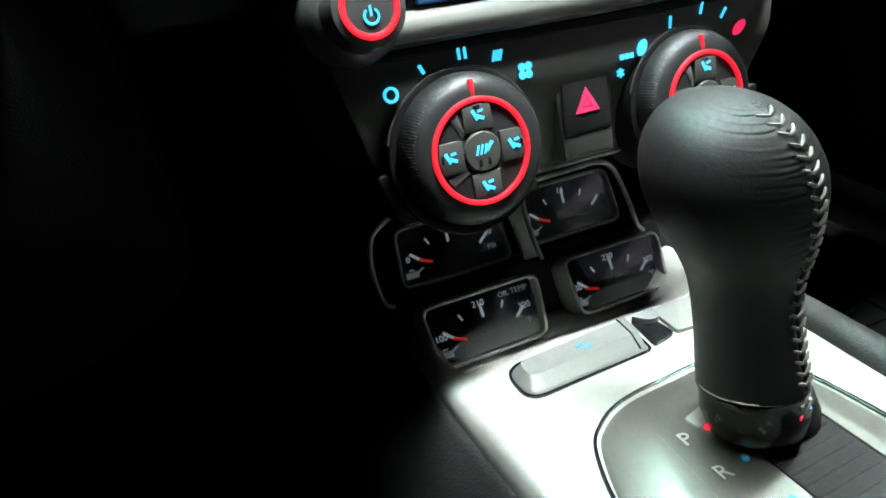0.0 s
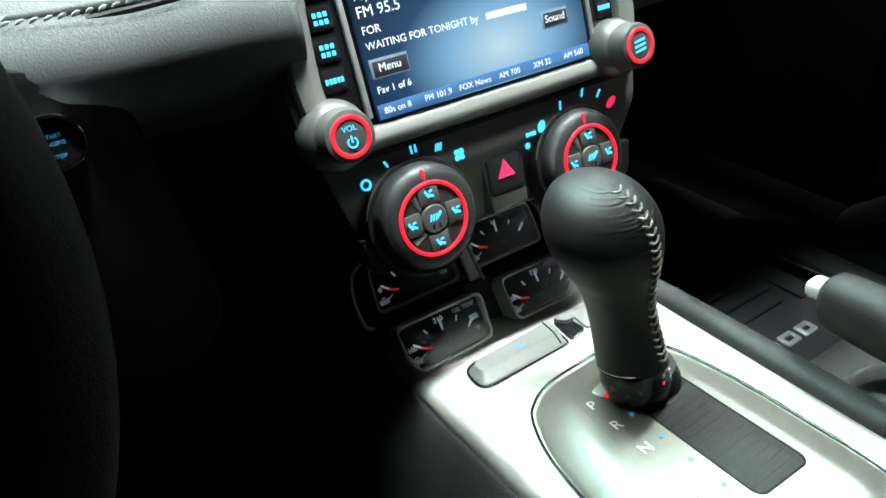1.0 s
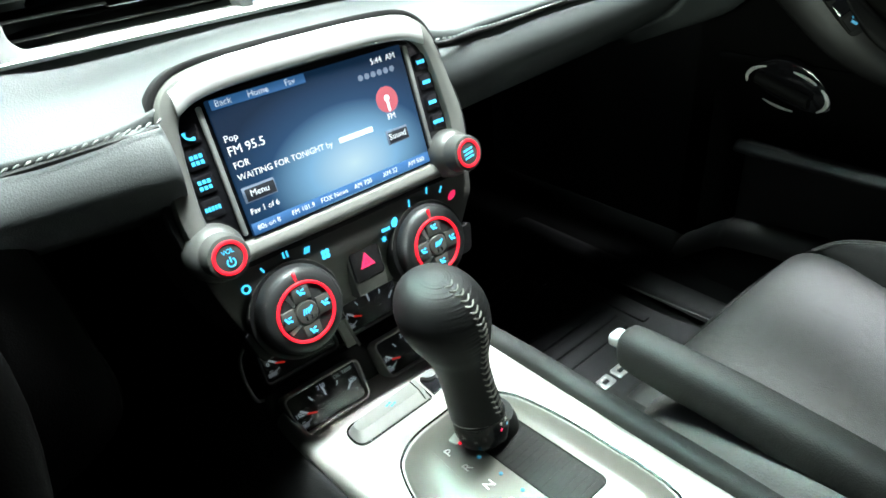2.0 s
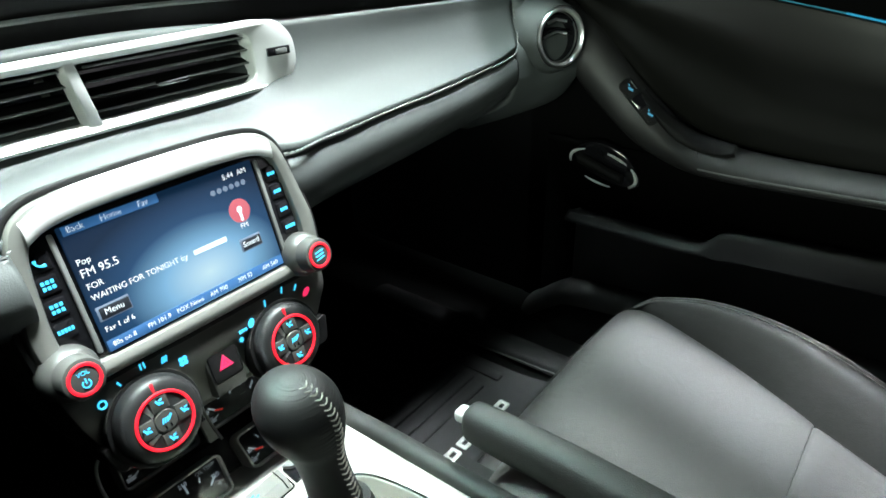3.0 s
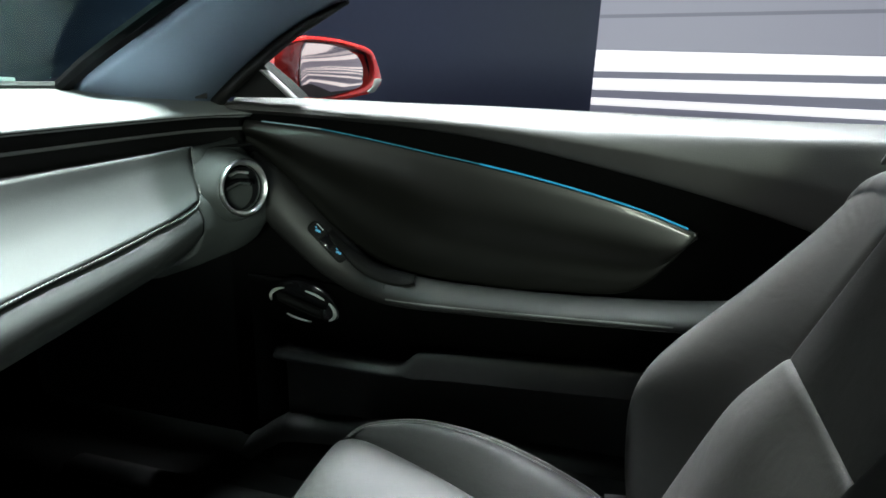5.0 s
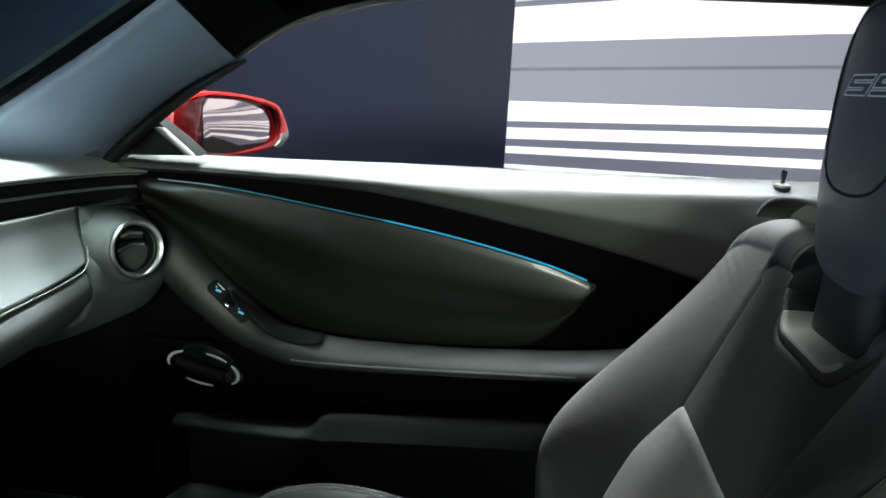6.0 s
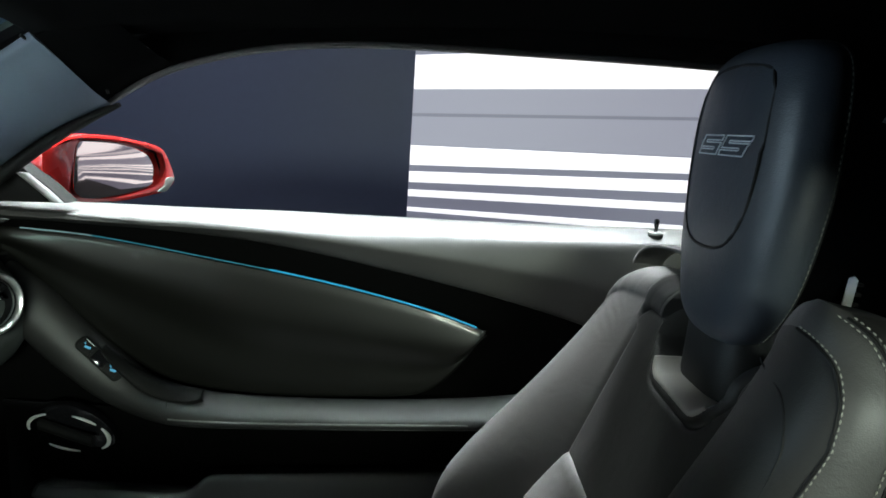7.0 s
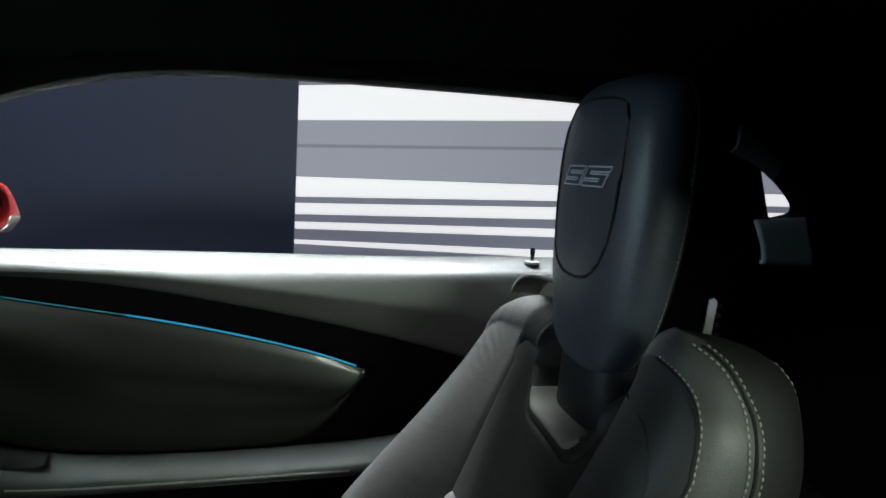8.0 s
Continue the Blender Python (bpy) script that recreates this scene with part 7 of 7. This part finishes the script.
# ---- driver's side: wheel rim, column and start button ----
wheel = thing("steering_wheel", (-0.423, -0.15, 0.87), "black leather steering wheel", "steering wheel")
WM = basis((-0.423, -0.15, 0.88), (1, 0, 0), (0, 0.36, 0.93))
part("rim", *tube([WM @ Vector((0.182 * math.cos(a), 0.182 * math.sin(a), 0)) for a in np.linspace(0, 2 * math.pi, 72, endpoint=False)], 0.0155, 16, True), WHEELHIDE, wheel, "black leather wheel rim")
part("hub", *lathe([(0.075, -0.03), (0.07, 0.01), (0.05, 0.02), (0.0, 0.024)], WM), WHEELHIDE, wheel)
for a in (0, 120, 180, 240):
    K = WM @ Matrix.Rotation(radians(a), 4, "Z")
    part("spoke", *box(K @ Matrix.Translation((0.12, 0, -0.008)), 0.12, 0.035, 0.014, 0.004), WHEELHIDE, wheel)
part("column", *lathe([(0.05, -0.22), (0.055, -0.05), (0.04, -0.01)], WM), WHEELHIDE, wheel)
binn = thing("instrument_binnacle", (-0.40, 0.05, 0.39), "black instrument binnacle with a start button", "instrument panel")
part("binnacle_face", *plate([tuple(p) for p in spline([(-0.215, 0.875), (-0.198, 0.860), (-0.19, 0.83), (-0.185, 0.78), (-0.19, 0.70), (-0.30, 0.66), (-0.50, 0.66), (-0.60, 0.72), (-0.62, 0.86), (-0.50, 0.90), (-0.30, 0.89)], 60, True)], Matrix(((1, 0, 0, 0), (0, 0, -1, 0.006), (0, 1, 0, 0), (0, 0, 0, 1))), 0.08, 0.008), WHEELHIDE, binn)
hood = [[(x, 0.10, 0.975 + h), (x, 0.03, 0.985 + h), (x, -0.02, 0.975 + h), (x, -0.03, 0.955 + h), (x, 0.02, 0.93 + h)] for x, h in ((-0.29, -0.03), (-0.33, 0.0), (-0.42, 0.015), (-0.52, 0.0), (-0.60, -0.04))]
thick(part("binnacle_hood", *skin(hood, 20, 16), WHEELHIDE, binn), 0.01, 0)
QM = basis((-0.2300, 0.0, 0.8455), (1, 0, 0), (0, 0.2, 1))
start = thing("start_button", (-0.23, 0.0, 0.83), "round black start button with a chrome ring", "push button")
part("button_ring", *rim(circle(0.0138), circle(0.0110), QM, 0.012, 0.002, 0.006), CHROME, start, "chrome ring")
part("button_face", *lathe([(0.0110, -0.004), (0.0108, 0.003), (0.0, 0.0036)], QM), GLOSS, start)
for k, (t, vv) in enumerate((("START", 0.0030), ("ENGINE", -0.0005), ("STOP", -0.0066))):
    lettering(t, 0.0027, QM @ Matrix.Translation((0, vv, 0.0036)), CYANDIM, start, "button_lettering")
# driver's seat edge
dseat = thing("drivers_seat", (-0.40, -0.6, 0.39), "black leather driver's seat", "car seat")
part("cushion", *skin([[(-0.40 + dx, y, z) for dx, z in ((-0.24, 0.40), (-0.25, 0.50), (-0.15, 0.49), (0.0, 0.48), (0.15, 0.49), (0.24, 0.50), (0.235, 0.40))] for y in (-0.30, -0.33, -0.6, -0.9)], 20, 24), SEAT, dseat)
part("backrest", *skin([[(-0.42 + dx, -0.92 - 0.3 * (z - 0.5) + dy, z) for dx, dy in ((-0.22, 0.0), (-0.2, 0.06), (0, 0.03), (0.16, 0.06), (0.18, 0.0), (0.16, -0.08), (0, -0.1), (-0.2, -0.08))] for z in (0.45, 0.6, 0.8, 1.0, 1.06)], 20, 30, True, True), SEAT, dseat)
rear = thing("rear_bench", (0, -1.45, 0.39), "dark rear bench seat", "car seat")
part("bench_back", *skin([[(x, -1.38 - 0.3 * (z - 0.5), z) for x in (-0.6, -0.3, 0, 0.3, 0.6)] for z in (0.45, 0.7, 0.95, 1.0)], 14, 20), CLOTH, rear)
part("bench_cushion", *skin([[(x, y, 0.50) for x in (-0.6, 0, 0.6)] for y in (-1.02, -1.2, -1.42)], 8, 12), CLOTH, rear)
